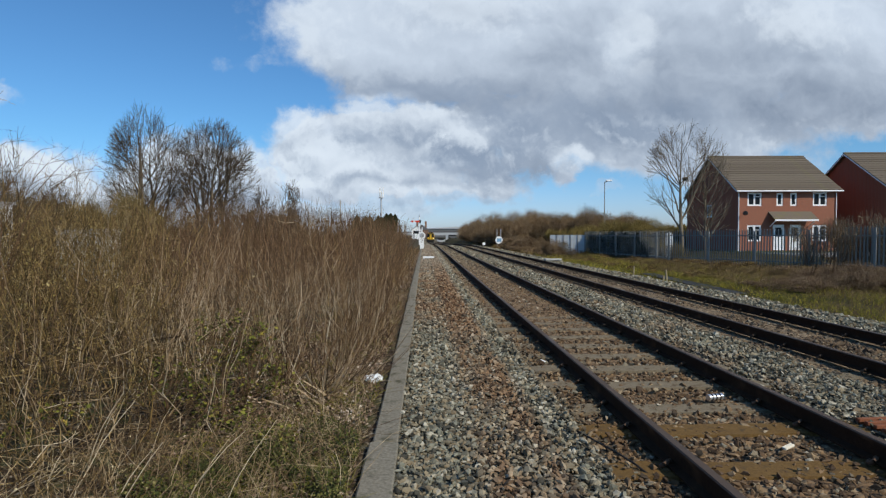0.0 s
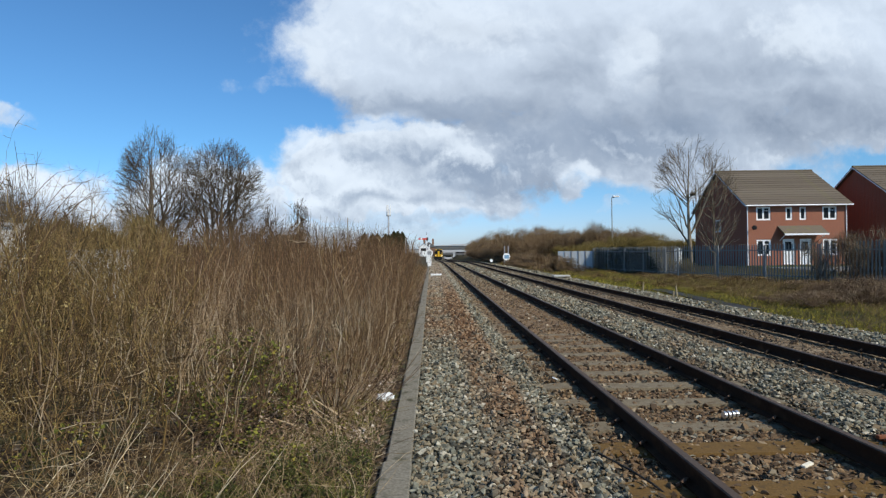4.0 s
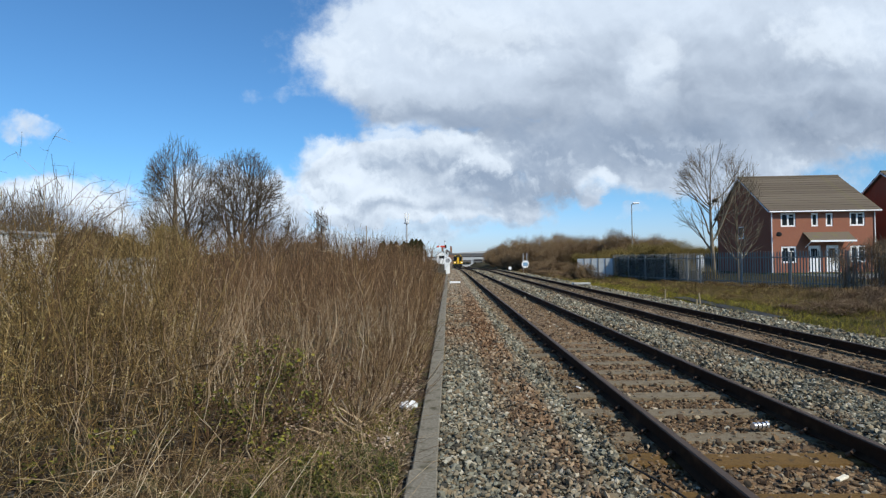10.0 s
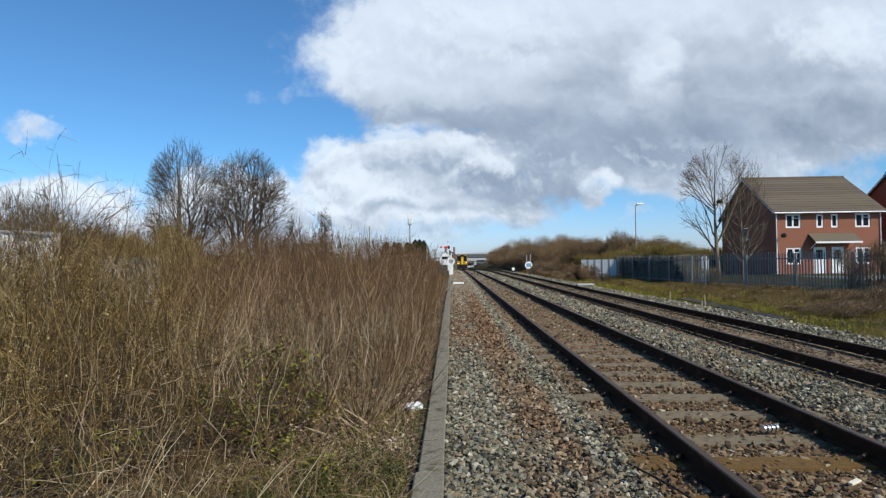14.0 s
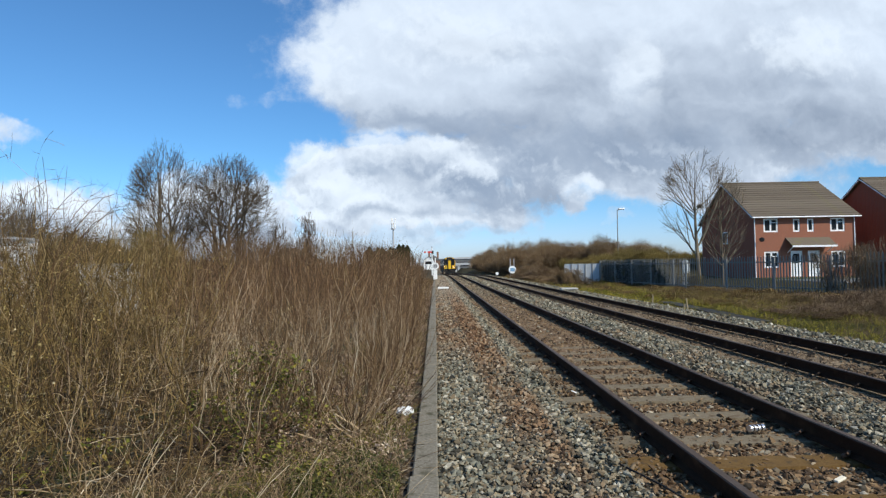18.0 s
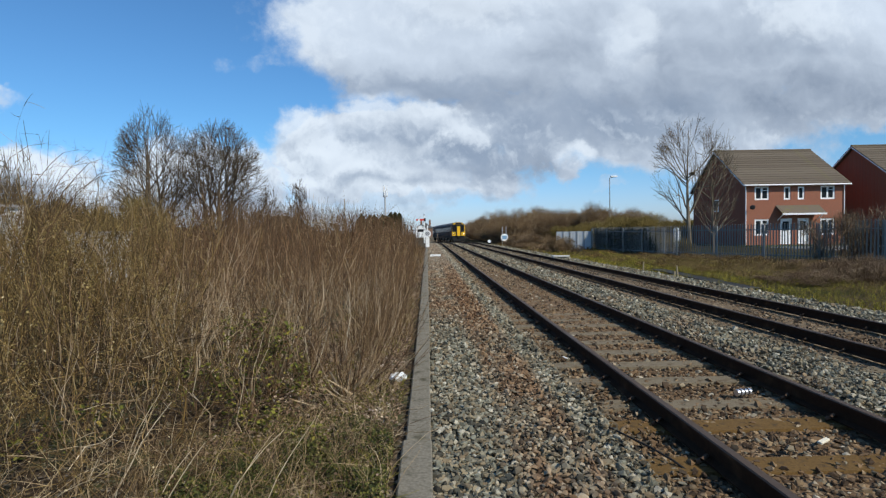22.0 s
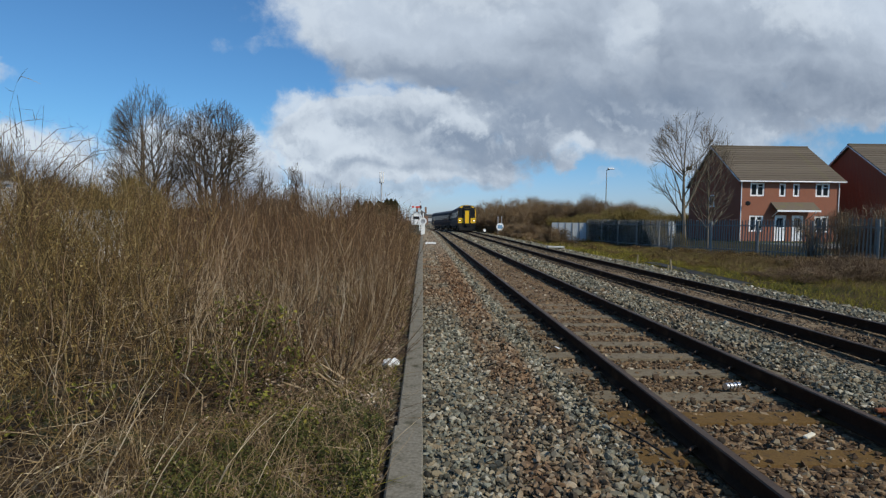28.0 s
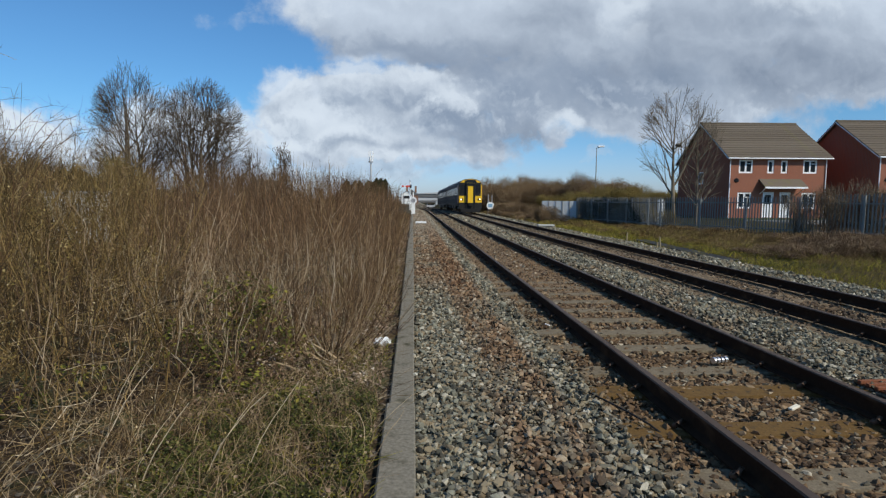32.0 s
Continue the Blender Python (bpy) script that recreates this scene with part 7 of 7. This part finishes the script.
def make_car(label, cab_front):
    """A rail car 23 m long; its front end is at -11.5 along its own y axis (towards the eye)."""
    car = empty("rail_car", Matrix(), label, "train", "train cars")
    body = part("body", prism(bmesh.new(), BODY, -11.3, 11.3), "blue", car, "grey-blue body side")
    part("roof", prism(bmesh.new(), [(-1.22, 3.30), (-0.98, 3.59), (-0.56, 3.75), (0, 3.79), (0.56, 3.75), (0.98, 3.59), (1.22, 3.30)], -11.2, 11.2), "roofgrey", car)
    for s in (-1, 1):
        part("skirt_band", boxed(min(s * 1.272, s * 1.292), max(s * 1.272, s * 1.292), -11.25, 11.25, 1.06, 1.55), "navy", car, "dark lower band")
        part("window_band", boxed(min(s * 1.272, s * 1.29), max(s * 1.272, s * 1.29), -9.6, 9.6, 1.95, 2.95), "navy", car, "dark window band")
        for k in range(9):
            y = -8.4 + k * 2.1
            w = part("window", boxed(min(s * 1.28, s * 1.302), max(s * 1.28, s * 1.302), y - 0.8, y + 0.8, 2.02, 2.85), "tinted", car)
            part("vent_bar", boxed(min(s * 1.28, s * 1.308), max(s * 1.28, s * 1.308), y - 0.8, y + 0.8, 2.56, 2.60), "black", w)
        for y in (-7.35, 7.35, -10.2, 10.2):
            d = part("door", boxed(min(s * 1.28, s * 1.306), max(s * 1.28, s * 1.306), y - 0.5, y + 0.5, 1.15, 3.05), "navy", car, "dark sliding door")
            part("pane", boxed(min(s * 1.29, s * 1.314), max(s * 1.29, s * 1.314), y - 0.25, y + 0.25, 2.05, 2.85), "tinted", d)
    if cab_front:
        for s in (-1, 1):
            part("cab_side", boxed(min(s * 1.27, s * 1.312), max(s * 1.27, s * 1.312), -11.28, -9.7, 1.04, 3.1, 0.006), "maroon", car, "dark maroon cab side")
    part("underframe", boxed(-1.2, 1.2, -10.8, 10.8, 0.82, 1.05), "black", car)
    for y, L in ((-3.6, 2.2), (0.0, 2.6), (3.6, 2.2)):
        part("engine_case", boxed(-1.15, 1.15, y - L / 2, y + L / 2, 0.40, 0.82, 0.05), "black", car)
    for y in (-8.0, 8.0):
        bogie = part("bogie", boxed(-1.05, 1.05, y - 1.7, y + 1.7, 0.42, 0.72, 0.04), "black", car)
        for dy in (-1.3, 1.3):
            bm = bmesh.new()
            for x in (-0.75, 0.75):
                tube(bm, (x - 0.065, 0, 0), (x + 0.065, 0, 0), 0.42, sides=22)
                tube(bm, (x - 0.085, 0, 0), (x - 0.06, 0, 0), 0.45, sides=22)
                box(bm, x - 0.08, x + 0.08, -0.05, 0.05, -0.36, 0.36)
            tube(bm, (-0.75, 0, 0), (0.75, 0, 0), 0.08)
            ws = part("wheelset", bm, "rail", car)
            wheelsets.append((ws, y + dy))
    for e in (-1, 1):
        front = e < 0 and cab_front
        y0 = e * 11.3
        lo, hi = (lambda d0, d1: (min(y0 + e * d0, y0 + e * d1), max(y0 + e * d0, y0 + e * d1)))(0, 0.10)
        if front:
            shrink = [(x * 0.985, 1.05 + (z - 1.05) * 0.985) for x, z in BODY]
            face = part("cab_front", prism(bmesh.new(), shrink, lo, hi), "yellow", car, "yellow cab front")
            part("roof_dome", prism(bmesh.new(), [(-0.7, 3.34), (0.7, 3.34), (0.55, 3.66), (-0.55, 3.66)], lo - 0.05, lo - 0.002), "black", face, "dark destination panel over the cab")
            for s in (-1, 1):
                scr = part("windscreen_surround", boxed(min(s * 0.44, s * 1.25), max(s * 0.44, s * 1.15), lo - 0.02, lo - 0.002, 1.92, 3.36, 0.006), "black", face, "black windscreen surround")
                part("windscreen", boxed(min(s * 0.55, s * 1.12), max(s * 0.55, s * 1.08), lo - 0.03, lo - 0.021, 2.2, 3.12), "tinted", scr)
                lamp = part("headlight_cluster", boxed(min(s * 0.8, s * 1.15), max(s * 0.8, s * 1.15), lo - 0.03, lo - 0.002, 1.42, 1.64, 0.01), "black", face)
                part("headlight", tube(bmesh.new(), (s * 1.02, lo - 0.06, 1.53), (s * 1.02, lo - 0.031, 1.53), 0.065, sides=14), "lamp", lamp, "lit headlight")
                part("gangway_side", boxed(min(s * 0.30, s * 0.50), max(s * 0.30, s * 0.50), lo - 0.28, lo - 0.002, 1.15, 3.22, 0.02), "black", face, "black gangway bellows")
            part("gangway_top", boxed(-0.50, 0.50, lo - 0.28, lo - 0.002, 3.0, 3.30, 0.02), "black", face)
            door = part("gangway_door", boxed(-0.30, 0.30, lo - 0.2, lo - 0.002, 1.15, 3.0, 0.01), "yellow", face, "yellow gangway door")
            part("pane", boxed(-0.2, 0.2, lo - 0.21, lo - 0.201, 2.3, 2.95), "yellow", door)
            part("lower_valance", boxed(-1.25, 1.25, lo - 0.05, lo + 0.1, 0.40, 1.18, 0.03), "black", face, "black lower front")
            part("coupler", boxed(-0.22, 0.22, lo - 0.55, lo - 0.05, 0.80, 1.15, 0.03), "black", face)
            for s in (-1, 1):
                part("hose", tube(bmesh.new(), (s * 0.5, lo - 0.1, 1.0), (s * 0.45, lo - 0.25, 0.55), 0.03), "black", face)
            part("obstacle_plate", boxed(-1.1, 1.1, lo - 0.25, lo - 0.1, 0.10, 0.55, 0.03), "black", face)
        else:
            part("gangway", boxed(-0.5, 0.5, lo, hi + 0.12 * (e > 0), 1.1, 3.3, 0.03), "black", car)
    return car


def make_lamp_glow():
    m = bpy.data.materials.new("lit headlight")
    m.use_nodes = True
    n = Nodes(m.node_tree)
    e = n.add("ShaderNodeEmission", {0: (1.0, 0.93, 0.8), 1: 5.0})
    n.add("ShaderNodeOutputMaterial", {0: e.outputs[0]})
    return m


M["lamp"] = make_lamp_glow()
front_car = make_car("grey-blue diesel rail car with a yellow gangwayed front", True)
rear_car = make_car("grey-blue diesel rail car coupled behind", False)

FRONT_AT = [(0.0, 201.0), (9.0, 162.0), (17.5, 124.5), (22.0, 104.5), (28.0, 78.2), (32.0, 60.0)]


def front_at(t):
    return float(np.interp(t, [a for a, b in FRONT_AT], [b for a, b in FRONT_AT]))


def car_pose(front_y):
    """The pose of a car whose front end is at front_y, standing on its two bogies."""
    ya, yb = front_y + 3.4, front_y + 19.4
    xa, xb = crossing(ya), crossing(yb)
    yaw = math.degrees(math.atan2(-(xb - xa), yb - ya))
    za, zb = float(dip(ya)), float(dip(yb))
    return pose((xa + xb) / 2, (ya + yb) / 2, G + (za + zb) / 2, math.degrees(math.atan2(zb - za, yb - ya)), 0, yaw)


def motions():
    times = [i * 0.5 for i in range(65)]
    walk(front_car, [(t, car_pose(front_at(t))) for t in times])
    walk(rear_car, [(t, car_pose(front_at(t) + 23.3)) for t in times])
    turns = [i * 0.125 for i in range(257)]
    for ws, y in wheelsets:
        walk(ws, [(t, pose(0, y, 0.42, math.degrees((201.0 - front_at(t)) / 0.42))) for t in turns])


motions()
